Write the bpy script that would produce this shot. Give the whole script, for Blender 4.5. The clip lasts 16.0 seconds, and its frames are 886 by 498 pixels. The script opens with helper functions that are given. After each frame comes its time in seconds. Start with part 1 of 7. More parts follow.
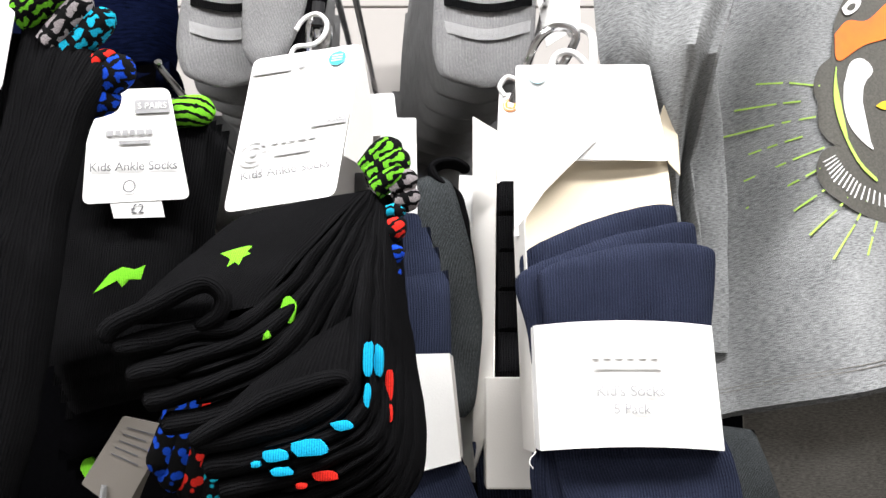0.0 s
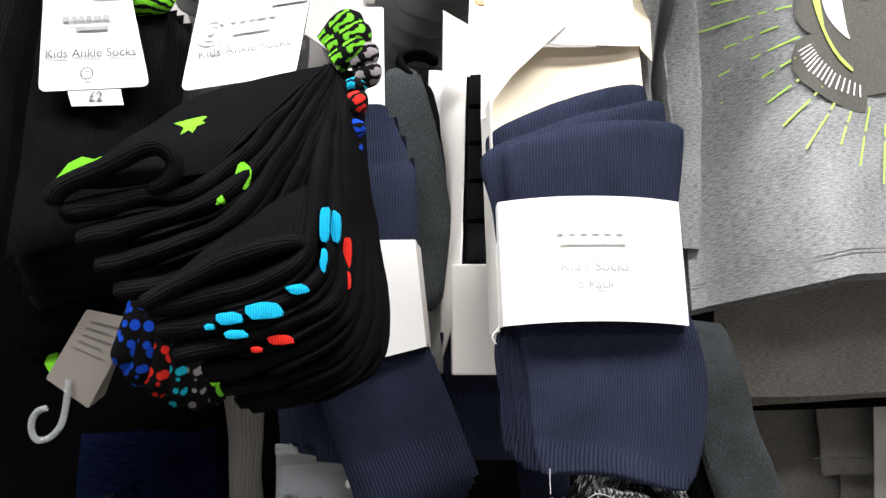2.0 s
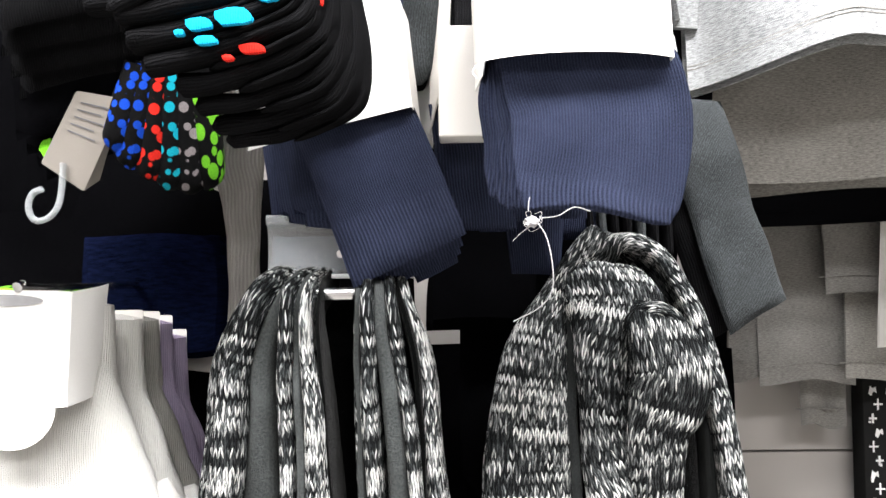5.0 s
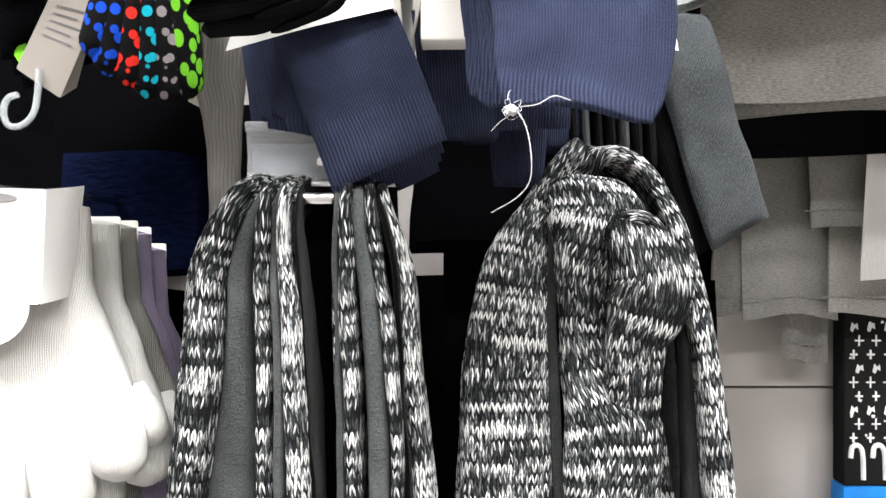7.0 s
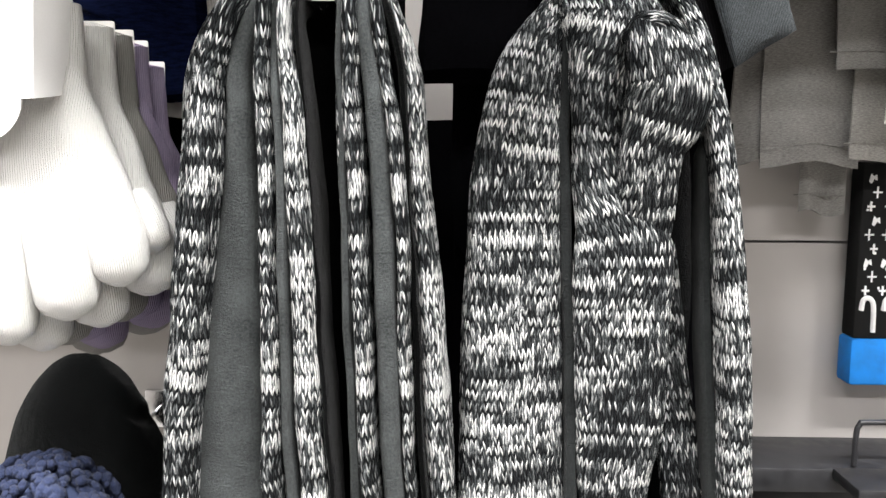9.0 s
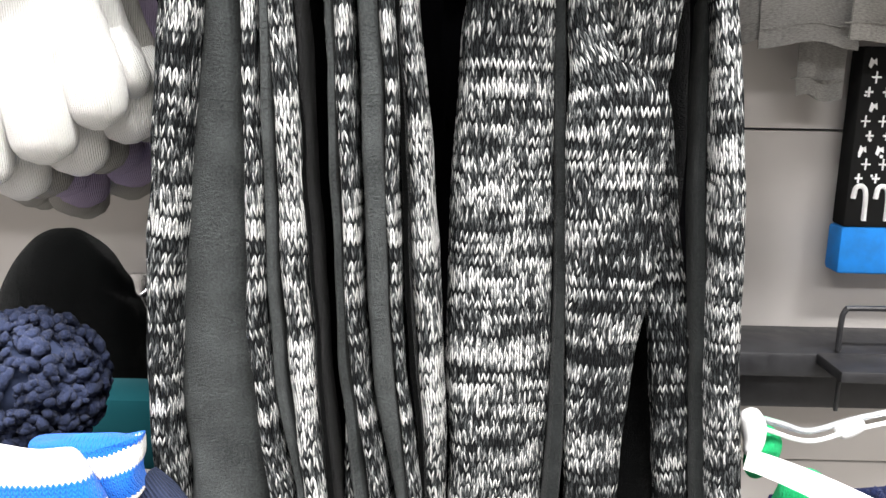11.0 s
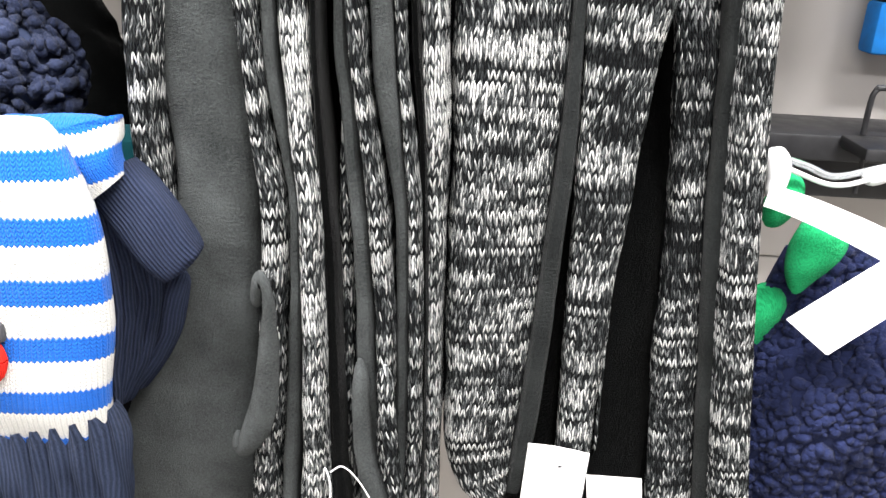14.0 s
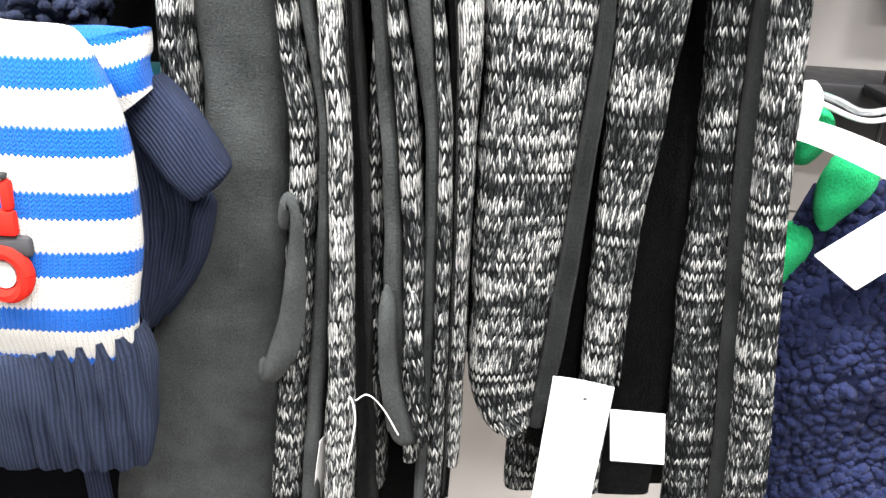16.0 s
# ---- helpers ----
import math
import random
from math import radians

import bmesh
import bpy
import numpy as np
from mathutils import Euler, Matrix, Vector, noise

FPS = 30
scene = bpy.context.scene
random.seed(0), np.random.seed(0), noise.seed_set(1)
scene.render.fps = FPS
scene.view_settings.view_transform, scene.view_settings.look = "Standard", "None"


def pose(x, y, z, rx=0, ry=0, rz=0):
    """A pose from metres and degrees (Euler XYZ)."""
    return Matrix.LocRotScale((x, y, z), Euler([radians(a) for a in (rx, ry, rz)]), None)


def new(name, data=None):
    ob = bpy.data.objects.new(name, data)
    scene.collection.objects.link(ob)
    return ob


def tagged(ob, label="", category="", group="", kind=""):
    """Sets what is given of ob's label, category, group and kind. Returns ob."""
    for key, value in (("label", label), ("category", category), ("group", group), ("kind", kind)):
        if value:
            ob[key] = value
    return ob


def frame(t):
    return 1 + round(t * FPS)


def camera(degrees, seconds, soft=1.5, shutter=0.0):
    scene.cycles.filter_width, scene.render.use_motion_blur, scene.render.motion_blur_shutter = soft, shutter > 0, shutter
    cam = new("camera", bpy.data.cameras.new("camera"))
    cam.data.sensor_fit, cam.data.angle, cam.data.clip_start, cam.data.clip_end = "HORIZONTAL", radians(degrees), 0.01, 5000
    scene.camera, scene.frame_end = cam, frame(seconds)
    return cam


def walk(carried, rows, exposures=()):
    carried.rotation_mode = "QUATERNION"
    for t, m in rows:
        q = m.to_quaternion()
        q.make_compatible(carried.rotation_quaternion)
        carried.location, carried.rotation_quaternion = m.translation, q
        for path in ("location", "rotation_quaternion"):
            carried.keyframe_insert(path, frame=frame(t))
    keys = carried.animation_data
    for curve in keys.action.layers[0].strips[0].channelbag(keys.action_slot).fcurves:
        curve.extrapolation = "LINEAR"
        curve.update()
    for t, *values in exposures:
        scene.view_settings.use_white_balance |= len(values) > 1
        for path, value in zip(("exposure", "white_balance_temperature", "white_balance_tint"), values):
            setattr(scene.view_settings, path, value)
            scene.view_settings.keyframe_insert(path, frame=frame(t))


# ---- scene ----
cam = camera(55.6, 16.0)
METRES, EYE, TILT, LEAN, TURN = 0.45, 1.45, 10.0, 0.0, 0.0
ROWS = [
    (0.0, 0.0, 0.0, 0.0, 0.0, 0.0, -0.0),
    (0.5, 0.01, 0.0044, -0.0184, -0.17, -0.91, 0.08),
    (1.0, 0.0195, 0.0132, -0.0466, -0.41, -1.98, 0.11),
    (1.5, 0.0263, 0.0202, -0.0727, -0.52, -2.2, 0.12),
    (2.0, 0.0343, 0.0185, -0.1018, -0.7, -2.98, 0.08),
    (2.5, 0.045, 0.016, -0.131, -1.04, -3.89, 0.06),
    (3.0, 0.0536, 0.0098, -0.1712, -0.64, -4.88, 0.21),
    (3.5, 0.0571, 0.0026, -0.2048, -0.29, -5.64, 0.46),
    (4.0, 0.0601, -0.0035, -0.2458, 0.03, -6.58, 0.7),
    (4.5, 0.0693, -0.0009, -0.2871, 0.45, -7.26, 0.9),
    (5.0, 0.0866, 0.005, -0.3295, 0.93, -8.18, 0.96),
    (7.5, 0.1019, 0.0014, -0.4374, 0.48, -11.78, 0.06),
    (8.0, 0.1002, 0.0023, -0.4683, 0.89, -13.78, -0.13),
    (8.5, 0.1046, 0.0052, -0.5044, 1.18, -15.77, -0.12),
    (9.0, 0.1043, 0.011, -0.5484, 1.25, -17.18, -0.11),
    (11.5, 0.1047, 0.0023, -0.6851, 0.57, -23.66, -1.32),
    (12.0, 0.1063, 0.0021, -0.73, 0.39, -25.05, -1.59),
    (12.5, 0.1042, -0.0006, -0.768, 0.8, -26.61, -1.88),
    (13.0, 0.1033, -0.0037, -0.8079, 1.19, -28.22, -2.14),
    (13.5, 0.1043, -0.0054, -0.8504, 1.64, -29.93, -2.39),
    (14.0, 0.1079, -0.0072, -0.89, 1.74, -31.53, -2.64),
    (14.5, 0.1064, -0.0143, -0.9088, 1.52, -32.21, -2.75),
    (15.0, 0.0992, -0.0198, -0.924, 1.38, -32.94, -3.05),
    (15.5, 0.0946, -0.0237, -0.9442, 1.48, -33.44, -3.15),
    (16.0, 0.0715, -0.0345, -0.9575, 1.98, -33.06, -3.19),
]
walk(cam, [(t, pose(0, 0, EYE, TILT, LEAN, TURN) @ pose(METRES * x, METRES * y, METRES * z, 90 + pitch, roll, yaw)) for t, x, y, z, yaw, pitch, roll in ROWS],
     [(0.0, -0.5), (2.5, -0.48), (3.5, -0.1), (4.4, 0.38), (5.2, 0.85), (7.3, 0.92), (8.0, 0.85), (9.5, 0.75), (12.0, 0.7), (14.0, 0.82), (16.0, 0.88)])

# ---- light: a shop ceiling with bright panels over the aisle ----
world = bpy.data.worlds.new("shop_air")
world.use_nodes = True
world.node_tree.nodes["Background"].inputs[0].default_value = (0.9, 0.95, 1.0, 1)
world.node_tree.nodes["Background"].inputs[1].default_value = 0.006
scene.world = world


def ceiling_lamp(x, y, z, sx, sy, watts):
    data = bpy.data.lights.new("ceiling_panel_light", "AREA")
    data.shape, data.size, data.size_y, data.energy, data.color = "RECTANGLE", sx, sy, watts, (1.0, 0.985, 0.985)
    new("ceiling_panel_light", data).matrix_world = pose(x, y, z)


LAMPS = [(-0.9, -0.15, 74), (0.6, -0.15, 74), (-0.9, -1.7, 26), (0.6, -1.7, 26)]
for lx, ly, lw in LAMPS:
    ceiling_lamp(lx, ly, 2.66, 1.1, 0.28, lw)


# ---- materials ----
class Mat:
    """A node material with short helpers."""

    def __init__(self, name, rough=0.8, metal=0.0, spec=0.3):
        self.m = bpy.data.materials.new(name)
        self.m.use_nodes = True
        self.t = self.m.node_tree
        self.b = self.t.nodes["Principled BSDF"]
        self.b.inputs["Roughness"].default_value = rough
        self.b.inputs["Metallic"].default_value = metal
        self.b.inputs["Specular IOR Level"].default_value = spec
        self.uv = None

    def n(self, kind, **sets):
        node = self.t.nodes.new(kind)
        for k, v in sets.items():
            if k == "op":
                node.operation = v
            elif k == "blend":
                node.blend_type = v
            elif k == "data":
                node.data_type = v
            else:
                node.inputs[k].default_value = v
        return node

    def l(self, a, b):
        self.t.links.new(a, b)

    def coord(self):
        if not self.uv:
            self.uv = self.n("ShaderNodeTexCoord")
        return self.uv

    def math(self, op, a, b=0.0, c=None):
        node = self.n("ShaderNodeMath", op=op)
        for i, v in enumerate((a, b, c)):
            if v is None:
                continue
            if isinstance(v, (int, float)):
                node.inputs[i].default_value = v
            else:
                self.l(v, node.inputs[i])
        return node.outputs[0]

    def split(self):
        s = self.n("ShaderNodeSeparateXYZ")
        self.l(self.coord().outputs["UV"], s.inputs[0])
        return s.outputs[0], s.outputs[1]

    def join(self, x, y, z=0.0):
        c = self.n("ShaderNodeCombineXYZ")
        for i, v in enumerate((x, y, z)):
            if isinstance(v, (int, float)):
                c.inputs[i].default_value = v
            else:
                self.l(v, c.inputs[i])
        return c.outputs[0]

    def noise(self, vec, scale, detail=3.0, rough=0.55):
        node = self.n("ShaderNodeTexNoise", Scale=scale, Detail=detail, Roughness=rough)
        self.l(vec, node.inputs["Vector"])
        return node.outputs["Fac"]

    def ramp(self, fac, stops):
        node = self.n("ShaderNodeValToRGB")
        el = node.color_ramp.elements
        while len(el) < len(stops):
            el.new(0.5)
        for e, (p, c) in zip(el, stops):
            e.position, e.color = p, (*c, 1) if len(c) == 3 else c
        self.l(fac, node.inputs[0])
        return node.outputs[0]

    def mix(self, fac, a, b, blend="MIX"):
        node = self.n("ShaderNodeMix", data="RGBA", blend=blend)
        for i, v in ((0, fac), (6, a), (7, b)):
            if isinstance(v, (int, float)):
                node.inputs[i].default_value = v
            elif isinstance(v, tuple):
                node.inputs[i].default_value = (*v, 1)
            else:
                self.l(v, node.inputs[i])
        return node.outputs[2]

    def base(self, c):
        if isinstance(c, tuple):
            self.b.inputs["Base Color"].default_value = (*c, 1)
        else:
            self.l(c, self.b.inputs["Base Color"])

    def bump(self, h, dist, strength=1.0):
        node = self.n("ShaderNodeBump", Distance=dist, Strength=strength)
        self.l(h, node.inputs["Height"])
        self.l(node.outputs[0], self.b.inputs["Normal"])

    def sheen(self, w, rough=0.5):
        self.b.inputs["Sheen Weight"].default_value = w
        self.b.inputs["Sheen Roughness"].default_value = rough


def stitch_fields(m, sw, sh, slope=-1.8):
    """Stitch cells of stockinette: the slanted row coordinate, row number, column number, place in the column."""
    u, v = m.split()
    wob = m.noise(m.coord().outputs["UV"], 60.0, 2.0)
    u2 = m.math("ADD", m.math("DIVIDE", u, sw), m.math("ADD", m.math("MULTIPLY", wob, 0.6), 0.2))
    col, fu = m.math("FLOOR", u2), m.math("FRACT", u2)
    leg = m.math("ABSOLUTE", m.math("SUBTRACT", fu, 0.5))
    row = m.math("ADD", m.math("ADD", m.math("DIVIDE", v, sh), m.math("MULTIPLY", leg, slope)), m.math("MULTIPLY", wob, 0.7))
    return u2, row, col, fu, leg


def knit_height(m, row, leg):
    fr = m.math("FRACT", row)
    bulge = m.math("SINE", m.math("MULTIPLY", fr, math.pi))
    side = m.math("MINIMUM", m.math("MULTIPLY", m.math("SUBTRACT", 0.5, leg), 4.5), 1.0)
    groove = m.math("ADD", m.math("MULTIPLY", m.math("MINIMUM", m.math("MULTIPLY", leg, 8.0), 1.0), 0.45), 0.55)
    return m.math("MULTIPLY", m.math("POWER", bulge, 0.7), m.math("MULTIPLY", side, groove))


def marl_knit(name, sw=0.0046, sh=0.0044, seed=0.0, share=0.0):
    """Stockinette in black and white space-dyed yarn: slim slanting loops, white in runs along the courses."""
    m = Mat(name, 1.0, 0, 0.0)
    u, v = m.split()
    uv = m.coord().outputs["UV"]
    wob = m.noise(uv, 55.0, 2.0)
    u2 = m.math("ADD", m.math("DIVIDE", u, sw), m.math("ADD", m.math("MULTIPLY", wob, 0.9), 0.2))
    leg = m.math("ABSOLUTE", m.math("SUBTRACT", m.math("FRACT", u2), 0.5))
    row = m.math("ADD", m.math("SUBTRACT", m.math("DIVIDE", v, sh), m.math("MULTIPLY", leg, 2.5)), m.math("MULTIPLY", wob, 1.6))
    rown, fr = m.math("FLOOR", row), m.math("FRACT", row)
    half = m.math("MULTIPLY", u2, 2.0)
    side = m.math("FLOOR", half)
    off = m.math("MULTIPLY", m.math("ABSOLUTE", m.math("SUBTRACT", m.math("FRACT", half), 0.5)), 2.0)
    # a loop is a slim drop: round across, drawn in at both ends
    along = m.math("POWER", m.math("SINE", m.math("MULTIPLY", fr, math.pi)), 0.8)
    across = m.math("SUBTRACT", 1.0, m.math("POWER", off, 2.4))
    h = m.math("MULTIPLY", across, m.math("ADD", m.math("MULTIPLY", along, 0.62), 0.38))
    # the yarn keeps its colour for a run of loops; stretches of courses hold more or less white
    course = m.n("ShaderNodeTexWhiteNoise")
    m.l(m.join(rown, seed), course.inputs["Vector"])
    runs = m.noise(m.join(m.math("MULTIPLY", u2, 0.07), m.math("MULTIPLY", course.outputs["Value"], 91.7), seed + 0.41), 1.0, 1.0, 0.5)
    bands = m.noise(m.join(m.math("MULTIPLY", u2, 0.02), m.math("MULTIPLY", rown, 0.16), seed + 9.0), 1.0, 2.0, 0.6)
    single = m.n("ShaderNodeTexWhiteNoise")
    m.l(m.join(side, rown, seed), single.inputs["Vector"])
    ply = m.noise(m.join(m.math("MULTIPLY", u2, 4.0), m.math("MULTIPLY", row, 1.3), seed), 1.0, 3.0, 0.7)
    hair = m.noise(m.join(m.math("MULTIPLY", u, 1.0), m.math("MULTIPLY", v, 0.3), seed), 3200.0, 2.0, 0.7)
    stray = m.math("MULTIPLY", m.math("POWER", course.outputs["Value"], 3.0), 0.16)
    tone = m.math("ADD", m.math("ADD", m.math("ADD", m.math("MULTIPLY", runs, 0.82), stray), m.math("MULTIPLY", bands, 0.16)),
                  m.math("ADD", m.math("MULTIPLY", single.outputs["Value"], 0.30), m.math("MULTIPLY", ply, 0.42)))
    colr = m.ramp(m.math("SUBTRACT", tone, 0.5 - share), [(0.26, (0.008, 0.009, 0.010)), (0.38, (0.050, 0.056, 0.058)), (0.46, (0.21, 0.222, 0.224)), (0.52, (0.66, 0.67, 0.66)), (0.58, (0.92, 0.92, 0.90))])
    # shade between the loops is multiplied into the yarn colour
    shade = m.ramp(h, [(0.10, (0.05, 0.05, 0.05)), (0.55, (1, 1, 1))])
    lint = m.ramp(hair, [(0.3, (0.72, 0.72, 0.72)), (0.7, (1.12, 1.12, 1.12))])
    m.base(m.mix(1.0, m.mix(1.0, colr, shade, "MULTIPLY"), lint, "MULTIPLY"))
    m.bump(m.math("ADD", h, m.math("MULTIPLY", hair, 0.22)), 0.0022, 1.0)
    m.sheen(0.02)
    return m.m


def fleece(name, col):
    m = Mat(name, 1.0, 0, 0.0)
    uv = m.coord().outputs["UV"]
    a, b = m.noise(uv, 650.0, 4.0, 0.7), m.noise(uv, 30.0, 4.0)
    f = m.math("ADD", m.math("MULTIPLY", a, 0.55), m.math("MULTIPLY", b, 0.45))
    m.base(m.ramp(f, [(0.33, tuple(c * 0.4 for c in col)), (0.68, tuple(c * 1.8 for c in col))]))
    m.bump(m.math("ADD", a, m.math("MULTIPLY", b, 2.5)), 0.0018, 1.0)
    m.sheen(0.06, 0.4)
    return m.m


def sock_knit(name, col, wale=0.0011, heather=0.0, hcol=(0.2, 0.2, 0.2), rib=1.0, sheen=0.1, cuff=None, pile=1.0, lo=0.25, hi=2.0):
    """Fine sock knit: wales along the length, fuzz, and a deeper rib where v passes cuff."""
    m = Mat(name, 1.0, 0, 0.0)
    uv = m.coord().outputs["UV"]
    u, v = m.split()
    wob = m.noise(uv, 45.0, 2.0)
    ph = m.math("ADD", m.math("MULTIPLY", u, 2 * math.pi / wale), m.math("MULTIPLY", wob, 5.0))
    wave = m.math("ADD", m.math("MULTIPLY", m.math("SINE", ph), 0.5), 0.5)
    if cuff:
        deep = m.math("ADD", m.math("MULTIPLY", m.math("SINE", m.math("ADD", m.math("MULTIPLY", u, 2 * math.pi / 0.0024), m.math("MULTIPLY", wob, 3.0))), 0.5), 0.5)
        k = m.n("ShaderNodeMapRange")
        m.l(v, k.inputs[0])
        k.inputs[1].default_value, k.inputs[2].default_value = -cuff, -cuff - 0.006
        mixw = m.n("ShaderNodeMix", data="FLOAT")
        m.l(k.outputs[0], mixw.inputs[0])
        m.l(wave, mixw.inputs[2])
        m.l(m.math("MULTIPLY", deep, 1.8), mixw.inputs[3])
        wave = mixw.outputs[0]
    loops = m.math("ADD", m.math("MULTIPLY", m.math("SINE", m.math("ADD", m.math("MULTIPLY", v, 2 * math.pi / (wale * 0.8)), m.math("MULTIPLY", wob, 4.0))), 0.5), 0.5)
    fuzz, big = m.noise(uv, 1500.0, 3.0, 0.7), m.noise(uv, 28.0, 3.0)
    f = m.math("ADD", m.math("ADD", m.math("MULTIPLY", wave, 0.26 * rib), m.math("MULTIPLY", loops, 0.015)), m.math("ADD", m.math("MULTIPLY", fuzz, 0.42 * pile), m.math("MULTIPLY", big, 0.30)))
    # rib height feeds the colour, so grooves carry painted shade besides the fuzz
    c = m.ramp(f, [(0.30, tuple(x * lo for x in col)), (0.76, tuple(min(0.85, x * hi) for x in col))])
    if heather:
        hz = m.noise(m.join(m.math("MULTIPLY", u, 1.0), m.math("MULTIPLY", v, 0.45)), 900.0, 3.0, 0.75)
        c = m.mix(m.ramp(hz, [(0.5, (0, 0, 0)), (0.72, (heather, heather, heather))]), c, hcol)
    m.base(c)
    m.bump(m.math("ADD", m.math("ADD", m.math("MULTIPLY", wave, rib), m.math("MULTIPLY", loops, 0.05)), m.math("MULTIPLY", fuzz, 1.3)), 0.0011, 1.0)
    m.sheen(sheen, 0.45)
    return m.m


def spotted_toe(name, ground, spot, scale=130.0, stretch=0.55, cut=0.42):
    """Toe of a sock with knitted spots in one bright colour."""
    m = Mat(name, 0.95, 0, 0.1)
    u, v = m.split()
    vo = m.n("ShaderNodeTexVoronoi", Scale=scale, Randomness=0.75)
    m.l(m.join(u, m.math("MULTIPLY", v, stretch * 1.6)), vo.inputs["Vector"])
    fuzz = m.noise(m.coord().outputs["UV"], 1400.0, 2.0)
    d = m.math("ADD", vo.outputs["Distance"], m.math("MULTIPLY", fuzz, 0.12))
    k = m.ramp(d, [(cut, (1, 1, 1)), (cut + 0.03, (0, 0, 0))])
    m.base(m.mix(1.0, m.mix(k, ground, spot), m.ramp(fuzz, [(0.3, (0.6, 0.6, 0.6)), (0.7, (1.15, 1.15, 1.15))]), "MULTIPLY"))
    m.bump(fuzz, 0.0006, 0.8)
    return m.m


def stripe_toe(name, ground, spot, period=0.0075, share=0.55, slant=0.25):
    m = Mat(name, 0.95, 0, 0.1)
    u, v = m.split()
    wob = m.noise(m.coord().outputs["UV"], 130.0, 3.0)
    ph = m.math("FRACT", m.math("DIVIDE", m.math("ADD", m.math("ADD", u, m.math("MULTIPLY", v, slant)), m.math("MULTIPLY", wob, 0.006)), period))
    fuzz = m.noise(m.coord().outputs["UV"], 1400.0, 2.0)
    k = m.ramp(ph, [(share, (1, 1, 1)), (share + 0.04, (0, 0, 0))])
    m.base(m.mix(1.0, m.mix(k, ground, spot), m.ramp(fuzz, [(0.3, (0.6, 0.6, 0.6)), (0.7, (1.15, 1.15, 1.15))]), "MULTIPLY"))
    m.bump(fuzz, 0.0006, 0.8)
    return m.m


def block_toe(name, ground, spot, pu=0.011, pv=0.0062, su=0.62, sv=0.6):
    """Toe of a sock with rows of knitted dashes in one bright colour."""
    m = Mat(name, 0.95, 0, 0.1)
    v, u = m.split()
    wob = m.noise(m.coord().outputs["UV"], 150.0, 3.0)
    row = m.math("DIVIDE", m.math("ADD", v, m.math("MULTIPLY", wob, 0.010)), pv)
    rn = m.n("ShaderNodeTexWhiteNoise")
    m.l(m.join(m.math("FLOOR", row), 3.0), rn.inputs["Vector"])
    cu = m.math("FRACT", m.math("ADD", m.math("DIVIDE", m.math("ADD", u, m.math("MULTIPLY", wob, 0.005)), pu), rn.outputs["Value"]))
    k = m.math("MULTIPLY", m.math("LESS_THAN", m.math("FRACT", row), sv), m.math("LESS_THAN", cu, su))
    fuzz = m.noise(m.coord().outputs["UV"], 1400.0, 2.0)
    m.base(m.mix(1.0, m.mix(k, ground, spot), m.ramp(fuzz, [(0.3, (0.5, 0.5, 0.5)), (0.7, (1.2, 1.2, 1.2))]), "MULTIPLY"))
    m.bump(m.math("ADD", fuzz, k), 0.0008, 0.8)
    return m.m


def yarn(name, col):
    m = Mat(name, 0.95, 0, 0.1)
    uv = m.coord().outputs["UV"]
    u, v = m.split()
    w = m.math("SINE", m.math("MULTIPLY", u, 2 * math.pi / 0.0012))
    f = m.math("ADD", m.math("MULTIPLY", m.noise(uv, 1200.0, 2.0), 0.7), m.math("MULTIPLY", w, 0.12))
    m.base(m.ramp(f, [(0.2, tuple(x * 0.6 for x in col)), (0.6, tuple(min(1.0, x * 1.2) for x in col))]))
    m.bump(f, 0.0006, 0.8)
    return m.m


def striped_knit(name, a, b, period, share, sw=0.0032, sh=0.0026, start=0.0):
    m = Mat(name, 0.95, 0, 0.1)
    u2, row, col, fu, leg = stitch_fields(m, sw, sh, -1.5)
    n = round(period / sh)
    ph = m.math("FRACT", m.math("DIVIDE", m.math("ADD", m.math("FLOOR", row), start), float(n)))
    k = m.ramp(ph, [(share, (1, 1, 1)), (share + 0.01, (0, 0, 0))])
    h = knit_height(m, row, leg)
    fuzz = m.noise(m.coord().outputs["UV"], 1800.0, 2.0)
    c = m.mix(k, b, a)
    # valleys of the knit are darkened in colour, as shade would do
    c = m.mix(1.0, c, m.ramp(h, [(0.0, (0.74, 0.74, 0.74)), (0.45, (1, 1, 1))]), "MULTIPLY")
    m.base(m.mix(1.0, c, m.ramp(fuzz, [(0.3, (0.75, 0.75, 0.75)), (0.7, (1.1, 1.1, 1.1))]), "MULTIPLY"))
    m.bump(m.math("ADD", h, m.math("MULTIPLY", fuzz, 0.5)), 0.0009, 0.8)
    m.sheen(0.1)
    return m.m


def jersey(name, dark, light, scale=1150.0):
    """Melange jersey: short horizontal flecks."""
    m = Mat(name, 1.0, 0, 0.0)
    u, v = m.split()
    fl = m.noise(m.join(m.math("MULTIPLY", u, 0.22), v), scale, 3.0, 0.7)
    big = m.noise(m.coord().outputs["UV"], 22.0, 3.0)
    f = m.math("ADD", m.math("MULTIPLY", fl, 0.8), m.math("MULTIPLY", big, 0.2))
    m.base(m.ramp(f, [(0.36, dark), (0.62, light)]))
    wale = m.math("SINE", m.math("MULTIPLY", u, 2 * math.pi / 0.0009))
    m.bump(m.math("ADD", fl, m.math("MULTIPLY", wale, 0.2)), 0.0004, 0.7)
    return m.m


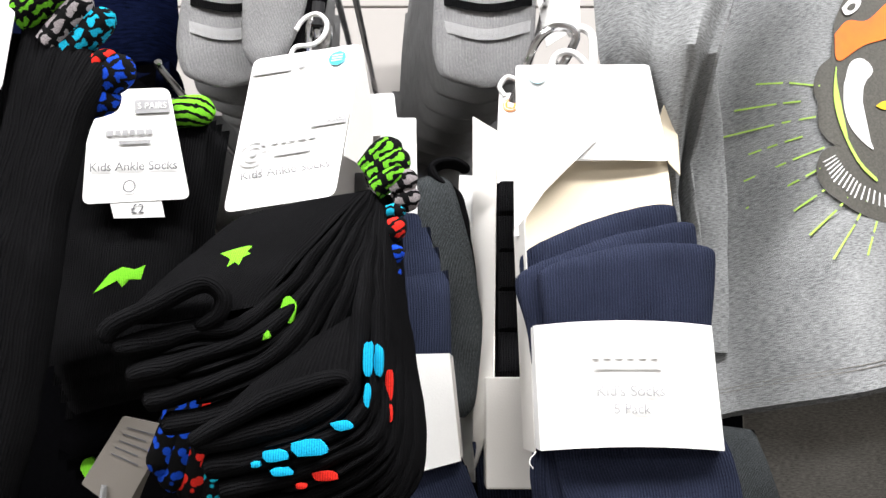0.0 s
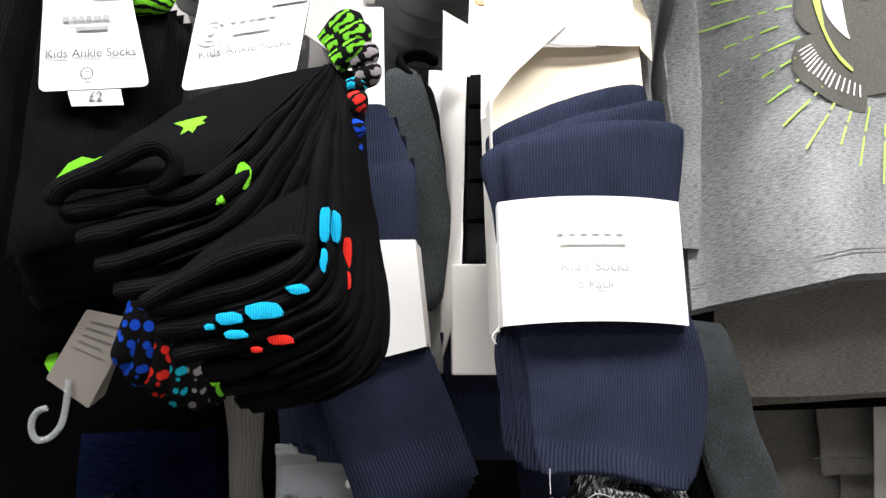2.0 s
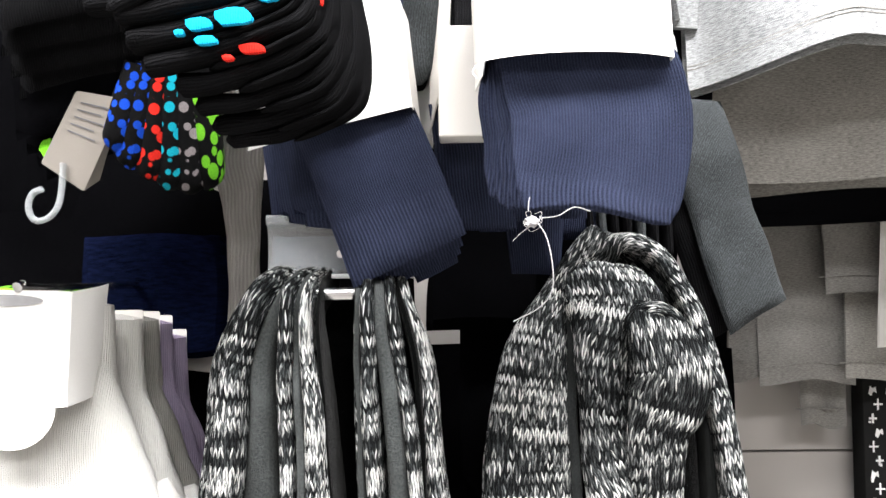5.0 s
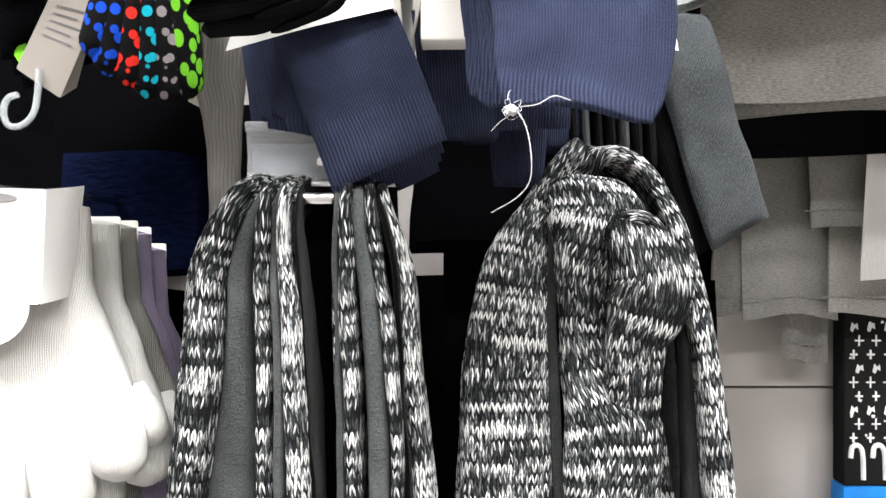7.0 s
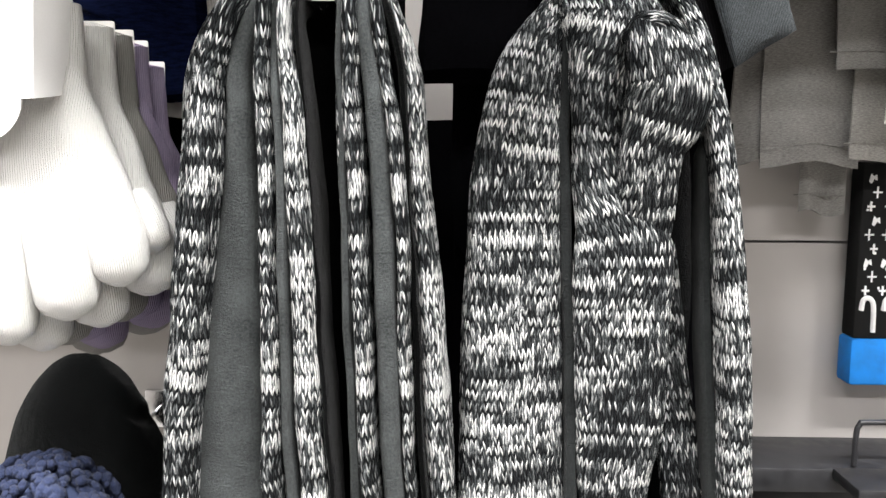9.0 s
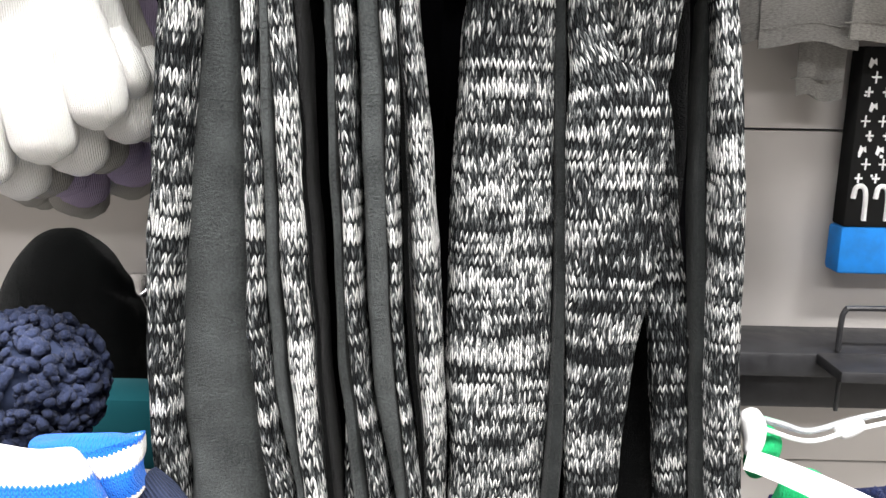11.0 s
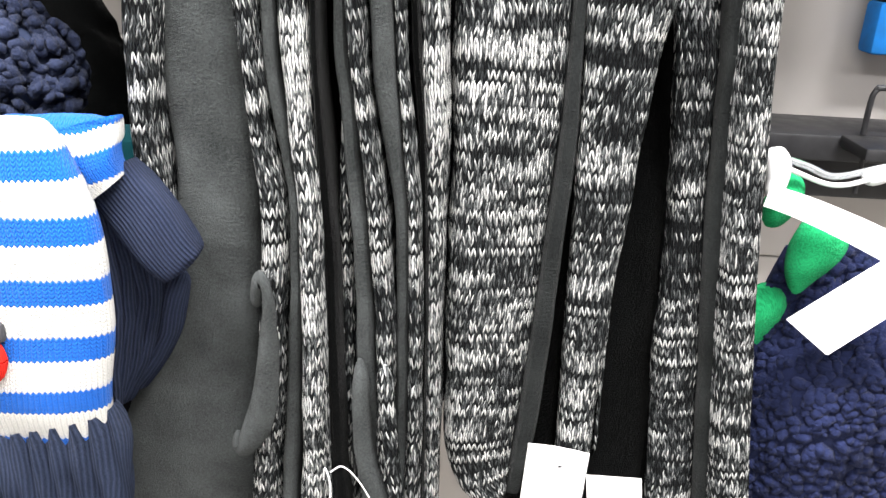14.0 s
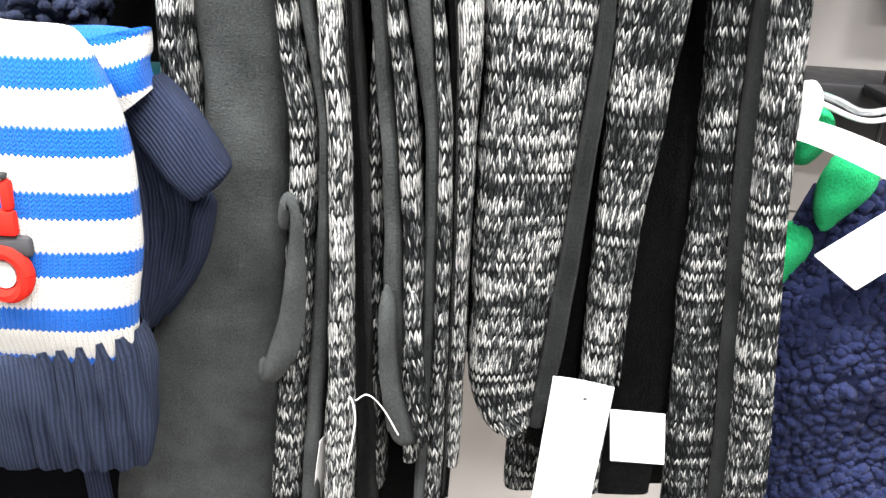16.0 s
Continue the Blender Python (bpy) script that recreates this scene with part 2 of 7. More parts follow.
def paper(name, col, rough=0.55):
    m = Mat(name, rough, 0, 0.3)
    uv = m.coord().outputs["Object"]
    a, b = m.noise(uv, 14.0, 3.0), m.noise(uv, 900.0, 2.0)
    m.base(m.ramp(m.math("ADD", m.math("MULTIPLY", a, 0.7), m.math("MULTIPLY", b, 0.3)), [(0.3, tuple(c * 0.93 for c in col)), (0.7, col)]))
    m.bump(m.math("ADD", m.math("MULTIPLY", a, 4.0), b), 0.0003, 0.35)
    return m.m


def plain(name, col, rough=0.5, metal=0.0, spec=0.4, vary=0.15, scale=60.0, bumpd=0.0002):
    m = Mat(name, rough, metal, spec)
    a = m.noise(m.coord().outputs["Object"], scale, 4.0)
    m.base(m.ramp(a, [(0.3, tuple(c * (1 - vary) for c in col)), (0.7, tuple(min(1.0, c * (1 + vary)) for c in col))]))
    m.l(m.ramp(a, [(0.3, (max(0, rough - 0.08),) * 3), (0.7, (min(1, rough + 0.1),) * 3)]), m.b.inputs["Roughness"])
    m.bump(a, bumpd, 0.5)
    return m.m


def clear_plastic(name, tint=(0.86, 0.9, 0.93), rough=0.12):
    m = Mat(name, rough, 0, 0.5)
    m.base(tint)
    m.b.inputs["Transmission Weight"].default_value = 0.75
    m.b.inputs["IOR"].default_value = 1.2
    a = m.noise(m.coord().outputs["Object"], 30.0, 3.0)
    m.bump(a, 0.0006, 0.3)
    return m.m


BLACK = sock_knit("black_sock_knit", (0.0044, 0.0044, 0.0048), 0.0019, rib=0.55, sheen=0.003, pile=1.7, lo=0.1, hi=2.8)
NAVY = sock_knit("navy_sock_knit", (0.0175, 0.0215, 0.039), 0.0017, sheen=0.015, rib=0.55, pile=1.6, lo=0.2, hi=2.3)
NAVY_LONG = sock_knit("navy_long_sock_knit", (0.0185, 0.0225, 0.041), 0.0017, sheen=0.015, rib=0.55, pile=1.6, cuff=0.186, lo=0.2, hi=2.3)
NAVY_RIB = sock_knit("navy_rib_knit", (0.0185, 0.0225, 0.041), 0.0021, rib=0.9, sheen=0.015, pile=1.4, lo=0.2, hi=2.3)
NAVY_CUFF = sock_knit("navy_cuffed_sock_knit", (0.0185, 0.0225, 0.041), 0.0017, rib=0.5, sheen=0.015, pile=1.6, cuff=0.070, lo=0.2, hi=2.3)
CHARCOAL = sock_knit("charcoal_sock_knit", (0.056, 0.063, 0.067), 0.0011, 0.6, (0.17, 0.19, 0.20), sheen=0.04)
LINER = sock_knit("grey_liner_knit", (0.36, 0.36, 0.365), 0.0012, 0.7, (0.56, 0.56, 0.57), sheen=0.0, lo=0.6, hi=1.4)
LINER_DARK = sock_knit("dark_and_shaded_liner_knit", (0.22, 0.22, 0.222), 0.0012, 0.4, (0.26, 0.26, 0.26), sheen=0.0, lo=0.6, hi=1.4)
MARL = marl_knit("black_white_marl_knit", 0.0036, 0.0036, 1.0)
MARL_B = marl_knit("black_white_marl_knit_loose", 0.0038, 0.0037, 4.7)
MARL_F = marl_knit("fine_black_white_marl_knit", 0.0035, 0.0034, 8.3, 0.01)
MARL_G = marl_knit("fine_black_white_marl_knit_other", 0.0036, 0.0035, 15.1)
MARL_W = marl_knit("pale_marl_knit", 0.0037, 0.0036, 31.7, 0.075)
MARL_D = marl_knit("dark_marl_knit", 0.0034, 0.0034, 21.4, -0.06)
FLEECE = fleece("charcoal_fleece", (0.045, 0.049, 0.049))
# darker lining copies colour in the shade of scarf recesses; the beanie is black
FLEECE_SHADE = fleece("shaded_charcoal_fleece", (0.016, 0.0175, 0.0175))
FLEECE_DK = fleece("black_and_shaded_fleece", (0.0018, 0.0020, 0.0020))
GREY_J = jersey("grey_melange_jersey", (0.135, 0.14, 0.145), (0.37, 0.38, 0.385))
GREY_J2 = jersey("mid_grey_melange_jersey", (0.14, 0.135, 0.125), (0.30, 0.29, 0.27))
GREY_J3 = jersey("dark_grey_melange_jersey", (0.13, 0.126, 0.118), (0.27, 0.263, 0.25))
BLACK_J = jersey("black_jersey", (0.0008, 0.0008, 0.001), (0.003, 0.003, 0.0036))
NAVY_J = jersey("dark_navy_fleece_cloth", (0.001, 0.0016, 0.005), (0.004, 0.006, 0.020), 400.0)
CARD = paper("white_card", (0.84, 0.84, 0.83))
CARD_IN = paper("cream_card_inside", (0.72, 0.63, 0.48), 0.8)
# greyish card back, darkened further for the shadow it hangs in
TAG_BOARD = paper("shaded_tag_board", (0.27, 0.245, 0.22), 0.85)
# duller copy of the white card, with shade put into its colour
CARD_SHADE = paper("shaded_card", (0.72, 0.70, 0.67), 0.7)
INK = plain("pale_grey_print", (0.13, 0.13, 0.14), 0.6)
INK_BAR = plain("grey_printed_bar", (0.32, 0.32, 0.33), 0.6)
INK_FAINT = plain("faint_grey_print", (0.36, 0.36, 0.37), 0.6)
BAND_INK = plain("very_faint_grey_print", (0.70, 0.70, 0.70), 0.6)
TEAL_INK = plain("teal_sticker", (0.03, 0.45, 0.60), 0.5)
AQUA_INK = plain("aqua_sticker", (0.45, 0.75, 0.85), 0.5)
ORANGE_INK = plain("orange_sticker", (0.85, 0.25, 0.02), 0.5)
CHROME = plain("chrome_wire", (0.62, 0.62, 0.63), 0.16, 1.0, 0.5, 0.1)
DARK_WIRE = plain("black_coated_wire", (0.02, 0.02, 0.022), 0.4)
WHITE_PL = plain("white_plastic", (0.78, 0.78, 0.78), 0.35, 0, 0.5, 0.05)
CLEAR = clear_plastic("clear_plastic")
WALLM = plain("light_grey_shop_panel", (0.47, 0.445, 0.425), 0.6, 0, 0.3, 0.06, 7.0, 0.0004)
BLACK_SHELF = plain("black_metal_shelf", (0.022, 0.022, 0.024), 0.45, 0, 0.4, 0.3)
LIME = yarn("lime_yarn", (0.19, 0.62, 0.03))
CYAN = yarn("cyan_yarn", (0.01, 0.42, 0.70))
RED = yarn("red_yarn", (0.78, 0.03, 0.02))
K0 = (0.004, 0.004, 0.0045)
TOE = {"green": block_toe("green_dashed_toe", K0, (0.17, 0.56, 0.03), 0.017, 0.0054, 0.74, 0.52), "grey": block_toe("grey_dashed_toe", K0, (0.30, 0.27, 0.28), 0.012, 0.007, 0.7, 0.55),
       "cyan": block_toe("cyan_dashed_toe", K0, (0.01, 0.42, 0.62)), "red": block_toe("red_dashed_toe", K0, (0.78, 0.03, 0.02), 0.010, 0.006, 0.6, 0.6),
       "blue": block_toe("blue_dashed_toe", K0, (0.01, 0.07, 0.60), 0.009, 0.0065, 0.62, 0.6), "lime": stripe_toe("lime_striped_toe", K0, (0.19, 0.62, 0.03), 0.0062, 0.55, 0.25)}
DOT = {"blue": spotted_toe("blue_dotted_toe", K0, (0.01, 0.07, 0.55), 118, 0.6, 0.50), "red": spotted_toe("red_dotted_toe", K0, (0.75, 0.03, 0.02), 112, 0.6, 0.50),
       "cyan": spotted_toe("cyan_dotted_toe", K0, (0.01, 0.42, 0.55), 118, 0.6, 0.50), "grey": spotted_toe("grey_dotted_toe", K0, (0.28, 0.25, 0.26), 118, 0.6, 0.48),
       "green": spotted_toe("green_dotted_toe", K0, (0.17, 0.55, 0.03), 112, 0.4, 0.50)}
CREAM = sock_knit("cream_glove_knit", (0.78, 0.77, 0.745), 0.0014, rib=0.6, pile=0.5, sheen=0.0, lo=0.85, hi=1.08)
GREYG = sock_knit("grey_glove_knit", (0.36, 0.35, 0.33), 0.0014, rib=0.8, sheen=0.0, lo=0.7, hi=1.2)
LILAC = sock_knit("lilac_glove_knit", (0.40, 0.34, 0.48), 0.0014, rib=0.8, sheen=0.0, lo=0.7, hi=1.2)
MITT = striped_knit("blue_white_striped_knit", (0.01, 0.13, 0.58), (0.76, 0.75, 0.72), 0.03304, 0.42, 0.0030, 0.00236, start=0.0)
MITT_T = striped_knit("blue_white_striped_thumb_knit", (0.01, 0.13, 0.58), (0.70, 0.69, 0.66), 0.0276, 0.5, 0.0027, 0.0023, start=0.0)
NAVY_M = sock_knit("navy_mitten_knit", (0.021, 0.027, 0.050), 0.0024, rib=0.9, sheen=0.02, pile=1.5, lo=0.25, hi=2.0)
NAVY_R = sock_knit("navy_mitten_rib", (0.026, 0.034, 0.060), 0.0024, rib=0.8, sheen=0.02, pile=1.5, lo=0.3, hi=1.9)
SHERPA = fleece("navy_sherpa", (0.016, 0.021, 0.058))
POM = fleece("navy_pompom_yarn", (0.022, 0.028, 0.055))
PLUSH = fleece("green_plush", (0.02, 0.36, 0.13))
TEALC = fleece("dark_teal_cloth", (0.008, 0.05, 0.06))
PRINT_DK = plain("charcoal_print_ink", (0.075, 0.072, 0.062), 0.7, vary=0.3, scale=600.0)
PRINT_OR = plain("orange_print_ink", (0.85, 0.17, 0.02), 0.7)
PALE_STRIPE = sock_knit("pale_grey_stripe_knit", (0.66, 0.66, 0.67), 0.0012, sheen=0.0, lo=0.7, hi=1.2)
PRINT_WH = plain("white_print_ink", (0.8, 0.8, 0.8), 0.7)
PRINT_YE = plain("yellow_print_ink", (0.85, 0.55, 0.02), 0.7)
PRINT_GR = plain("lime_print_ink", (0.45, 0.70, 0.12), 0.7)
BOX_BLUE = plain("bright_blue_cloth", (0.01, 0.20, 0.62), 0.8)
PAT_BLK = jersey("black_printed_cloth", (0.010, 0.010, 0.010), (0.022, 0.022, 0.022))


# ---- mesh builders; UV runs in metres ----
def cr(rows, n):
    """Catmull-Rom through rows of numbers, n steps a span."""
    p = [np.array(r, float) for r in rows]
    p = [2 * p[0] - p[1]] + p + [2 * p[-1] - p[-2]]
    out = []
    for i in range(1, len(p) - 2):
        a, b, c, d = p[i - 1:i + 3]
        for k in range(n):
            t = k / n
            out.append(0.5 * (2 * b + (c - a) * t + (2 * a - 5 * b + 4 * c - d) * t * t + (3 * b - a - 3 * c + d) * t ** 3))
    out.append(p[-2])
    return out


def finish(name, bm, mat, parent=None, label="", smooth=True, crease=38):
    bmesh.ops.recalc_face_normals(bm, faces=bm.faces)
    me = bpy.data.meshes.new(name)
    bm.to_mesh(me)
    bm.free()
    for p in me.polygons:
        p.use_smooth = smooth
    if smooth and crease:
        me.set_sharp_from_angle(angle=radians(crease))
    me.materials.append(mat)
    ob = new(name, me)
    ob.parent = parent
    if label:
        tagged(ob, label)
    return ob


part = finish


def thing(name, label, category, group="", kind="", at=(0, 0, 0)):
    ob = new(name)
    ob.empty_display_size = 0.02
    return tagged(ob, label, category, group, kind)


def jig(p, f, a, s=0.0):
    return Vector((noise.noise(p * f + Vector((s, 0, 0))), noise.noise(p * f + Vector((0, s + 7, 3))), noise.noise(p * f + Vector((5, 1, s))))) * a


def strap(rows, n=8, m=14, power=2.6, wide=(1, 0, 0), wob=0.0, freq=25.0, ends=(0.0, 0.0), seed=0.0):
    """A soft band along rows of (x, y, z, width, thickness[, turn in degrees]); ends: lengths over which its ends round off."""
    rows = [tuple(r) + (0.0,) * (6 - len(r)) for r in rows]
    pts = cr(rows, n)
    c = [Vector(p[:3]) for p in pts]
    s = [0.0]
    for a, b in zip(c, c[1:]):
        s.append(s[-1] + (b - a).length)
    bm = bmesh.new()
    uvl = bm.loops.layers.uv.new("uv")
    rings, us = [], []
    for i, p in enumerate(pts):
        tan = (c[min(i + 1, len(c) - 1)] - c[max(i - 1, 0)]).normalized()
        w = Vector(wide) - tan * tan.dot(Vector(wide))
        w.normalize()
        w = Matrix.Rotation(radians(p[5]), 3, tan) @ w
        nn = tan.cross(w)
        k = 1.0
        if ends[0] and s[i] < ends[0]:
            k *= max(0.06, 1 - (1 - s[i] / ends[0]) ** 2) ** 0.5
        if ends[1] and s[-1] - s[i] < ends[1]:
            k *= max(0.06, 1 - (1 - (s[-1] - s[i]) / ends[1]) ** 2) ** 0.5
        ring, u, last = [], [], None
        for j in range(m):
            a = 2 * math.pi * j / m + math.pi
            ca, sa = math.cos(a), math.sin(a)
            q = c[i] + w * (abs(ca) ** (2 / power) * math.copysign(1, ca) * max(p[3], 1e-4) / 2 * k) + nn * (abs(sa) ** (2 / power) * math.copysign(1, sa) * max(p[4], 1e-4) / 2 * k)
            if wob:
                q += jig(q, freq, wob, seed)
            u.append(0.0 if last is None else u[-1] + (q - last).length)
            last = q
            ring.append(bm.verts.new(q))
        u.append(u[-1] + (ring[0].co - last).length)
        rings.append(ring)
        us.append(u)
    for i in range(len(rings) - 1):
        for j in range(m):
            f = bm.faces.new((rings[i][j], rings[i][(j + 1) % m], rings[i + 1][(j + 1) % m], rings[i + 1][j]))
            mid = m // 4 if j < m // 2 else 3 * m // 4
            for lp, (a, b) in zip(f.loops, ((i, j), (i, j + 1), (i + 1, j + 1), (i + 1, j))):
                lp[uvl].uv = (us[a][b] - us[a][mid], -s[a])
    for ring in (rings[0], rings[-1]):
        bm.faces.new(ring)
    return bm


def surface(fn, nu, nv, th, su=0.1, sv=0.1):
    """A sheet fn(u, v) of thickness th, su by sv metres in UV, with closed rims."""
    bm = bmesh.new()
    uvl = bm.loops.layers.uv.new("uv")
    P = [[fn(i / nu, j / nv) for j in range(nv + 1)] for i in range(nu + 1)]
    front, back = [], []
    for i in range(nu + 1):
        fr, bk = [], []
        for j in range(nv + 1):
            du = P[min(i + 1, nu)][j] - P[max(i - 1, 0)][j]
            dv = P[i][min(j + 1, nv)] - P[i][max(j - 1, 0)]
            nn = du.cross(dv).normalized() * th / 2
            fr.append(bm.verts.new(P[i][j] + nn))
            bk.append(bm.verts.new(P[i][j] - nn))
        front.append(fr)
        back.append(bk)

    def quad(vs, ij):
        f = bm.faces.new(vs)
        for lp, (a, b) in zip(f.loops, ij):
            lp[uvl].uv = (a / nu * su, -b / nv * sv)
    for i in range(nu):
        for j in range(nv):
            ij = ((i, j), (i + 1, j), (i + 1, j + 1), (i, j + 1))
            quad([front[a][b] for a, b in ij], ij)
            quad([back[a][b] for a, b in reversed(ij)], tuple(reversed(ij)))
    for i in range(nu):
        for j in (0, nv):
            quad([front[i][j], front[i + 1][j], back[i + 1][j], back[i][j]], ((i, j), (i + 1, j), (i + 1, j), (i, j)))
    for j in range(nv):
        for i in (0, nu):
            quad([front[i][j], front[i][j + 1], back[i][j + 1], back[i][j]], ((i, j), (i, j + 1), (i, j + 1), (i, j)))
    return bm


def lerp(a, b, t):
    return Vector(a) + (Vector(b) - Vector(a)) * t


def pillow(tl, tr, br, bl, t0=0.008, t1=0.012, nu=14, nv=18, edge=2.5, sag=0.0, wob=0.0008, freq=30.0, seed=0.0, lip=0.35):
    """A soft flat thing between four corners, t0 thick at its top and t1 at its bottom; also its front surface as a function."""
    size = (Vector(tr) - Vector(tl)).length, (Vector(bl) - Vector(tl)).length
    across = lerp(tr, br, 0.5) - lerp(tl, bl, 0.5)
    down = lerp(bl, br, 0.5) - lerp(tl, tr, 0.5)
    nn = down.cross(across).normalized()
    if nn.y > 0:
        nn = -nn

    def at(u, v, side=1.0):
        p = lerp(lerp(tl, tr, u), lerp(bl, br, u), v)
        k = max(0.0, 1 - abs(2 * u - 1) ** edge) ** (1 / edge)
        e = max(0.0, 1 - abs(2 * v - 1) ** 6) ** lip
        t = (t0 + (t1 - t0) * v) / 2
        p = p + nn * (side * t * k * e) + nn * sag * math.sin(math.pi * v)
        return p + jig(p, freq, wob, seed)

    bm = bmesh.new()
    uvl = bm.loops.layers.uv.new("uv")
    fr = [[bm.verts.new(at(i / nu, j / nv)) for j in range(nv + 1)] for i in range(nu + 1)]
    bk = [[fr[i][j] if i in (0, nu) or j in (0, nv) else bm.verts.new(at(i / nu, j / nv, -1.0)) for j in range(nv + 1)] for i in range(nu + 1)]
    for g in (fr, bk):
        for i in range(nu):
            for j in range(nv):
                ij = ((i, j), (i + 1, j), (i + 1, j + 1), (i, j + 1))
                try:
                    f = bm.faces.new([g[a][b] for a, b in ij])
                except ValueError:
                    continue
                for lp, (a, b) in zip(f.loops, ij):
                    lp[uvl].uv = (a / nu * size[0], -b / nv * size[1])
    return bm, at, nn


def decal(at, nn, outline, lift=0.0007):
    """A thin patch that follows a pillow's front; outline in its (u, v)."""
    bm = bmesh.new()
    uvl = bm.loops.layers.uv.new("uv")
    mid = np.mean(np.array(outline), axis=0)
    rings = []
    for k in (1.0, 0.6, 0.25):
        rings.append([(mid[0] + (u - mid[0]) * k, mid[1] + (v - mid[1]) * k) for u, v in outline])
    vs = [[bm.verts.new(at(u, v) + nn * (lift * (0.2 if k == 0 else 1.0))) for u, v in r] for k, r in enumerate(rings)]
    c = bm.verts.new(at(*mid) + nn * lift)
    m = len(outline)
    for a, b in zip(vs, vs[1:]):
        for j in range(m):
            bm.faces.new((a[j], a[(j + 1) % m], b[(j + 1) % m], b[j]))
    for j in range(m):
        bm.faces.new((vs[-1][j], vs[-1][(j + 1) % m], c))
    for f in bm.faces:
        for lp in f.loops:
            lp[uvl].uv = (lp.vert.co.x, lp.vert.co.z)
    return bm


def blotch(u, v, ru, rv, turn=0.0, n=14, rag=0.25, seed=0):
    rnd = random.Random(seed)
    ct, st = math.cos(radians(turn)), math.sin(radians(turn))
    out = []
    for k in range(n):
        a, r = 2 * math.pi * k / n, 1 - rag * rnd.random()
        r /= (abs(math.cos(a)) ** 3.5 + abs(math.sin(a)) ** 3.5) ** (1 / 3.5)
        x, y = math.cos(a) * r, math.sin(a) * r
        out.append((u + ru * (x * ct - y * st), v + rv * (x * st + y * ct)))
    return out


def plate(outline, th=0.0006):
    """A flat sheet from an outline of 3D points in one plane."""
    vs = [Vector(p) for p in outline]
    nn = sum(((vs[i] - vs[0]).cross(vs[i + 1] - vs[0]) for i in range(1, len(vs) - 1)), Vector()).normalized() * th / 2
    bm = bmesh.new()
    a = [bm.verts.new(p + nn) for p in vs]
    b = [bm.verts.new(p - nn) for p in vs]
    bm.faces.new(a)
    bm.faces.new(list(reversed(b)))
    for i in range(len(vs)):
        bm.faces.new((a[i], a[(i + 1) % len(vs)], b[(i + 1) % len(vs)], b[i]))
    return bm


def rounded(tl, tr, br, bl, r=0.004, n=5):
    """Outline of a four-cornered card with round corners."""
    c = [Vector(p) for p in (tl, tr, br, bl)]
    out = []
    for i in range(4):
        p, a, b = c[i], c[i - 1], c[(i + 1) % 4]
        s, e = p + (a - p).normalized() * r, p + (b - p).normalized() * r
        for k in range(n + 1):
            t = k / n
            out.append(s * (1 - t) ** 2 + p * (2 * t * (1 - t)) + e * t * t)
    return out


def box(lo, hi):
    bm = bmesh.new()
    bmesh.ops.create_cube(bm, size=1.0)
    for v in bm.verts:
        v.co = Vector(lo) + Vector(((v.co.x + 0.5) * (hi[0] - lo[0]), (v.co.y + 0.5) * (hi[1] - lo[1]), (v.co.z + 0.5) * (hi[2] - lo[2])))
    return bm


def bevelled(lo, hi, r=0.003):
    bm = box(lo, hi)
    bmesh.ops.bevel(bm, geom=list(bm.edges), offset=r, segments=2, affect="EDGES", profile=0.5)
    return bm


def rod(points, r, n=6, m=8, wide=(0.3, 0.8, 0.5)):
    return strap([(*p, 2 * r, 2 * r) for p in points], n, m, 2.0, wide)


def writing(text, origin, right, up, size, mat, parent, name="lettering", align="CENTER"):
    cu = bpy.data.curves.new(name, "FONT")
    cu.body, cu.size, cu.align_x, cu.align_y, cu.extrude = text, size, align, "CENTER", 0.0001
    tmp = bpy.data.objects.new(name, cu)
    scene.collection.objects.link(tmp)
    bpy.context.view_layer.update()
    me = bpy.data.meshes.new_from_object(tmp.evaluated_get(bpy.context.evaluated_depsgraph_get()))
    bpy.data.objects.remove(tmp)
    me.materials.clear()
    me.materials.append(mat)
    r, u = Vector(right).normalized(), Vector(up).normalized()
    nn = r.cross(u).normalized()
    u = nn.cross(r)
    me.transform(Matrix(((r.x, u.x, nn.x, origin[0]), (r.y, u.y, nn.y, origin[1]), (r.z, u.z, nn.z, origin[2]), (0, 0, 0, 1))))
    ob = new(name, me)
    ob.parent = parent
    return ob


class Face:
    """Places on a flat card by fractions across and down, lifted off it."""

    def __init__(self, tl, tr, br, bl):
        self.c = [Vector(p) for p in (tl, tr, br, bl)]
        self.right = (self.c[1] - self.c[0]).normalized()
        self.up = (self.c[0] - self.c[3]).normalized()
        self.n = self.right.cross(self.up).normalized()

    def at(self, u, v, lift=0.0016):
        return lerp(lerp(self.c[0], self.c[1], u), lerp(self.c[3], self.c[2], u), v) + self.n * lift

    def patch(self, u0, v0, u1, v1, lift=0.0016):
        return plate([self.at(u0, v0, lift), self.at(u1, v0, lift), self.at(u1, v1, lift), self.at(u0, v1, lift)], 0.0002)

    def disc(self, u, v, r, lift=0.0016, r_in=0.0):
        c = self.at(u, v, lift)
        ring = lambda q: [c + self.right * (q * math.cos(a)) + self.up * (q * math.sin(a)) for a in (2 * math.pi * k / 28 for k in range(28))]
        if not r_in:
            return plate(ring(r), 0.0002)
        bm = bmesh.new()
        a, b = [bm.verts.new(p) for p in ring(r)], [bm.verts.new(p) for p in ring(r_in)]
        for i in range(28):
            bm.faces.new((a[i], a[(i + 1) % 28], b[(i + 1) % 28], b[i]))
        return bm


# ---- the setting ----
def slab(name, lo, hi, mat, label, category, kind="structure"):
    return tagged(finish(name, box(lo, hi), mat, smooth=False), label, category, "", kind)


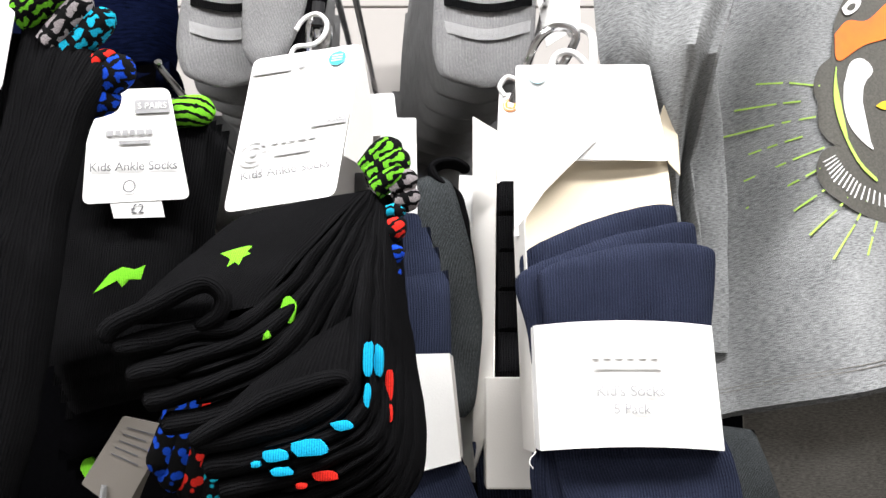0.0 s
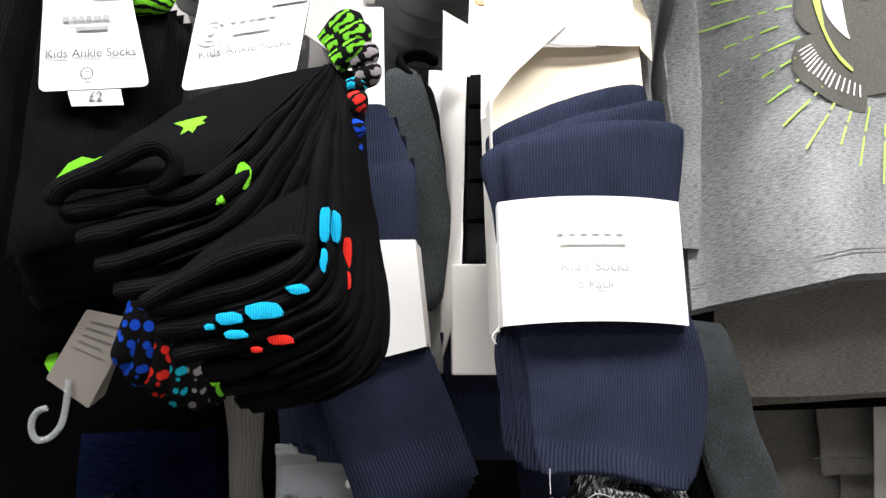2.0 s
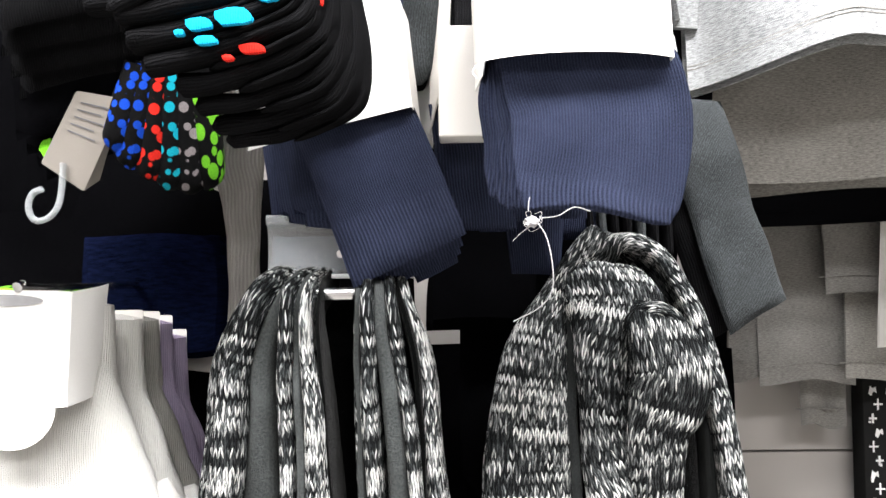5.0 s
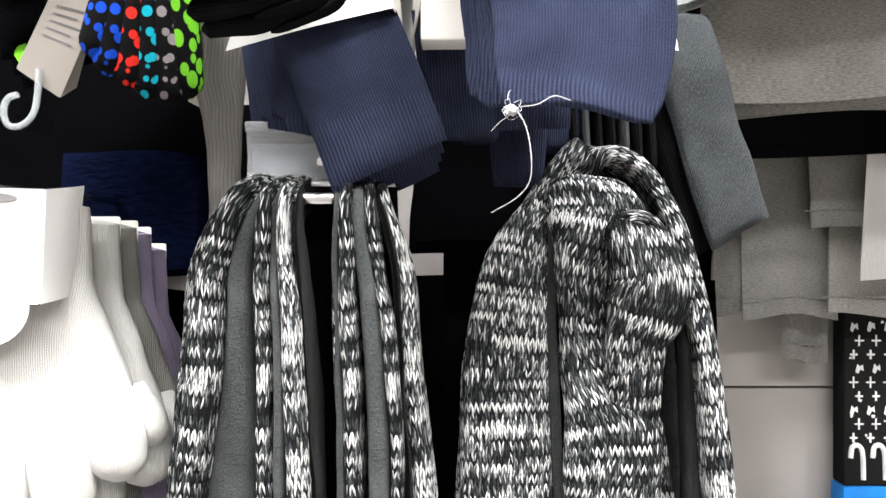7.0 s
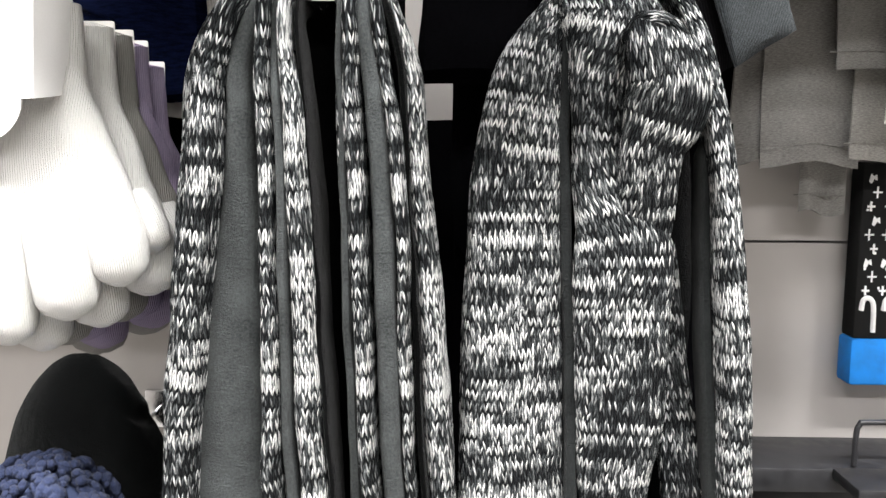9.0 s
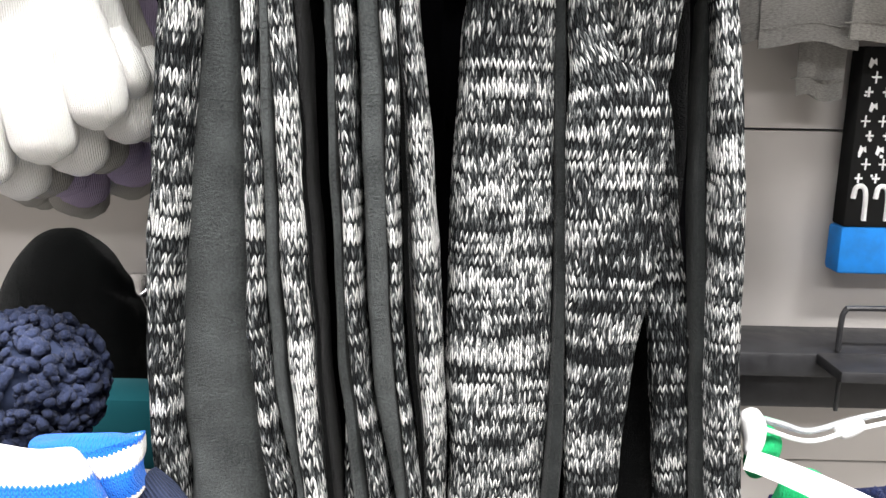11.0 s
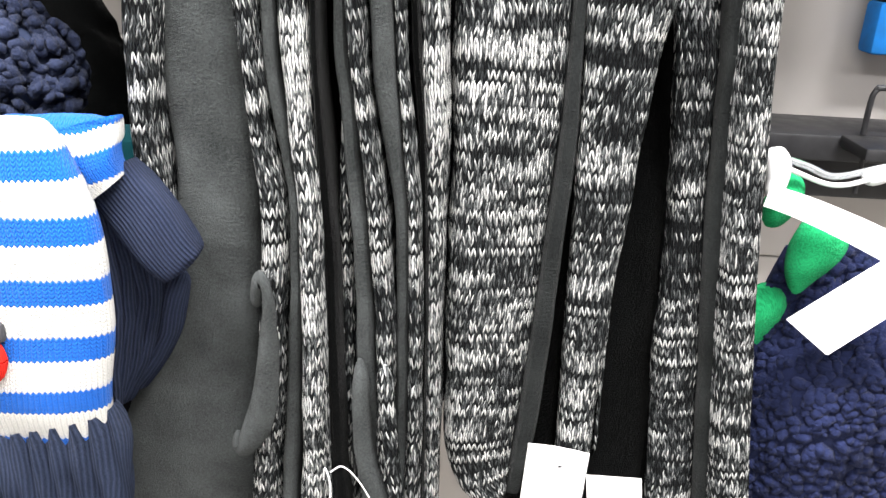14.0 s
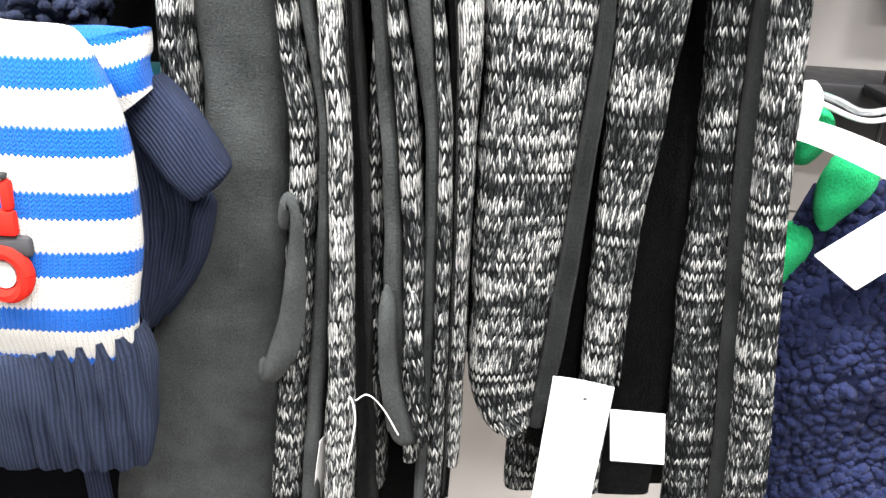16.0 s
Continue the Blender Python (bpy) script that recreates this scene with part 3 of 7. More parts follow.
FLOORM = plain("grey_vinyl_floor", (0.30, 0.29, 0.27), 0.4, 0, 0.4, 0.12, 9.0)
CEILM = plain("white_ceiling_tile", (0.75, 0.75, 0.73), 0.8, 0, 0.2, 0.05, 40.0)
slab("floor", (-3, -3.5, -0.05), (3, 1.3, 0), FLOORM, "grey vinyl shop floor", "floor")
slab("ceiling", (-3, -3.5, 2.75), (3, 1.3, 2.8), CEILM, "white tiled shop ceiling", "ceiling")
slab("wall_south", (-3, -3.55, 0), (3, -3.5, 2.75), WALLM, "plain light shop wall across the aisle", "wall")
slab("wall_west", (-3.05, -3.5, 0), (-3, 1.3, 2.75), WALLM, "plain light shop wall", "wall")
slab("wall_east", (3, -3.5, 0), (3.05, 1.3, 2.75), WALLM, "plain light shop wall", "wall")
wall = tagged(new("wall_north"), "light grey metal back panels of the shop display", "wall", "", "structure")
for z0, z1 in ((0.0, 0.70), (0.702, 1.098), (1.1005, 1.518), (1.5205, 1.938), (1.9405, 2.75)):
    part("panel", bevelled((-3, 1.0, z0), (3, 1.03, z1), 0.0012), WALLM, wall, smooth=False)
LAMPM = Mat("lit_diffuser", 0.5)
LAMPM.base((0.9, 0.9, 0.9))
LAMPM.b.inputs["Emission Color"].default_value = (1, 0.97, 0.93, 1)
LAMPM.b.inputs["Emission Strength"].default_value = 1.5
for lx, ly, lw in LAMPS:
    lamp = thing("ceiling_light", "lit white panel light in the shop ceiling", "ceiling light", "ceiling lights")
    part("frame", bevelled((lx - 0.6, ly - 0.19, 2.72), (lx + 0.6, ly + 0.19, 2.749), 0.004), WHITE_PL, lamp)
    part("diffuser", bevelled((lx - 0.56, ly - 0.15, 2.69), (lx + 0.56, ly + 0.15, 2.719), 0.004), LAMPM.m, lamp)


# ---- pegs ----
def peg(x, z, y0, label, ticket=True):
    """A chrome display arm from the back panel with an upturned tip."""
    p = thing("display_peg", label, "display peg", "display pegs")
    part("arm", rod([(x, 1.0, z), (x, 0.8, z), (x, y0 + 0.02, z), (x, y0, z + 0.003)], 0.003), CHROME, p)
    part("bracket", bevelled((x - 0.02, 0.992, z - 0.025), (x + 0.02, 0.9995, z + 0.02), 0.002), CHROME, p)
    return p


def wire_loop(p, x, y, z, w, h, lean, r=0.0027):
    pts = [(x - w * 0.62, y + 0.03, z - h), (x - w * 0.5, y + 0.012, z - h * 0.4), (x - w * 0.30, y, z), (x, y - 0.001, z + 0.002), (x + w * 0.36, y, z), (x + w * 0.5, y + 0.004, z - h * 0.3), (x + w * 0.26, y + 0.012, z - h)]
    part("tip_loop", rod(pts, r, 5), CHROME, p)


# ---- packs of black ankle socks ----
def label_card(parent, tl, tr, br, bl, brand_v=0.58, words_v=0.83, tab=True, name_bar=(0.62, 0.62, 1.0, 0.69), price=True, sticker=None):
    """The white printed card of a sock pack."""
    f = Face(tl, tr, br, bl)
    c = part("header_card", plate(rounded(tl, tr, br, bl, 0.006), 0.0007), CARD, parent, "white printed header card")
    w = (f.c[2] - f.c[3]).length
    part("printed_bar", f.patch(*name_bar), INK_BAR, c)
    mid = ((name_bar[0] + name_bar[2]) / 2, (name_bar[1] + name_bar[3]) / 2)
    writing("5 PAIRS", f.at(*mid, 0.0021), f.right, f.up, w * 0.085, CARD, c)
    for k, (u0, u1) in enumerate(((0.22, 0.30), (0.32, 0.38), (0.40, 0.46), (0.48, 0.54), (0.56, 0.64), (0.66, 0.73))):
        part("brand_mark", f.patch(u0, brand_v - 0.025, u1, brand_v + 0.02), INK_FAINT, c)
    part("brand_rule", f.patch(0.24, brand_v + 0.045, 0.76, brand_v + 0.05), INK_FAINT, c)
    part("brand_mark", f.patch(0.36, brand_v + 0.075, 0.70, brand_v + 0.10), INK_FAINT, c)
    writing("Kids Ankle Socks", f.at(0.5, words_v, 0.0018), f.right, f.up, w * 0.118, INK, c)
    if sticker:
        part("size_sticker", f.disc(sticker[0], sticker[1], 0.0058), TEAL_INK, c, "round teal size sticker")
        for k in range(3):
            part("sticker_line", f.patch(sticker[0] - 0.05, sticker[1] - 0.022 + k * 0.018, sticker[0] + 0.05, sticker[1] - 0.012 + k * 0.018, 0.0022), AQUA_INK, c)
    return c, f


def sock_mark(parent, name, at, nn, outline, mat, label):
    part(name, decal(at, nn, outline), mat, parent, label)


pack = thing("sock_pack", "pack of black ankle socks with bright toes on a white card", "sock pack", "black ankle sock packs")
# the stack of folded socks: each leaf shows its rounded edge, sweeping from its free end up to the gathered toes
UPPER = [[(-0.165, 0.408, 1.474), (-0.145, 0.412, 1.478), (-0.123, 0.416, 1.484), (-0.104, 0.420, 1.486), (-0.081, 0.434, 1.508), (-0.061, 0.455, 1.541), (-0.045, 0.472, 1.567)],
         [(-0.158, 0.410, 1.461), (-0.134, 0.414, 1.467), (-0.107, 0.418, 1.477), (-0.089, 0.422, 1.485), (-0.071, 0.434, 1.506), (-0.055, 0.456, 1.541), (-0.043, 0.473, 1.568)],
         [(-0.150, 0.413, 1.448), (-0.126, 0.417, 1.454), (-0.096, 0.420, 1.466), (-0.075, 0.424, 1.482), (-0.062, 0.436, 1.507), (-0.050, 0.456, 1.538), (-0.041, 0.474, 1.566)],
         [(-0.141, 0.417, 1.437), (-0.117, 0.420, 1.441), (-0.094, 0.423, 1.451), (-0.068, 0.427, 1.468), (-0.054, 0.438, 1.498), (-0.045, 0.456, 1.531), (-0.039, 0.475, 1.565)],
         [(-0.128, 0.428, 1.430), (-0.108, 0.431, 1.436), (-0.084, 0.432, 1.447), (-0.060, 0.434, 1.468), (-0.049, 0.444, 1.500), (-0.042, 0.458, 1.532), (-0.037, 0.477, 1.564)]]
LOWER = [[(-0.121, 0.406, 1.427), (-0.095, 0.409, 1.432), (-0.063, 0.414, 1.443), (-0.046, 0.420, 1.459), (-0.042, 0.430, 1.491), (-0.040, 0.456, 1.531), (-0.037, 0.475, 1.563)],
         [(-0.117, 0.409, 1.416), (-0.090, 0.412, 1.422), (-0.056, 0.416, 1.433), (-0.038, 0.423, 1.448), (-0.035, 0.434, 1.479), (-0.035, 0.456, 1.528), (-0.035, 0.476, 1.562)],
         [(-0.111, 0.413, 1.407), (-0.082, 0.416, 1.412), (-0.051, 0.420, 1.423), (-0.032, 0.428, 1.438), (-0.030, 0.441, 1.474), (-0.032, 0.456, 1.525), (-0.033, 0.477, 1.560)],
         [(-0.098, 0.421, 1.398), (-0.070, 0.424, 1.403), (-0.041, 0.431, 1.416), (-0.027, 0.444, 1.434), (-0.027, 0.456, 1.472), (-0.030, 0.462, 1.520), (-0.031, 0.478, 1.558)],
         [(-0.092, 0.432, 1.390), (-0.062, 0.436, 1.395), (-0.033, 0.446, 1.408), (-0.022, 0.459, 1.432), (-0.024, 0.470, 1.468), (-0.028, 0.470, 1.518), (-0.030, 0.480, 1.557)],
         [(-0.088, 0.448, 1.383), (-0.056, 0.451, 1.389), (-0.027, 0.463, 1.403), (-0.017, 0.476, 1.430), (-0.021, 0.482, 1.465), (-0.027, 0.478, 1.515), (-0.030, 0.484, 1.555)],
         [(-0.086, 0.466, 1.379), (-0.052, 0.472, 1.386), (-0.020, 0.487, 1.406), (-0.015, 0.494, 1.432), (-0.020, 0.496, 1.468), (-0.027, 0.490, 1.515), (-0.031, 0.490, 1.553)]]
for k, line in enumerate(UPPER + LOWER):
    thick = [0.0112, 0.0114, 0.0112, 0.0100, 0.0085, 0.0068, 0.0055]
    rows = [(x, y + 0.0125, z, 0.025 if i < 5 else 0.018, thick[i] + 0.0012 * math.sin(i * 2.1 + k)) for i, (x, y, z) in enumerate(line)]
    leaf = part("sock", strap(rows, 9, 18, 2.3, (0.12, 1, 0.22), 0.0015, 52, (0.0045, 0.004), k * 3.7), BLACK, pack, "black knitted ankle sock, folded")
    # a second, slimmer fold riding in the groove beside each leaf
    low = [(x + 0.0022, y + 0.0125, z - 0.0068, 0.020, 0.0052) for x, y, z in line[1:]]
    part("fold", strap(low, 8, 12, 2.2, (0.12, 1, 0.22), 0.0009, 60, (0.012, 0.004), k * 1.9), BLACK, leaf)
# two black filler pillows, added behind the leaves to close pale gaps
bm, at, nn = pillow((-0.060, 0.490, 1.570), (-0.028, 0.490, 1.570), (-0.022, 0.470, 1.400), (-0.120, 0.452, 1.430), 0.012, 0.016, 10, 14, 2.4, 0, 0.001, 30.0, 2.0)
part("sock", bm, BLACK, pack, "black knitted ankle sock, folded")
bm, at, nn = pillow((-0.085, 0.490, 1.550), (-0.040, 0.490, 1.560), (-0.060, 0.446, 1.440), (-0.150, 0.434, 1.462), 0.012, 0.016, 10, 14, 2.4, 0, 0.001, 30.0, 3.0)
part("sock", bm, BLACK, pack, "black knitted ankle sock, folded")
# the face of the top sock, and of the one that starts the lower half
bm, at, nn = pillow((-0.128, 0.512, 1.560), (-0.045, 0.484, 1.571), (-0.094, 0.428, 1.496), (-0.163, 0.412, 1.483), 0.008, 0.010, 22, 26, 2.4, 0.002, 0.0016, 32.0, 4.4)
top_sock = part("sock", bm, BLACK, pack, "black knitted ankle sock, folded")
bm, at2, nn2 = pillow((-0.086, 0.432, 1.468), (-0.044, 0.436, 1.494), (-0.046, 0.424, 1.461), (-0.116, 0.411, 1.432), 0.006, 0.008, 16, 12, 2.4, 0.001, 0.0012, 40.0, 9.4)
part("sock", bm, BLACK, pack, "black knitted ankle sock, folded")
part("cuff_opening", strap([(-0.166, 0.411, 1.476, 0.009, 0.009), (-0.161, 0.410, 1.484, 0.010, 0.010), (-0.144, 0.411, 1.493, 0.010, 0.010), (-0.126, 0.413, 1.503, 0.010, 0.010), (-0.116, 0.415, 1.505, 0.009, 0.009), (-0.110, 0.417, 1.499, 0.009, 0.009), (-0.113, 0.419, 1.490, 0.009, 0.009), (-0.124, 0.420, 1.483, 0.008, 0.008)], 7, 12, 2.0, (0, 1, 0), 0.0007, 60, (0.003, 0.006)), BLACK, pack, "rolled black cuff edge")
part("cuff_opening", strap([(-0.121, 0.408, 1.428, 0.008, 0.008), (-0.104, 0.409, 1.438, 0.009, 0.009), (-0.081, 0.413, 1.450, 0.010, 0.010), (-0.060, 0.418, 1.458, 0.009, 0.009), (-0.049, 0.421, 1.459, 0.008, 0.008), (-0.045, 0.424, 1.452, 0.007, 0.007)], 7, 12, 2.0, (0, 1, 0), 0.0007, 60, (0.003, 0.006)), BLACK, pack, "rolled black cuff edge")
# toes that stick out beside the card
TOES = [("green", (-0.045, 0.485, 1.582), (-0.026, 0.476, 1.598), 0.020), ("green", (-0.042, 0.482, 1.578), (-0.020, 0.476, 1.590), 0.019), ("green", (-0.040, 0.480, 1.570), (-0.022, 0.476, 1.582), 0.014),
        ("grey", (-0.031, 0.480, 1.570), (-0.016, 0.478, 1.579), 0.016), ("grey", (-0.028, 0.482, 1.562), (-0.014, 0.480, 1.568), 0.015), ("cyan", (-0.032, 0.480, 1.556), (-0.022, 0.478, 1.557), 0.010),
        ("red", (-0.034, 0.480, 1.541), (-0.022, 0.476, 1.551), 0.014), ("blue", (-0.034, 0.480, 1.530), (-0.023, 0.476, 1.533), 0.013), ("blue", (-0.034, 0.482, 1.517), (-0.025, 0.478, 1.523), 0.012)]
for col, a, b, w in TOES:
    m = lerp(a, b, 0.5)
    part("toe", strap([(*a, w * 0.9, 0.013), (*m, w, 0.015), (*b, w * 0.8, 0.012)], 7, 14, 2.2, (-0.5, 0, 0.9), 0.0008, 60.0, (0, 0.007)), TOE[col], pack, "black sock toe patterned in %s" % col)
ARROW = [(0.00, 0.50), (0.35, 0.22), (0.62, 0.02), (0.78, 0.00), (0.80, 0.24), (1.00, 0.28), (0.86, 0.46), (0.98, 0.72), (0.76, 0.66), (0.66, 0.86), (0.52, 0.62), (0.30, 0.56)]
sock_mark(top_sock, "knitted_motif", at, nn, [(0.36 + 0.26 * u, 0.45 + 0.22 * v + 0.10 * u) for u, v in ARROW], LIME, "lime knitted motif")
FRONT_MARKS = [(-0.079, 0.428, 1.494, 0.0042, 0.0072, -28, LIME, "lime knitted patch"), (-0.090, 0.421, 1.481, 0.0036, 0.003, 30, LIME, "lime knitted patch"),
               (-0.0375, 0.4235, 1.469, 0.0028, 0.0095, -6, CYAN, "cyan knitted patch"), (-0.0325, 0.427, 1.468, 0.0026, 0.0085, -8, CYAN, "cyan knitted patch"), (-0.0375, 0.421, 1.451, 0.0018, 0.006, -14, CYAN, "cyan knitted patch"),
               (-0.049, 0.4155, 1.4365, 0.0055, 0.0026, 24, CYAN, "cyan knitted patch"), (-0.064, 0.4115, 1.426, 0.0095, 0.0042, 14, CYAN, "cyan knitted patch"),
               (-0.080, 0.4105, 1.4225, 0.0062, 0.0030, 12, CYAN, "cyan knitted patch"), (-0.077, 0.4115, 1.4150, 0.0055, 0.0022, 12, CYAN, "cyan knitted patch"), (-0.089, 0.4105, 1.4185, 0.0024, 0.0016, 5, CYAN, "cyan knitted patch"),
               (-0.0275, 0.4345, 1.456, 0.0022, 0.009, -8, RED, "red knitted patch"), (-0.0268, 0.433, 1.442, 0.0014, 0.005, -8, RED, "red knitted patch"),
               (-0.057, 0.4175, 1.4125, 0.0065, 0.0024, 14, RED, "red knitted patch"), (-0.068, 0.4165, 1.408, 0.0028, 0.0015, 10, RED, "red knitted patch")]


def front_patch(x, y, z, rx, rz, turn, seed):
    """A small domed knitted patch on the front of a sock."""
    o = [(a, b) for a, b in blotch(0, 0, rx, rz, turn, 16, 0.16, seed)]
    bm = bmesh.new()
    uvl = bm.loops.layers.uv.new("uv")
    outer = [bm.verts.new((x + a, y + 0.0035, z + b)) for a, b in o]
    rim = [bm.verts.new((x + a * 0.98, y, z + b * 0.98)) for a, b in o]
    c = bm.verts.new((x, y - 0.0008, z))
    for j in range(16):
        bm.faces.new((outer[j], outer[(j + 1) % 16], rim[(j + 1) % 16], rim[j]))
        bm.faces.new((rim[j], rim[(j + 1) % 16], c))
    for f in bm.faces:
        for lp in f.loops:
            lp[uvl].uv = (lp.vert.co.x, lp.vert.co.z)
    return bm


for k, (x, y, z, rx, rz, turn, mat, lab) in enumerate(FRONT_MARKS):
    part("knitted_motif", front_patch(x, y, z, rx, rz, turn, k), mat, pack, lab)
card, f = label_card(pack, (-0.1275, 0.537, 1.6745), (-0.0555, 0.538, 1.6865), (-0.0665, 0.5038, 1.572), (-0.1345, 0.503, 1.561), 0.60, 0.80, name_bar=(0.66, 0.475, 0.99, 0.545), sticker=(0.80, 0.09))
part("swirl", f.disc(0.17, 0.66, 0.0100, 0.0017, 0.0082), INK_FAINT, card)
part("swirl", f.disc(0.17, 0.66, 0.0062, 0.0017, 0.0046), INK_FAINT, card)
part("swirl", f.disc(0.17, 0.66, 0.0026, 0.0017), INK_FAINT, card)
part("swirl", f.disc(0.24, 0.78, 0.0036, 0.0017, 0.0026), INK_FAINT, card)
part("swirl", f.disc(0.23, 0.55, 0.0032, 0.0017, 0.0024), INK_FAINT, card)
part("printed_bar", f.patch(0.02, 0.05, 0.38, 0.13), INK_BAR, card)
part("punch_hole", f.disc(0.47, 0.10, 0.0028, 0.0017), INK_BAR, card)
part("card_fold", plate([(-0.0555, 0.5385, 1.6860), (-0.0480, 0.556, 1.642), (-0.0485, 0.548, 1.600), (-0.0625, 0.512, 1.600)], 0.0007), CARD_SHADE, pack, "turned edge of the card")
part("card_back", plate(rounded((-0.054, 0.585, 1.668), (-0.036, 0.585, 1.669), (-0.032, 0.585, 1.638), (-0.054, 0.585, 1.636), 0.002)), CARD, pack)
part("plastic_hook", rod([(-0.104, 0.538, 1.676), (-0.100, 0.538, 1.684), (-0.088, 0.538, 1.686), (-0.081, 0.540, 1.694), (-0.080, 0.541, 1.704), (-0.087, 0.542, 1.710), (-0.096, 0.542, 1.706), (-0.101, 0.542, 1.698)], 0.0017, 5), WHITE_PL, pack, "white plastic hook")
p = peg(-0.088, 1.700, 0.556, "chrome peg that carries black sock packs")
wire_loop(p, -0.088, 0.552, 1.708, 0.016, 0.022, 0)
part("end_cap", rod([(-0.088, 0.552, 1.706), (-0.087, 0.549, 1.722)], 0.0046), DARK_WIRE, p)

# second pack, hanging behind to the side
pack = thing("sock_pack", "pack of black ankle socks hanging behind, card with price tab", "sock pack", "black ankle sock packs")
for k in range(4):
    d = 0.012 * k
    bm, at, nn = pillow((-0.262 - 0.004 * k, 0.592 + d, 1.640), (-0.172 + 0.002 * k, 0.592 + d, 1.655), (-0.180, 0.580 + d, 1.490 - 0.014 * k), (-0.272, 0.580 + d, 1.470 - 0.012 * k), 0.010, 0.016, 12, 18, 2.4, 0, 0.0016, 25, k + 40)
    sk = part("sock", bm, BLACK, pack, "black knitted ankle sock, folded")
    if k == 0:
        sock_mark(sk, "knitted_motif", at, nn, [(0.30, 0.735), (0.40, 0.66), (0.50, 0.645), (0.60, 0.67), (0.68, 0.66), (0.66, 0.72), (0.57, 0.71), (0.52, 0.735), (0.46, 0.695), (0.38, 0.71)], LIME, "lime knitted motif")
part("toe", strap([(-0.202, 0.59, 1.652, 0.02, 0.014), (-0.186, 0.585, 1.655, 0.024, 0.016), (-0.166, 0.585, 1.655, 0.022, 0.014)], 7, 14, 2.2, (0, 0, 1), 0.0006, 60, (0, 0.010)), TOE["lime"], pack, "black sock toe striped in lime")
card, f = label_card(pack, (-0.252, 0.572, 1.666), (-0.196, 0.572, 1.668), (-0.176, 0.570, 1.586), (-0.251, 0.570, 1.582), 0.40, 0.70, name_bar=(0.56, 0.11, 0.97, 0.23))
tabc = part("price_tab", plate([(-0.232, 0.5705, 1.584), (-0.196, 0.5705, 1.5845), (-0.193, 0.570, 1.573), (-0.228, 0.570, 1.572)], 0.0006), CARD, pack, "white price tab")
writing("£2", (-0.212, 0.5692, 1.5785), (1, 0, 0.02), (0, 0, 1), 0.0095, INK, tabc)
part("logo", f.disc(0.45, 0.87, 0.0045, 0.0017, 0.0036), INK, card)
p = peg(-0.21, 1.69, 0.585, "chrome peg that carries black sock packs")

# third pack, nearest at the side
pack = thing("sock_pack", "pack of black ankle socks with spotted toes beside it", "sock pack", "black ankle sock packs")
for k in range(9):
    f = k / 8
    part("sock", strap([(-0.236 + 0.042 * f, 0.46, 1.67 - 0.028 * f, 0.014, 0.02), (-0.237 + 0.030 * f, 0.452, 1.60, 0.015, 0.022), (-0.247 + 0.033 * f, 0.447, 1.53, 0.017, 0.024), (-0.262 + 0.040 * f, 0.452, 1.46, 0.019, 0.022), (-0.285 + 0.045 * f, 0.465, 1.395 - 0.01 * math.sin(k), 0.02, 0.022)], 8, 12, 2.3, (1, 0, 0), 0.002, 30, (0.01, 0.01), k + 60), BLACK, pack, "black knitted sock")
bm, at, nn = pillow((-0.30, 0.462, 1.66), (-0.228, 0.462, 1.66), (-0.236, 0.470, 1.40), (-0.33, 0.470, 1.37), 0.01, 0.02, 12, 18, 2.2, 0, 0.002, 25, 77)
part("sock", bm, BLACK, pack, "black knitted sock")
part("knitted_motif", front_patch(-0.249, 0.436, 1.487, 0.005, 0.004, 10, 5), CYAN, pack, "cyan knitted patch")
for col, a, b, w in [("green", (-0.244, 0.45, 1.664), (-0.214, 0.442, 1.684), 0.024), ("green", (-0.236, 0.455, 1.672), (-0.205, 0.452, 1.690), 0.022), ("grey", (-0.226, 0.452, 1.648), (-0.202, 0.448, 1.676), 0.017), ("cyan", (-0.216, 0.455, 1.645), (-0.190, 0.452, 1.668), 0.019),
                     ("red", (-0.206, 0.458, 1.630), (-0.189, 0.456, 1.646), 0.013), ("blue", (-0.200, 0.46, 1.625), (-0.178, 0.456, 1.640), 0.022), ("blue", (-0.205, 0.462, 1.615), (-0.186, 0.462, 1.622), 0.018)]:
    part("toe", strap([(*a, w * 0.9, 0.014), (*lerp(a, b, 0.5), w, 0.016), (*b, w * 0.8, 0.013)], 7, 14, 2.2, (0.5, 0, -0.5), 0.0008, 60, (0, 0.008)), TOE[col], pack, "black sock toe patterned in %s" % col)
label_card(pack, (-0.304, 0.446, 1.70), (-0.239, 0.444, 1.70), (-0.243, 0.440, 1.615), (-0.318, 0.442, 1.600), 0.62, 0.68, name_bar=(0.60, 0.12, 0.99, 0.25))

peg(-0.262, 1.70, 0.452, "chrome peg that carries black sock packs")
# pack that hangs upside down below, with spotted toes and a plastic hook
pack = thing("sock_pack", "pack of spotted-toe socks hanging askew with its card tag", "sock pack", "black ankle sock packs")
for k, (col, bx, bz) in enumerate((("blue", -0.203, 1.395), ("blue", -0.195, 1.384), ("red", -0.181, 1.375), ("cyan", -0.168, 1.369), ("grey", -0.155, 1.366), ("green", -0.143, 1.370))):
    t = (-0.182 + 0.008 * k, 0.61, 1.455)
    b = (bx, 0.618 + 0.004 * k, bz)
    part("toe", strap([(*t, 0.022, 0.02), (*lerp(t, b, 0.5), 0.026, 0.026), (*b, 0.024, 0.024)], 9, 14, 2.2, (1, 0, 0), 0.0006, 60, (0, 0.012)), DOT[col], pack, "black sock toe with %s dots" % col)
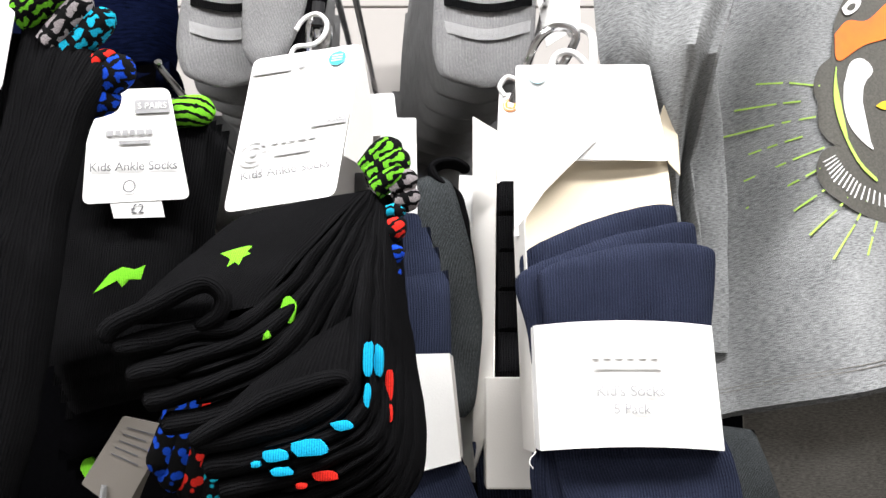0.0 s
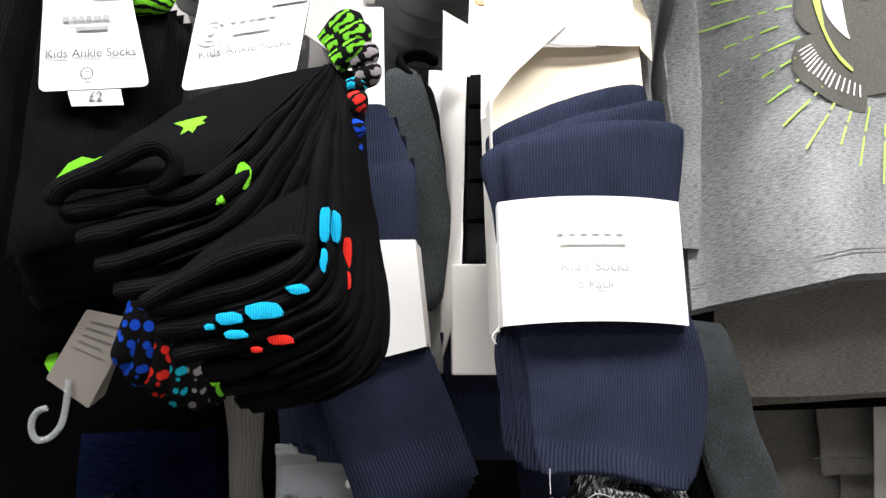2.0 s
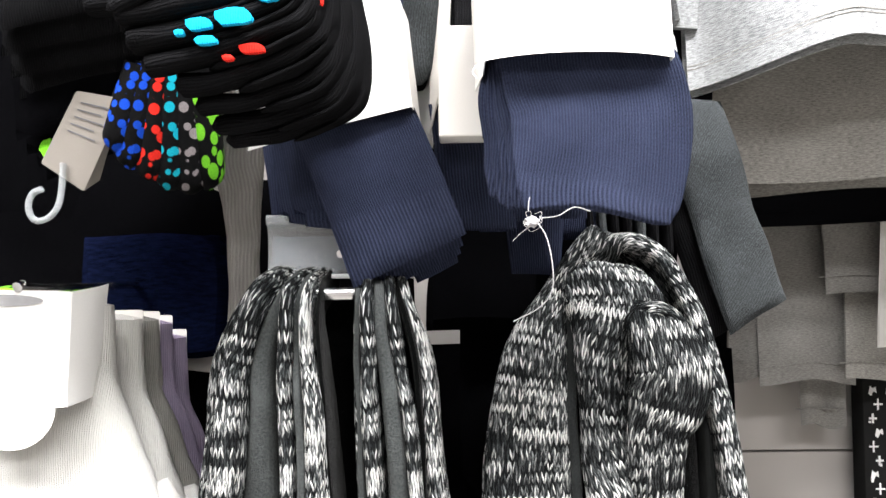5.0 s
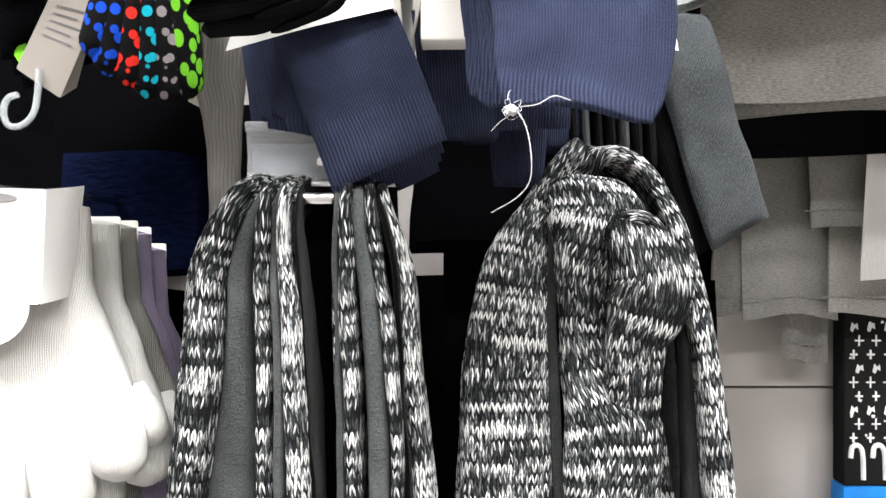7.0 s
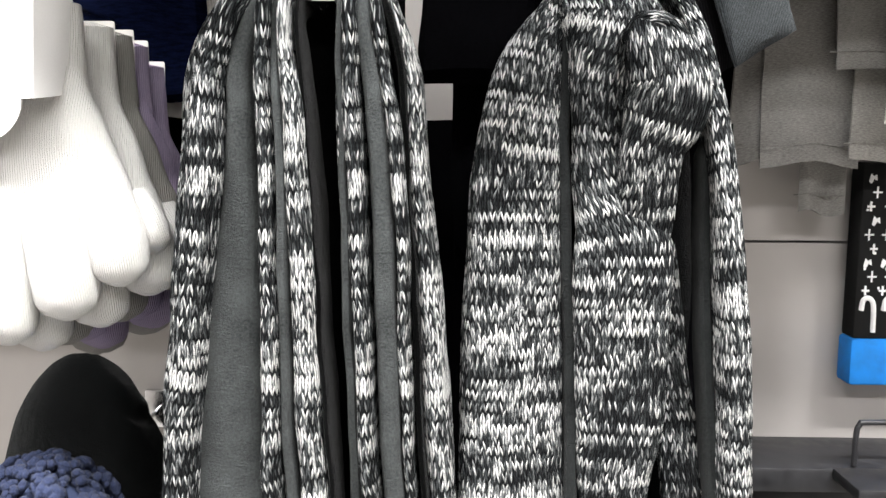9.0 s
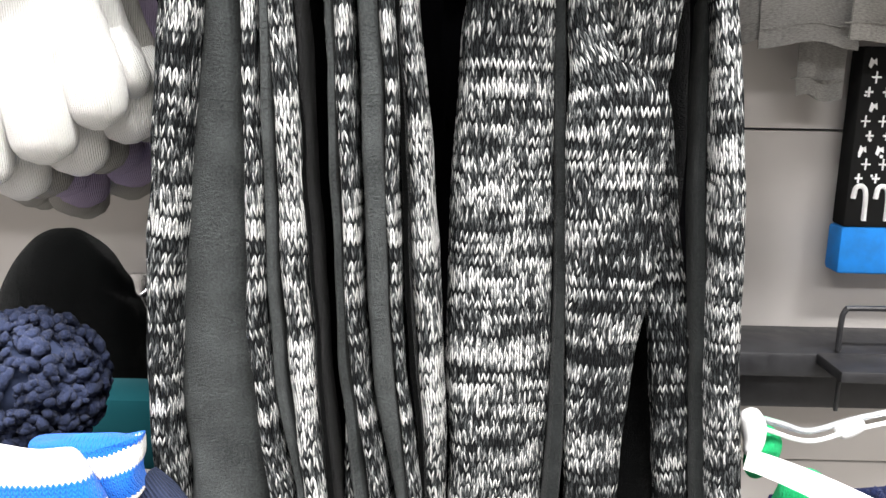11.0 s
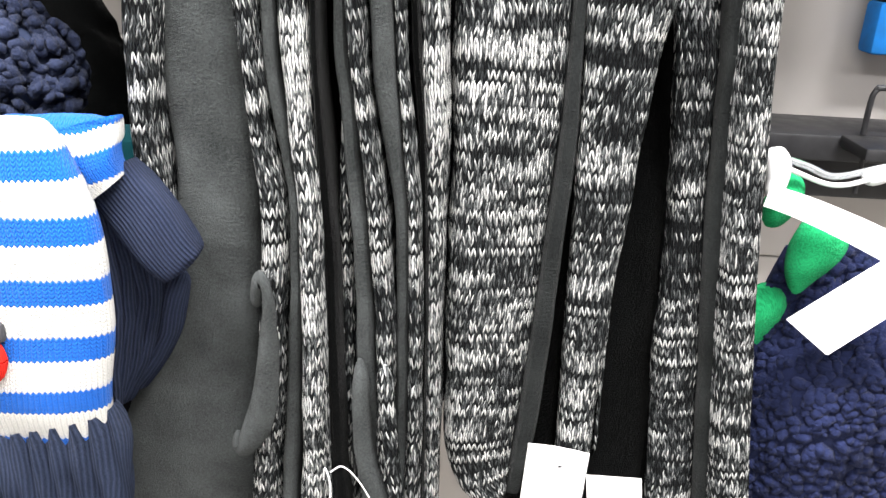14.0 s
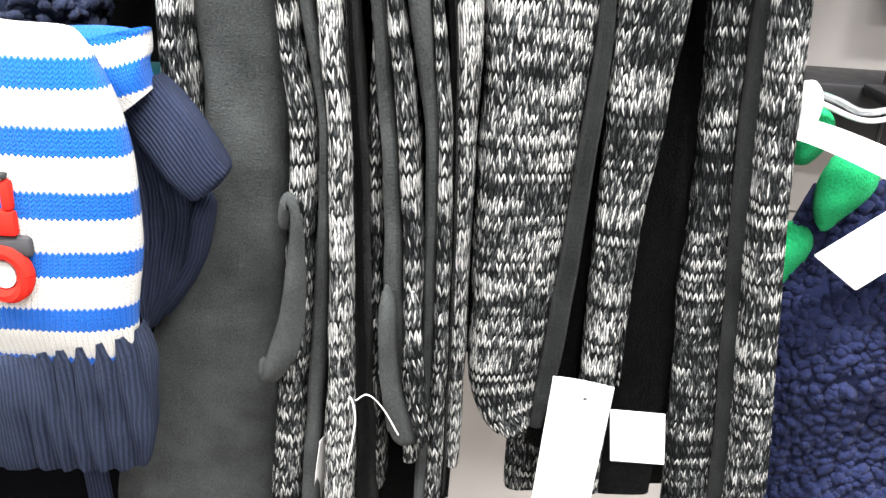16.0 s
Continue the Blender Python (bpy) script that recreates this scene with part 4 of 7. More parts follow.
for k in range(4):
    bm, at, nn = pillow((-0.285, 0.62 + 0.014 * k, 1.50), (-0.15, 0.62 + 0.014 * k, 1.50), (-0.15, 0.62 + 0.014 * k, 1.43), (-0.275, 0.62 + 0.014 * k, 1.405 - 0.008 * k), 0.014, 0.014, 10, 12, 2.4, 0, 0.002, 25, k)
    # blacker cloth than the other socks, standing in for shade under the packs
    part("sock", bm, BLACK_J, pack, "black knitted sock")
part("knitted_motif", front_patch(-0.256, 0.625, 1.400, 0.006, 0.007, 30, 9), LIME, pack, "lime knitted motif")
tagp = part("card_back", plate(rounded((-0.226, 0.606, 1.437), (-0.191, 0.604, 1.430), (-0.228, 0.622, 1.368), (-0.259, 0.622, 1.389), 0.002), 0.0008), TAG_BOARD, pack, "unprinted back of the card")
part("card_edge", plate([(-0.228, 0.6225, 1.369), (-0.220, 0.629, 1.377), (-0.197, 0.611, 1.428), (-0.191, 0.6045, 1.430)], 0.0008), TAG_BOARD, pack)
part("plastic_hook", rod([(-0.241, 0.618, 1.388), (-0.243, 0.620, 1.372), (-0.245, 0.618, 1.357), (-0.252, 0.615, 1.348), (-0.260, 0.613, 1.348), (-0.263, 0.612, 1.357), (-0.260, 0.612, 1.366), (-0.253, 0.612, 1.369)], 0.0023, 5), CLEAR, pack, "clear plastic hook")
tf = Face((-0.226, 0.606, 1.437), (-0.191, 0.604, 1.430), (-0.228, 0.622, 1.368), (-0.259, 0.622, 1.389))
for k in range(5):
    part("printed_line", tf.patch(0.2, 0.12 + 0.09 * k, 0.8 - 0.1 * (k % 2), 0.135 + 0.09 * k, 0.0009), INK, tagp)


# ---- packs of navy socks with a paper band ----
def banded(parent, x0, x1, z0, z1, y, depth, mat, tilt=0.0, bow=0.006, label="white paper band"):
    """A paper band round a folded pack: front with a slight bow, sides going back."""
    def fn(u, v):
        if u < 0.12:
            x, yy = x0, y + depth * (1 - u / 0.12)
        elif u > 0.88:
            x, yy = x1, y + depth * (u - 0.88) / 0.12
        else:
            q = (u - 0.12) / 0.76
            x, yy = x0 + (x1 - x0) * q, y - bow * (1 - abs(2 * q - 1) ** 3)
        q = min(1, max(0, (u - 0.12) / 0.76))
        z = z1 + (z0 - z1) * v - 0.0025 * abs(2 * q - 1) ** 2 + tilt * (q - 0.5)
        return Vector((x + 0.0022 * v, yy - 0.004 * v, z))
    return part("paper_band", surface(fn, 50, 8, 0.0006, 0.2, 0.07), mat, parent, label)


THREAD = yarn("white_thread", (0.45, 0.45, 0.46))
pack = thing("sock_pack", "five pairs of navy school socks in a white paper band", "sock pack", "navy sock packs")
NAVY_LAYERS = [((0.056, 0.494, 1.534), (0.163, 0.494, 1.550), (0.155, 0.493, 1.332), (0.059, 0.493, 1.336), 0.018),
               ((0.044, 0.506, 1.537), (0.154, 0.506, 1.566), (0.158, 0.504, 1.336), (0.055, 0.504, 1.340), 0.016),
               ((0.048, 0.516, 1.553), (0.146, 0.518, 1.582), (0.160, 0.512, 1.340), (0.052, 0.512, 1.344), 0.014),
               ((0.050, 0.530, 1.535), (0.140, 0.530, 1.560), (0.156, 0.524, 1.345), (0.050, 0.524, 1.345), 0.014)]
for k, (tl, tr, br, bl, th) in enumerate(NAVY_LAYERS + NAVY_LAYERS[3:]):
    tl, tr, br, bl = Vector(tl), Vector(tr), Vector(br), Vector(bl)

    def row(v, grow=0.0, tk=1.0, dx=0.0):
        a, b = lerp(tl, bl, v), lerp(tr, br, v)
        a.x, b.x = a.x - grow, b.x + grow
        c = (a + b) / 2
        return (c.x + dx, c.y + 0.008 * (k == 4), c.z, (b.x - a.x), th * tk)
    # below the band the leaves fan out, each a little further to one side
    fan, back = -0.0036 * k, 0.0062 * k
    skirt = [(0.1105 + fan * 0.5, 0.4915 + back, 1.424, 0.096, 0.0085), (0.1165 + fan, 0.4905 + back, 1.403, 0.100, 0.0088), (0.1185 + fan, 0.4895 + back, 1.384, 0.101, 0.0092), (0.1165 + fan, 0.4880 + back, 1.362, 0.094, 0.0092), (0.1145 + fan, 0.4870 + back, 1.346, 0.086, 0.0088), (0.1142 + fan, 0.4868 + back, 1.3345 + 0.002 * k, 0.078, 0.008)]
    bm = strap([row(0.02, -0.002, 0.8), row(0.10, 0, 1.0), row(0.27, -0.004, 1.0), row(0.42, -0.005, 0.8)] + skirt, 9, 44, 4.2, (1, 0, 0), 0.0016, 34, (0.010, 0.003), k + 20)
    slope = (tr.z - tl.z) / (tr.x - tl.x)
    for v in bm.verts:
        f = max(0.0, min(1.0, (v.co.z - 1.47) / 0.06))
        v.co.z += slope * (v.co.x - 0.105) * f
        f = max(0.0, min(1.0, (1.39 - v.co.z) / 0.05))
        v.co.z += f * (0.0045 * math.cos((v.co.x - 0.105) * 55) - 0.06 * (v.co.x - 0.115))
        v.co.y += f * 0.0022 * math.sin(v.co.x * 90 + k)
    part("sock", bm, NAVY_LONG, pack, "navy knitted sock, folded, with ribbed cuff")
band = banded(pack, 0.0525, 0.1545, 1.423, 1.493, 0.4845, 0.05, CARD)
bf = Face((0.0525, 0.4782, 1.493), (0.1545, 0.4782, 1.493), (0.1565, 0.4742, 1.423), (0.0545, 0.4742, 1.423))
writing("Kid's Socks", bf.at(0.5, 0.57, 0.0012), bf.right, bf.up, 0.0085, INK_FAINT, band)
writing("5 Pack", bf.at(0.5, 0.71, 0.0012), bf.right, bf.up, 0.0078, INK_FAINT, band)
for k in range(6):
    part("brand_mark", bf.patch(0.30 + 0.065 * k, 0.265, 0.342 + 0.065 * k, 0.31, 0.0008), BAND_INK, band)
part("brand_mark", bf.patch(0.31, 0.37, 0.68, 0.395, 0.0008), BAND_INK, band)
HEAD = (0.051, 0.560, 1.680), (0.145, 0.560, 1.6805), (0.1545, 0.5555, 1.609), (0.050, 0.551, 1.610)
head = part("header_card", plate(rounded(*HEAD, 0.003), 0.0007), CARD, pack, "white folded header card")
hf = Face(*HEAD)
part("size_sticker", hf.disc(0.16, 0.12, 0.0066), AQUA_INK, head, "pale aqua size sticker")
STRIP_L = [(0.085, 0.5555, 1.648), (0.068, 0.552, 1.631), (0.049, 0.547, 1.614), (0.047, 0.539, 1.588), (0.046, 0.530, 1.551)]
STRIP_R = [(0.106, 0.553, 1.624), (0.087, 0.548, 1.605), (0.067, 0.541, 1.584), (0.054, 0.534, 1.565), (0.051, 0.530, 1.551)]


def strip(u, v):
    # the card strip that folds over the header and curls down the side
    i = min(3, int(v * 4))
    f = v * 4 - i
    return lerp(lerp(STRIP_L[i], STRIP_L[i + 1], f), lerp(STRIP_R[i], STRIP_R[i + 1], f), u) + Vector((0, -0.004 * math.sin(u * 3.1) * (0.3 + v), 0))


part("card_strip", surface(strip, 8, 16, 0.0006), CARD, pack, "curled strip of the white card")
part("card_inside", surface(lambda u, v: Vector((0.053 + 0.102 * u, 0.562 - 0.016 * v + 0.004 * math.sin(u * 3.1), 1.612 - 0.070 * v)), 10, 8, 0.0007), CARD_IN, pack, "cream inside of the folded card")
part("card_side", surface(lambda u, v: lerp(lerp((0.150, 0.560, 1.640), (0.166, 0.575, 1.676), u), lerp((0.1545, 0.557, 1.608), (0.163, 0.560, 1.600), u), v), 5, 8, 0.0007), CARD_IN, pack, "cream side flap of the card")
part("card_side", surface(lambda u, v: Vector((0.050 - 0.003 * u + 0.004 * v, 0.505 + 0.040 * u, 1.558 - 0.14 * v)), 4, 8, 0.0007), CARD_SHADE, pack)
part("plastic_hook", rod([(0.076, 0.563, 1.678), (0.080, 0.562, 1.688), (0.090, 0.562, 1.691), (0.099, 0.563, 1.685), (0.104, 0.564, 1.676)], 0.0024, 5), WHITE_PL, pack, "white plastic hook")
part("plastic_hook", rod([(0.090, 0.568, 1.707), (0.099, 0.567, 1.711), (0.106, 0.566, 1.706), (0.1072, 0.565, 1.694), (0.106, 0.564, 1.679)], 0.0030, 5), WHITE_PL, pack, "white plastic hook")
p = peg(0.082, 1.690, 0.585, "chrome peg that carries navy sock packs")
part("tip_loop", rod([(0.052, 0.600, 1.668), (0.060, 0.580, 1.687), (0.068, 0.570, 1.703), (0.078, 0.566, 1.7105), (0.090, 0.566, 1.7105), (0.0955, 0.567, 1.705), (0.091, 0.571, 1.694), (0.084, 0.577, 1.683)], 0.0031, 6), CHROME, p)
part("loose_thread", rod([(0.052, 0.482, 1.420), (0.048, 0.480, 1.415), (0.050, 0.480, 1.411)], 0.0003), WHITE_PL, pack)
# the fluff and threads that dangle from the cuff
rnd = random.Random(12)
for k in range(4):
    a, r = 1.7 * k, 0.002 + 0.0035 * rnd.random()
    part("loose_thread", rod([(0.075 + r * 0.3 * math.cos(a), 0.441, 1.331), (0.075 + r * math.cos(a), 0.439, 1.331 + r * math.sin(a)), (0.077 + r * 1.3 * math.cos(a + 0.9), 0.440, 1.331 + r * 1.4 * math.sin(a + 0.9)), (0.078 + r * 0.7 * math.cos(a + 2.2), 0.441, 1.331 + r * math.sin(a + 2.2))], 0.00014, 6, 5), THREAD, pack)
part("thread_tuft", strap([(0.072, 0.442, 1.331, 0.002, 0.002), (0.075, 0.440, 1.330, 0.0055, 0.004), (0.079, 0.442, 1.331, 0.002, 0.002)], 5, 10, 2.0, (0, 0, 1), 0.0018, 500), THREAD, pack, "white thread fluff")
part("loose_thread", rod([(0.080, 0.441, 1.332), (0.088, 0.440, 1.333), (0.096, 0.440, 1.337), (0.104, 0.441, 1.335)], 0.0003, 6, 5), THREAD, pack)
part("loose_thread", rod([(0.076, 0.442, 1.329), (0.070, 0.444, 1.325), (0.066, 0.446, 1.321)], 0.0002, 6, 5), THREAD, pack)
part("loose_thread", rod([(0.077, 0.439, 1.331), (0.082, 0.437, 1.322), (0.0845, 0.436, 1.308), (0.084, 0.438, 1.296), (0.078, 0.442, 1.288), (0.066, 0.450, 1.281)], 0.00030, 6, 5), THREAD, pack)
part("loose_thread", rod([(0.077, 0.470, 1.345), (0.075, 0.455, 1.341), (0.074, 0.446, 1.336)], 0.0002, 6, 5), THREAD, pack)

# second navy pack, further back
pack = thing("sock_pack", "navy sock pack in a white band, hanging crooked further back", "sock pack", "navy sock packs")
for k in range(4):
    d = 0.013 * k
    bm, at, nn = pillow((-0.052 - 0.004 * k, 0.563 + d, 1.525 + 0.02 * k), (0.003 - 0.006 * k, 0.563 + d, 1.535 + 0.018 * k), (0.010, 0.563 + d, 1.40), (-0.050 - 0.012 * k, 0.563 + d, 1.395), 0.012, 0.014, 14, 16, 2.8, 0, 0.0014, 28, k + 3)
    part("sock", bm, NAVY, pack, "navy knitted sock, folded")
    bm, at, nn = pillow((-0.068 - 0.009 * k, 0.560 + d, 1.404), (0.012 - 0.002 * k, 0.560 + d, 1.412), (0.044 - 0.010 * k, 0.555 + d, 1.330 + 0.012 * (k > 0)), (-0.027 - (0.030 + 0.010 * k) * (k > 0), 0.555 + d, 1.297 + 0.048 * (k > 0)), 0.013, 0.012, 14, 16, 3.0, 0, 0.0012, 28, k + 13)
    part("ribbed_cuff", bm, NAVY_CUFF, pack)
# leaves of the lower cuffs that show past the front one
for k in range(1, 4):
    bm, at, nn = pillow((-0.050 + 0.006 * k, 0.566 + 0.010 * k, 1.392), (0.016, 0.566 + 0.010 * k, 1.404), (0.0445 - 0.002 * k, 0.556 + 0.009 * k, 1.3290 - 0.0052 * k), (-0.024 + 0.012 * k, 0.554 + 0.009 * k, 1.3010 - 0.0005 * k), 0.009, 0.0085, 14, 14, 3.4, 0, 0.0010, 40, k + 33)
    part("ribbed_cuff", bm, NAVY_CUFF, pack)
    bm, at, nn = pillow((-0.106 + 0.014 * k, 0.612 - 0.014 * k, 1.405), (-0.050, 0.612 - 0.014 * k, 1.405), (-0.036, 0.606 - 0.012 * k, 1.335), (-0.101 + 0.014 * k, 0.606 - 0.012 * k, 1.346 - 0.003 * k), 0.010, 0.009, 12, 14, 3.0, 0, 0.0012, 40, k + 37)
    part("ribbed_cuff", bm, NAVY_CUFF, pack)


def band2(u, v):
    x = -0.085 + 0.096 * u if u > 0.02 else -0.085
    top = Vector((-0.062 + 0.066 * u, 0.549 - 0.004 * math.sin(3.1 * u), 1.476 + 0.002 * u))
    low = Vector((-0.092 + 0.103 * u, 0.549 - 0.004 * math.sin(3.1 * u), 1.384 + 0.026 * u))
    return lerp(top, low, v)


part("paper_band", surface(band2, 14, 8, 0.0006), CARD, pack, "white paper band")
part("band_side", surface(lambda u, v: lerp((0.004, 0.549, 1.478), (0.011, 0.549, 1.410), v) + Vector((0.003 * u, 0.05 * u, 0)), 3, 6, 0.0006), CARD_SHADE, pack)
part("header_card", plate(rounded((-0.046, 0.60, 1.655), (-0.020, 0.60, 1.655), (-0.018, 0.60, 1.55), (-0.05, 0.60, 1.55), 0.002)), CARD, pack)

# charcoal socks between
pack = thing("sock_pack", "charcoal heather socks hanging on a white card", "sock pack", "charcoal sock packs")
for k in range(3):
    part("sock", strap([(-0.0110 + 0.004 * k, 0.612 + 0.016 * k, 1.612, 0.026, 0.016), (-0.0083 + 0.004 * k, 0.609 + 0.016 * k, 1.598, 0.034, 0.018), (-0.0010 + 0.003 * k, 0.607 + 0.016 * k, 1.560, 0.041, 0.020), (0.0088, 0.605 + 0.016 * k, 1.507, 0.038, 0.020), (0.0130, 0.605 + 0.016 * k, 1.467, 0.031, 0.020), (0.0125, 0.603 + 0.016 * k, 1.436, 0.018, 0.016)], 9, 18, 2.6, (1, 0, 0), 0.0016, 30, (0.010, 0.016), k), CHARCOAL if k == 0 else BLACK, pack, "charcoal heather sock" if k == 0 else "black sock")
part("sock_cuff", strap([(0.002, 0.612, 1.604, 0.020, 0.006), (-0.006, 0.611, 1.611, 0.022, 0.007), (-0.008, 0.611, 1.619, 0.022, 0.007), (0.001, 0.611, 1.6235, 0.022, 0.007), (0.012, 0.611, 1.622, 0.022, 0.007), (0.019, 0.612, 1.617, 0.020, 0.007)], 8, 14, 2.4, (0, 1, 0), 0.0008, 50, (0.004, 0.004)), BLACK, pack)

# card sleeves standing between the packs, black socks showing in the gap
pack = thing("sock_pack", "black socks in a white card sleeve with an orange sticker", "sock pack", "sleeved sock packs")
part("sleeve_panel", surface(lambda u, v: lerp(lerp((0.024, 0.646, 1.672), (0.043, 0.638, 1.657), u), lerp((0.021, 0.590, 1.400), (0.033, 0.558, 1.440), u), v) + Vector((0, 0.006 * math.sin(v * 3.1), 0)), 4, 12, 0.0009), CARD_SHADE, pack, "open side panel of the card sleeve")
part("sleeve_panel", surface(lambda u, v: lerp(lerp((0.013, 0.645, 1.623), (0.025, 0.640, 1.621), u), lerp((0.006, 0.640, 1.392), (0.022, 0.600, 1.392), u), v), 4, 8, 0.0009), CARD, pack)
OHEAD = (0.0455, 0.650, 1.693), (0.068, 0.650, 1.693), (0.064, 0.627, 1.612), (0.0405, 0.627, 1.612)
hc = part("header_card", plate(rounded(*OHEAD, 0.001), 0.0009), CARD, pack)
part("size_sticker", Face(*OHEAD).disc(0.42, 0.15, 0.0062), ORANGE_INK, hc, "round orange size sticker")
part("size_sticker_print", Face(*OHEAD).disc(0.42, 0.15, 0.0052, 0.0021, 0.0046), CARD, hc)
part("size_sticker_print", Face(*OHEAD).patch(0.32, 0.12, 0.52, 0.18, 0.0021), CARD, hc)
for k in range(5):
    f0 = k / 5
    z, y, x = 1.614 - 0.150 * f0, 0.634 - 0.052 * f0, 0.0405 - 0.005 * f0
    bm, at, nn = pillow((x, y, z + 0.002), (0.066, y, z + 0.002), (0.062, y - 0.012, z - 0.033), (x - 0.001, y - 0.012, z - 0.033), 0.014, 0.016, 8, 8, 3, 0, 0.0008, 40, k)
    part("sock", bm, BLACK, pack, "black folded sock")
part("sleeve_foot", bevelled((0.0275, 0.5555, 1.392), (0.060, 0.60, 1.463), 0.0012), CARD_SHADE, pack, "white card foot of the sleeve", False)
for k in range(3):
    bm, at, nn = pillow((0.020 + 0.01 * k, 0.59 + 0.02 * k, 1.42), (0.075, 0.59 + 0.02 * k, 1.42), (0.078, 0.585 + 0.02 * k, 1.335), (0.030 + 0.012 * k, 0.585 + 0.02 * k, 1.335), 0.014, 0.012, 12, 12, 3, 0, 0.001, 30, k + 5)
    part("sock", bm, NAVY_RIB, pack, "dark navy sock cuff")
part("plastic_hook", rod([(0.050, 0.648, 1.690), (0.046, 0.648, 1.698), (0.052, 0.648, 1.706), (0.060, 0.648, 1.704)], 0.002, 5), WHITE_PL, pack)

# charcoal sock that hangs out below the shirt
pack = thing("sock_pack", "charcoal heather sock hanging out below the white band", "sock pack", "charcoal sock packs")
for k, (dy, dx, dz) in enumerate(((0, 0, 0), (0.014, -0.012, -0.006))):
    bm, at, nn = pillow((0.178 + dx, 0.630 + dy, 1.435), (0.228 + dx, 0.630 + dy, 1.425), (0.2705 + dx, 0.630 + dy, 1.284 + dz), (0.2305 + dx, 0.630 + dy, 1.2595 + dz), 0.016, 0.014, 16, 26, 2.6, 0, 0.0035, 28, k)
    part("sock", bm, CHARCOAL if k == 0 else BLACK, pack, "charcoal heather sock leg" if k == 0 else "")
part("paper_band", plate([(0.150, 0.62, 1.49), (0.192, 0.614, 1.47), (0.203, 0.614, 1.398), (0.165, 0.62, 1.41)], 0.0008), CARD, pack, "white paper band")


# ---- grey liner socks on two pegs ----
def liner_stack(xc, zb, y0, n, label, lean, wide=0.086):
    s = thing("liner_sock_stack", label, "sock stack", "grey liner sock stacks")
    for k in range(n):
        y = y0 + 0.040 * k
        x = xc - lean * k
        # socks behind the first take darker colours in place of shade
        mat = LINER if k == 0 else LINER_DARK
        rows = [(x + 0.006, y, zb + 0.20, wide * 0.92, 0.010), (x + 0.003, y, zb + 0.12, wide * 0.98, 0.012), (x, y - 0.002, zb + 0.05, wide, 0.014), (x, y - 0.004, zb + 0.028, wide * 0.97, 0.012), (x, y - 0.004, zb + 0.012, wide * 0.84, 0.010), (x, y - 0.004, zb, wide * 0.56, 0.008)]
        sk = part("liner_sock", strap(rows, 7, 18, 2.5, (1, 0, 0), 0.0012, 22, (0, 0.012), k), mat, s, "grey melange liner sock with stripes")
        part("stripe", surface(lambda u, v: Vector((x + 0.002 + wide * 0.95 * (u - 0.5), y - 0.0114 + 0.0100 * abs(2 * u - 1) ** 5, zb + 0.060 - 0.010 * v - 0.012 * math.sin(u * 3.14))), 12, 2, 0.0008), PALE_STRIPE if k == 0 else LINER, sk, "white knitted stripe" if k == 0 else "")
        part("stripe", surface(lambda u, v: Vector((x + 0.003 + wide * 0.94 * (u - 0.5), y - 0.0114 + 0.0100 * abs(2 * u - 1) ** 5, zb + 0.080 - 0.007 * v - 0.010 * math.sin(u * 3.14))), 12, 2, 0.0008), BLACK, sk, "black knitted stripe")
    return s


liner_stack(0.034, 1.700, 0.66, 8, "grey striped liner socks layered along a peg", 0.0065)
liner_stack(-0.178, 1.700, 0.66, 8, "grey striped liner socks layered along a peg", -0.0015)
s = thing("liner_sock_stack", "pale grey liner sock hanging in front of a stack", "sock stack", "grey liner sock stacks")
part("liner_sock", strap([(-0.130, 0.63, 1.84, 0.05, 0.012), (-0.134, 0.628, 1.77, 0.052, 0.014), (-0.140, 0.626, 1.725, 0.040, 0.014), (-0.145, 0.626, 1.703, 0.02, 0.012)], 8, 16, 2.4, (1, 0, 0), 0.001, 25, (0, 0.015)), LINER, s, "pale grey melange liner sock")
part("liner_sock", strap([(-0.108, 0.65, 1.84, 0.03, 0.014), (-0.112, 0.648, 1.77, 0.032, 0.016), (-0.122, 0.646, 1.72, 0.02, 0.014)], 8, 16, 2.4, (1, 0.5, 0), 0.001, 25, (0, 0.02)), BLACK, s, "black liner sock")
for x in (-0.094, -0.078):
    peg(x, 1.80, 0.60, "chrome peg above the grey liner socks")
peg(0.09, 1.79, 0.60, "chrome peg above the grey liner socks")
part("header_card", plate([(0.075, 0.69, 1.84), (0.12, 0.69, 1.84), (0.12, 0.69, 1.77), (0.09, 0.69, 1.75)], 0.0008), CARD, s)
lb = thing("liner_sock_stack", "dark grey folded socks hanging at the back panel", "sock stack", "grey liner sock stacks")
bm, at, nn = pillow((-0.06, 0.93, 1.80), (0.07, 0.93, 1.80), (0.07, 0.92, 1.655), (-0.055, 0.92, 1.655), 0.03, 0.04, 12, 12, 3, 0, 0.002, 20)
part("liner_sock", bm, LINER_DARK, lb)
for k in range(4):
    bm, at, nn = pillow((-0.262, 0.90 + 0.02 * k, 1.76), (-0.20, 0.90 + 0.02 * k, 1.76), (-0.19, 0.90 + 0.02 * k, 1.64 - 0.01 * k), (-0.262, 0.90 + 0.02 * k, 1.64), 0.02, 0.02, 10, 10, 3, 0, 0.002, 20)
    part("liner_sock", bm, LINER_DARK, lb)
part("paper_band", plate(rounded((-0.252, 0.86, 1.615), (-0.185, 0.86, 1.615), (-0.185, 0.86, 1.575), (-0.255, 0.86, 1.575), 0.003)), CARD, lb, "white paper band")
fl = thing("hanging_fleece", "dark navy fuzzy fleece hanging at the back", "fleece")
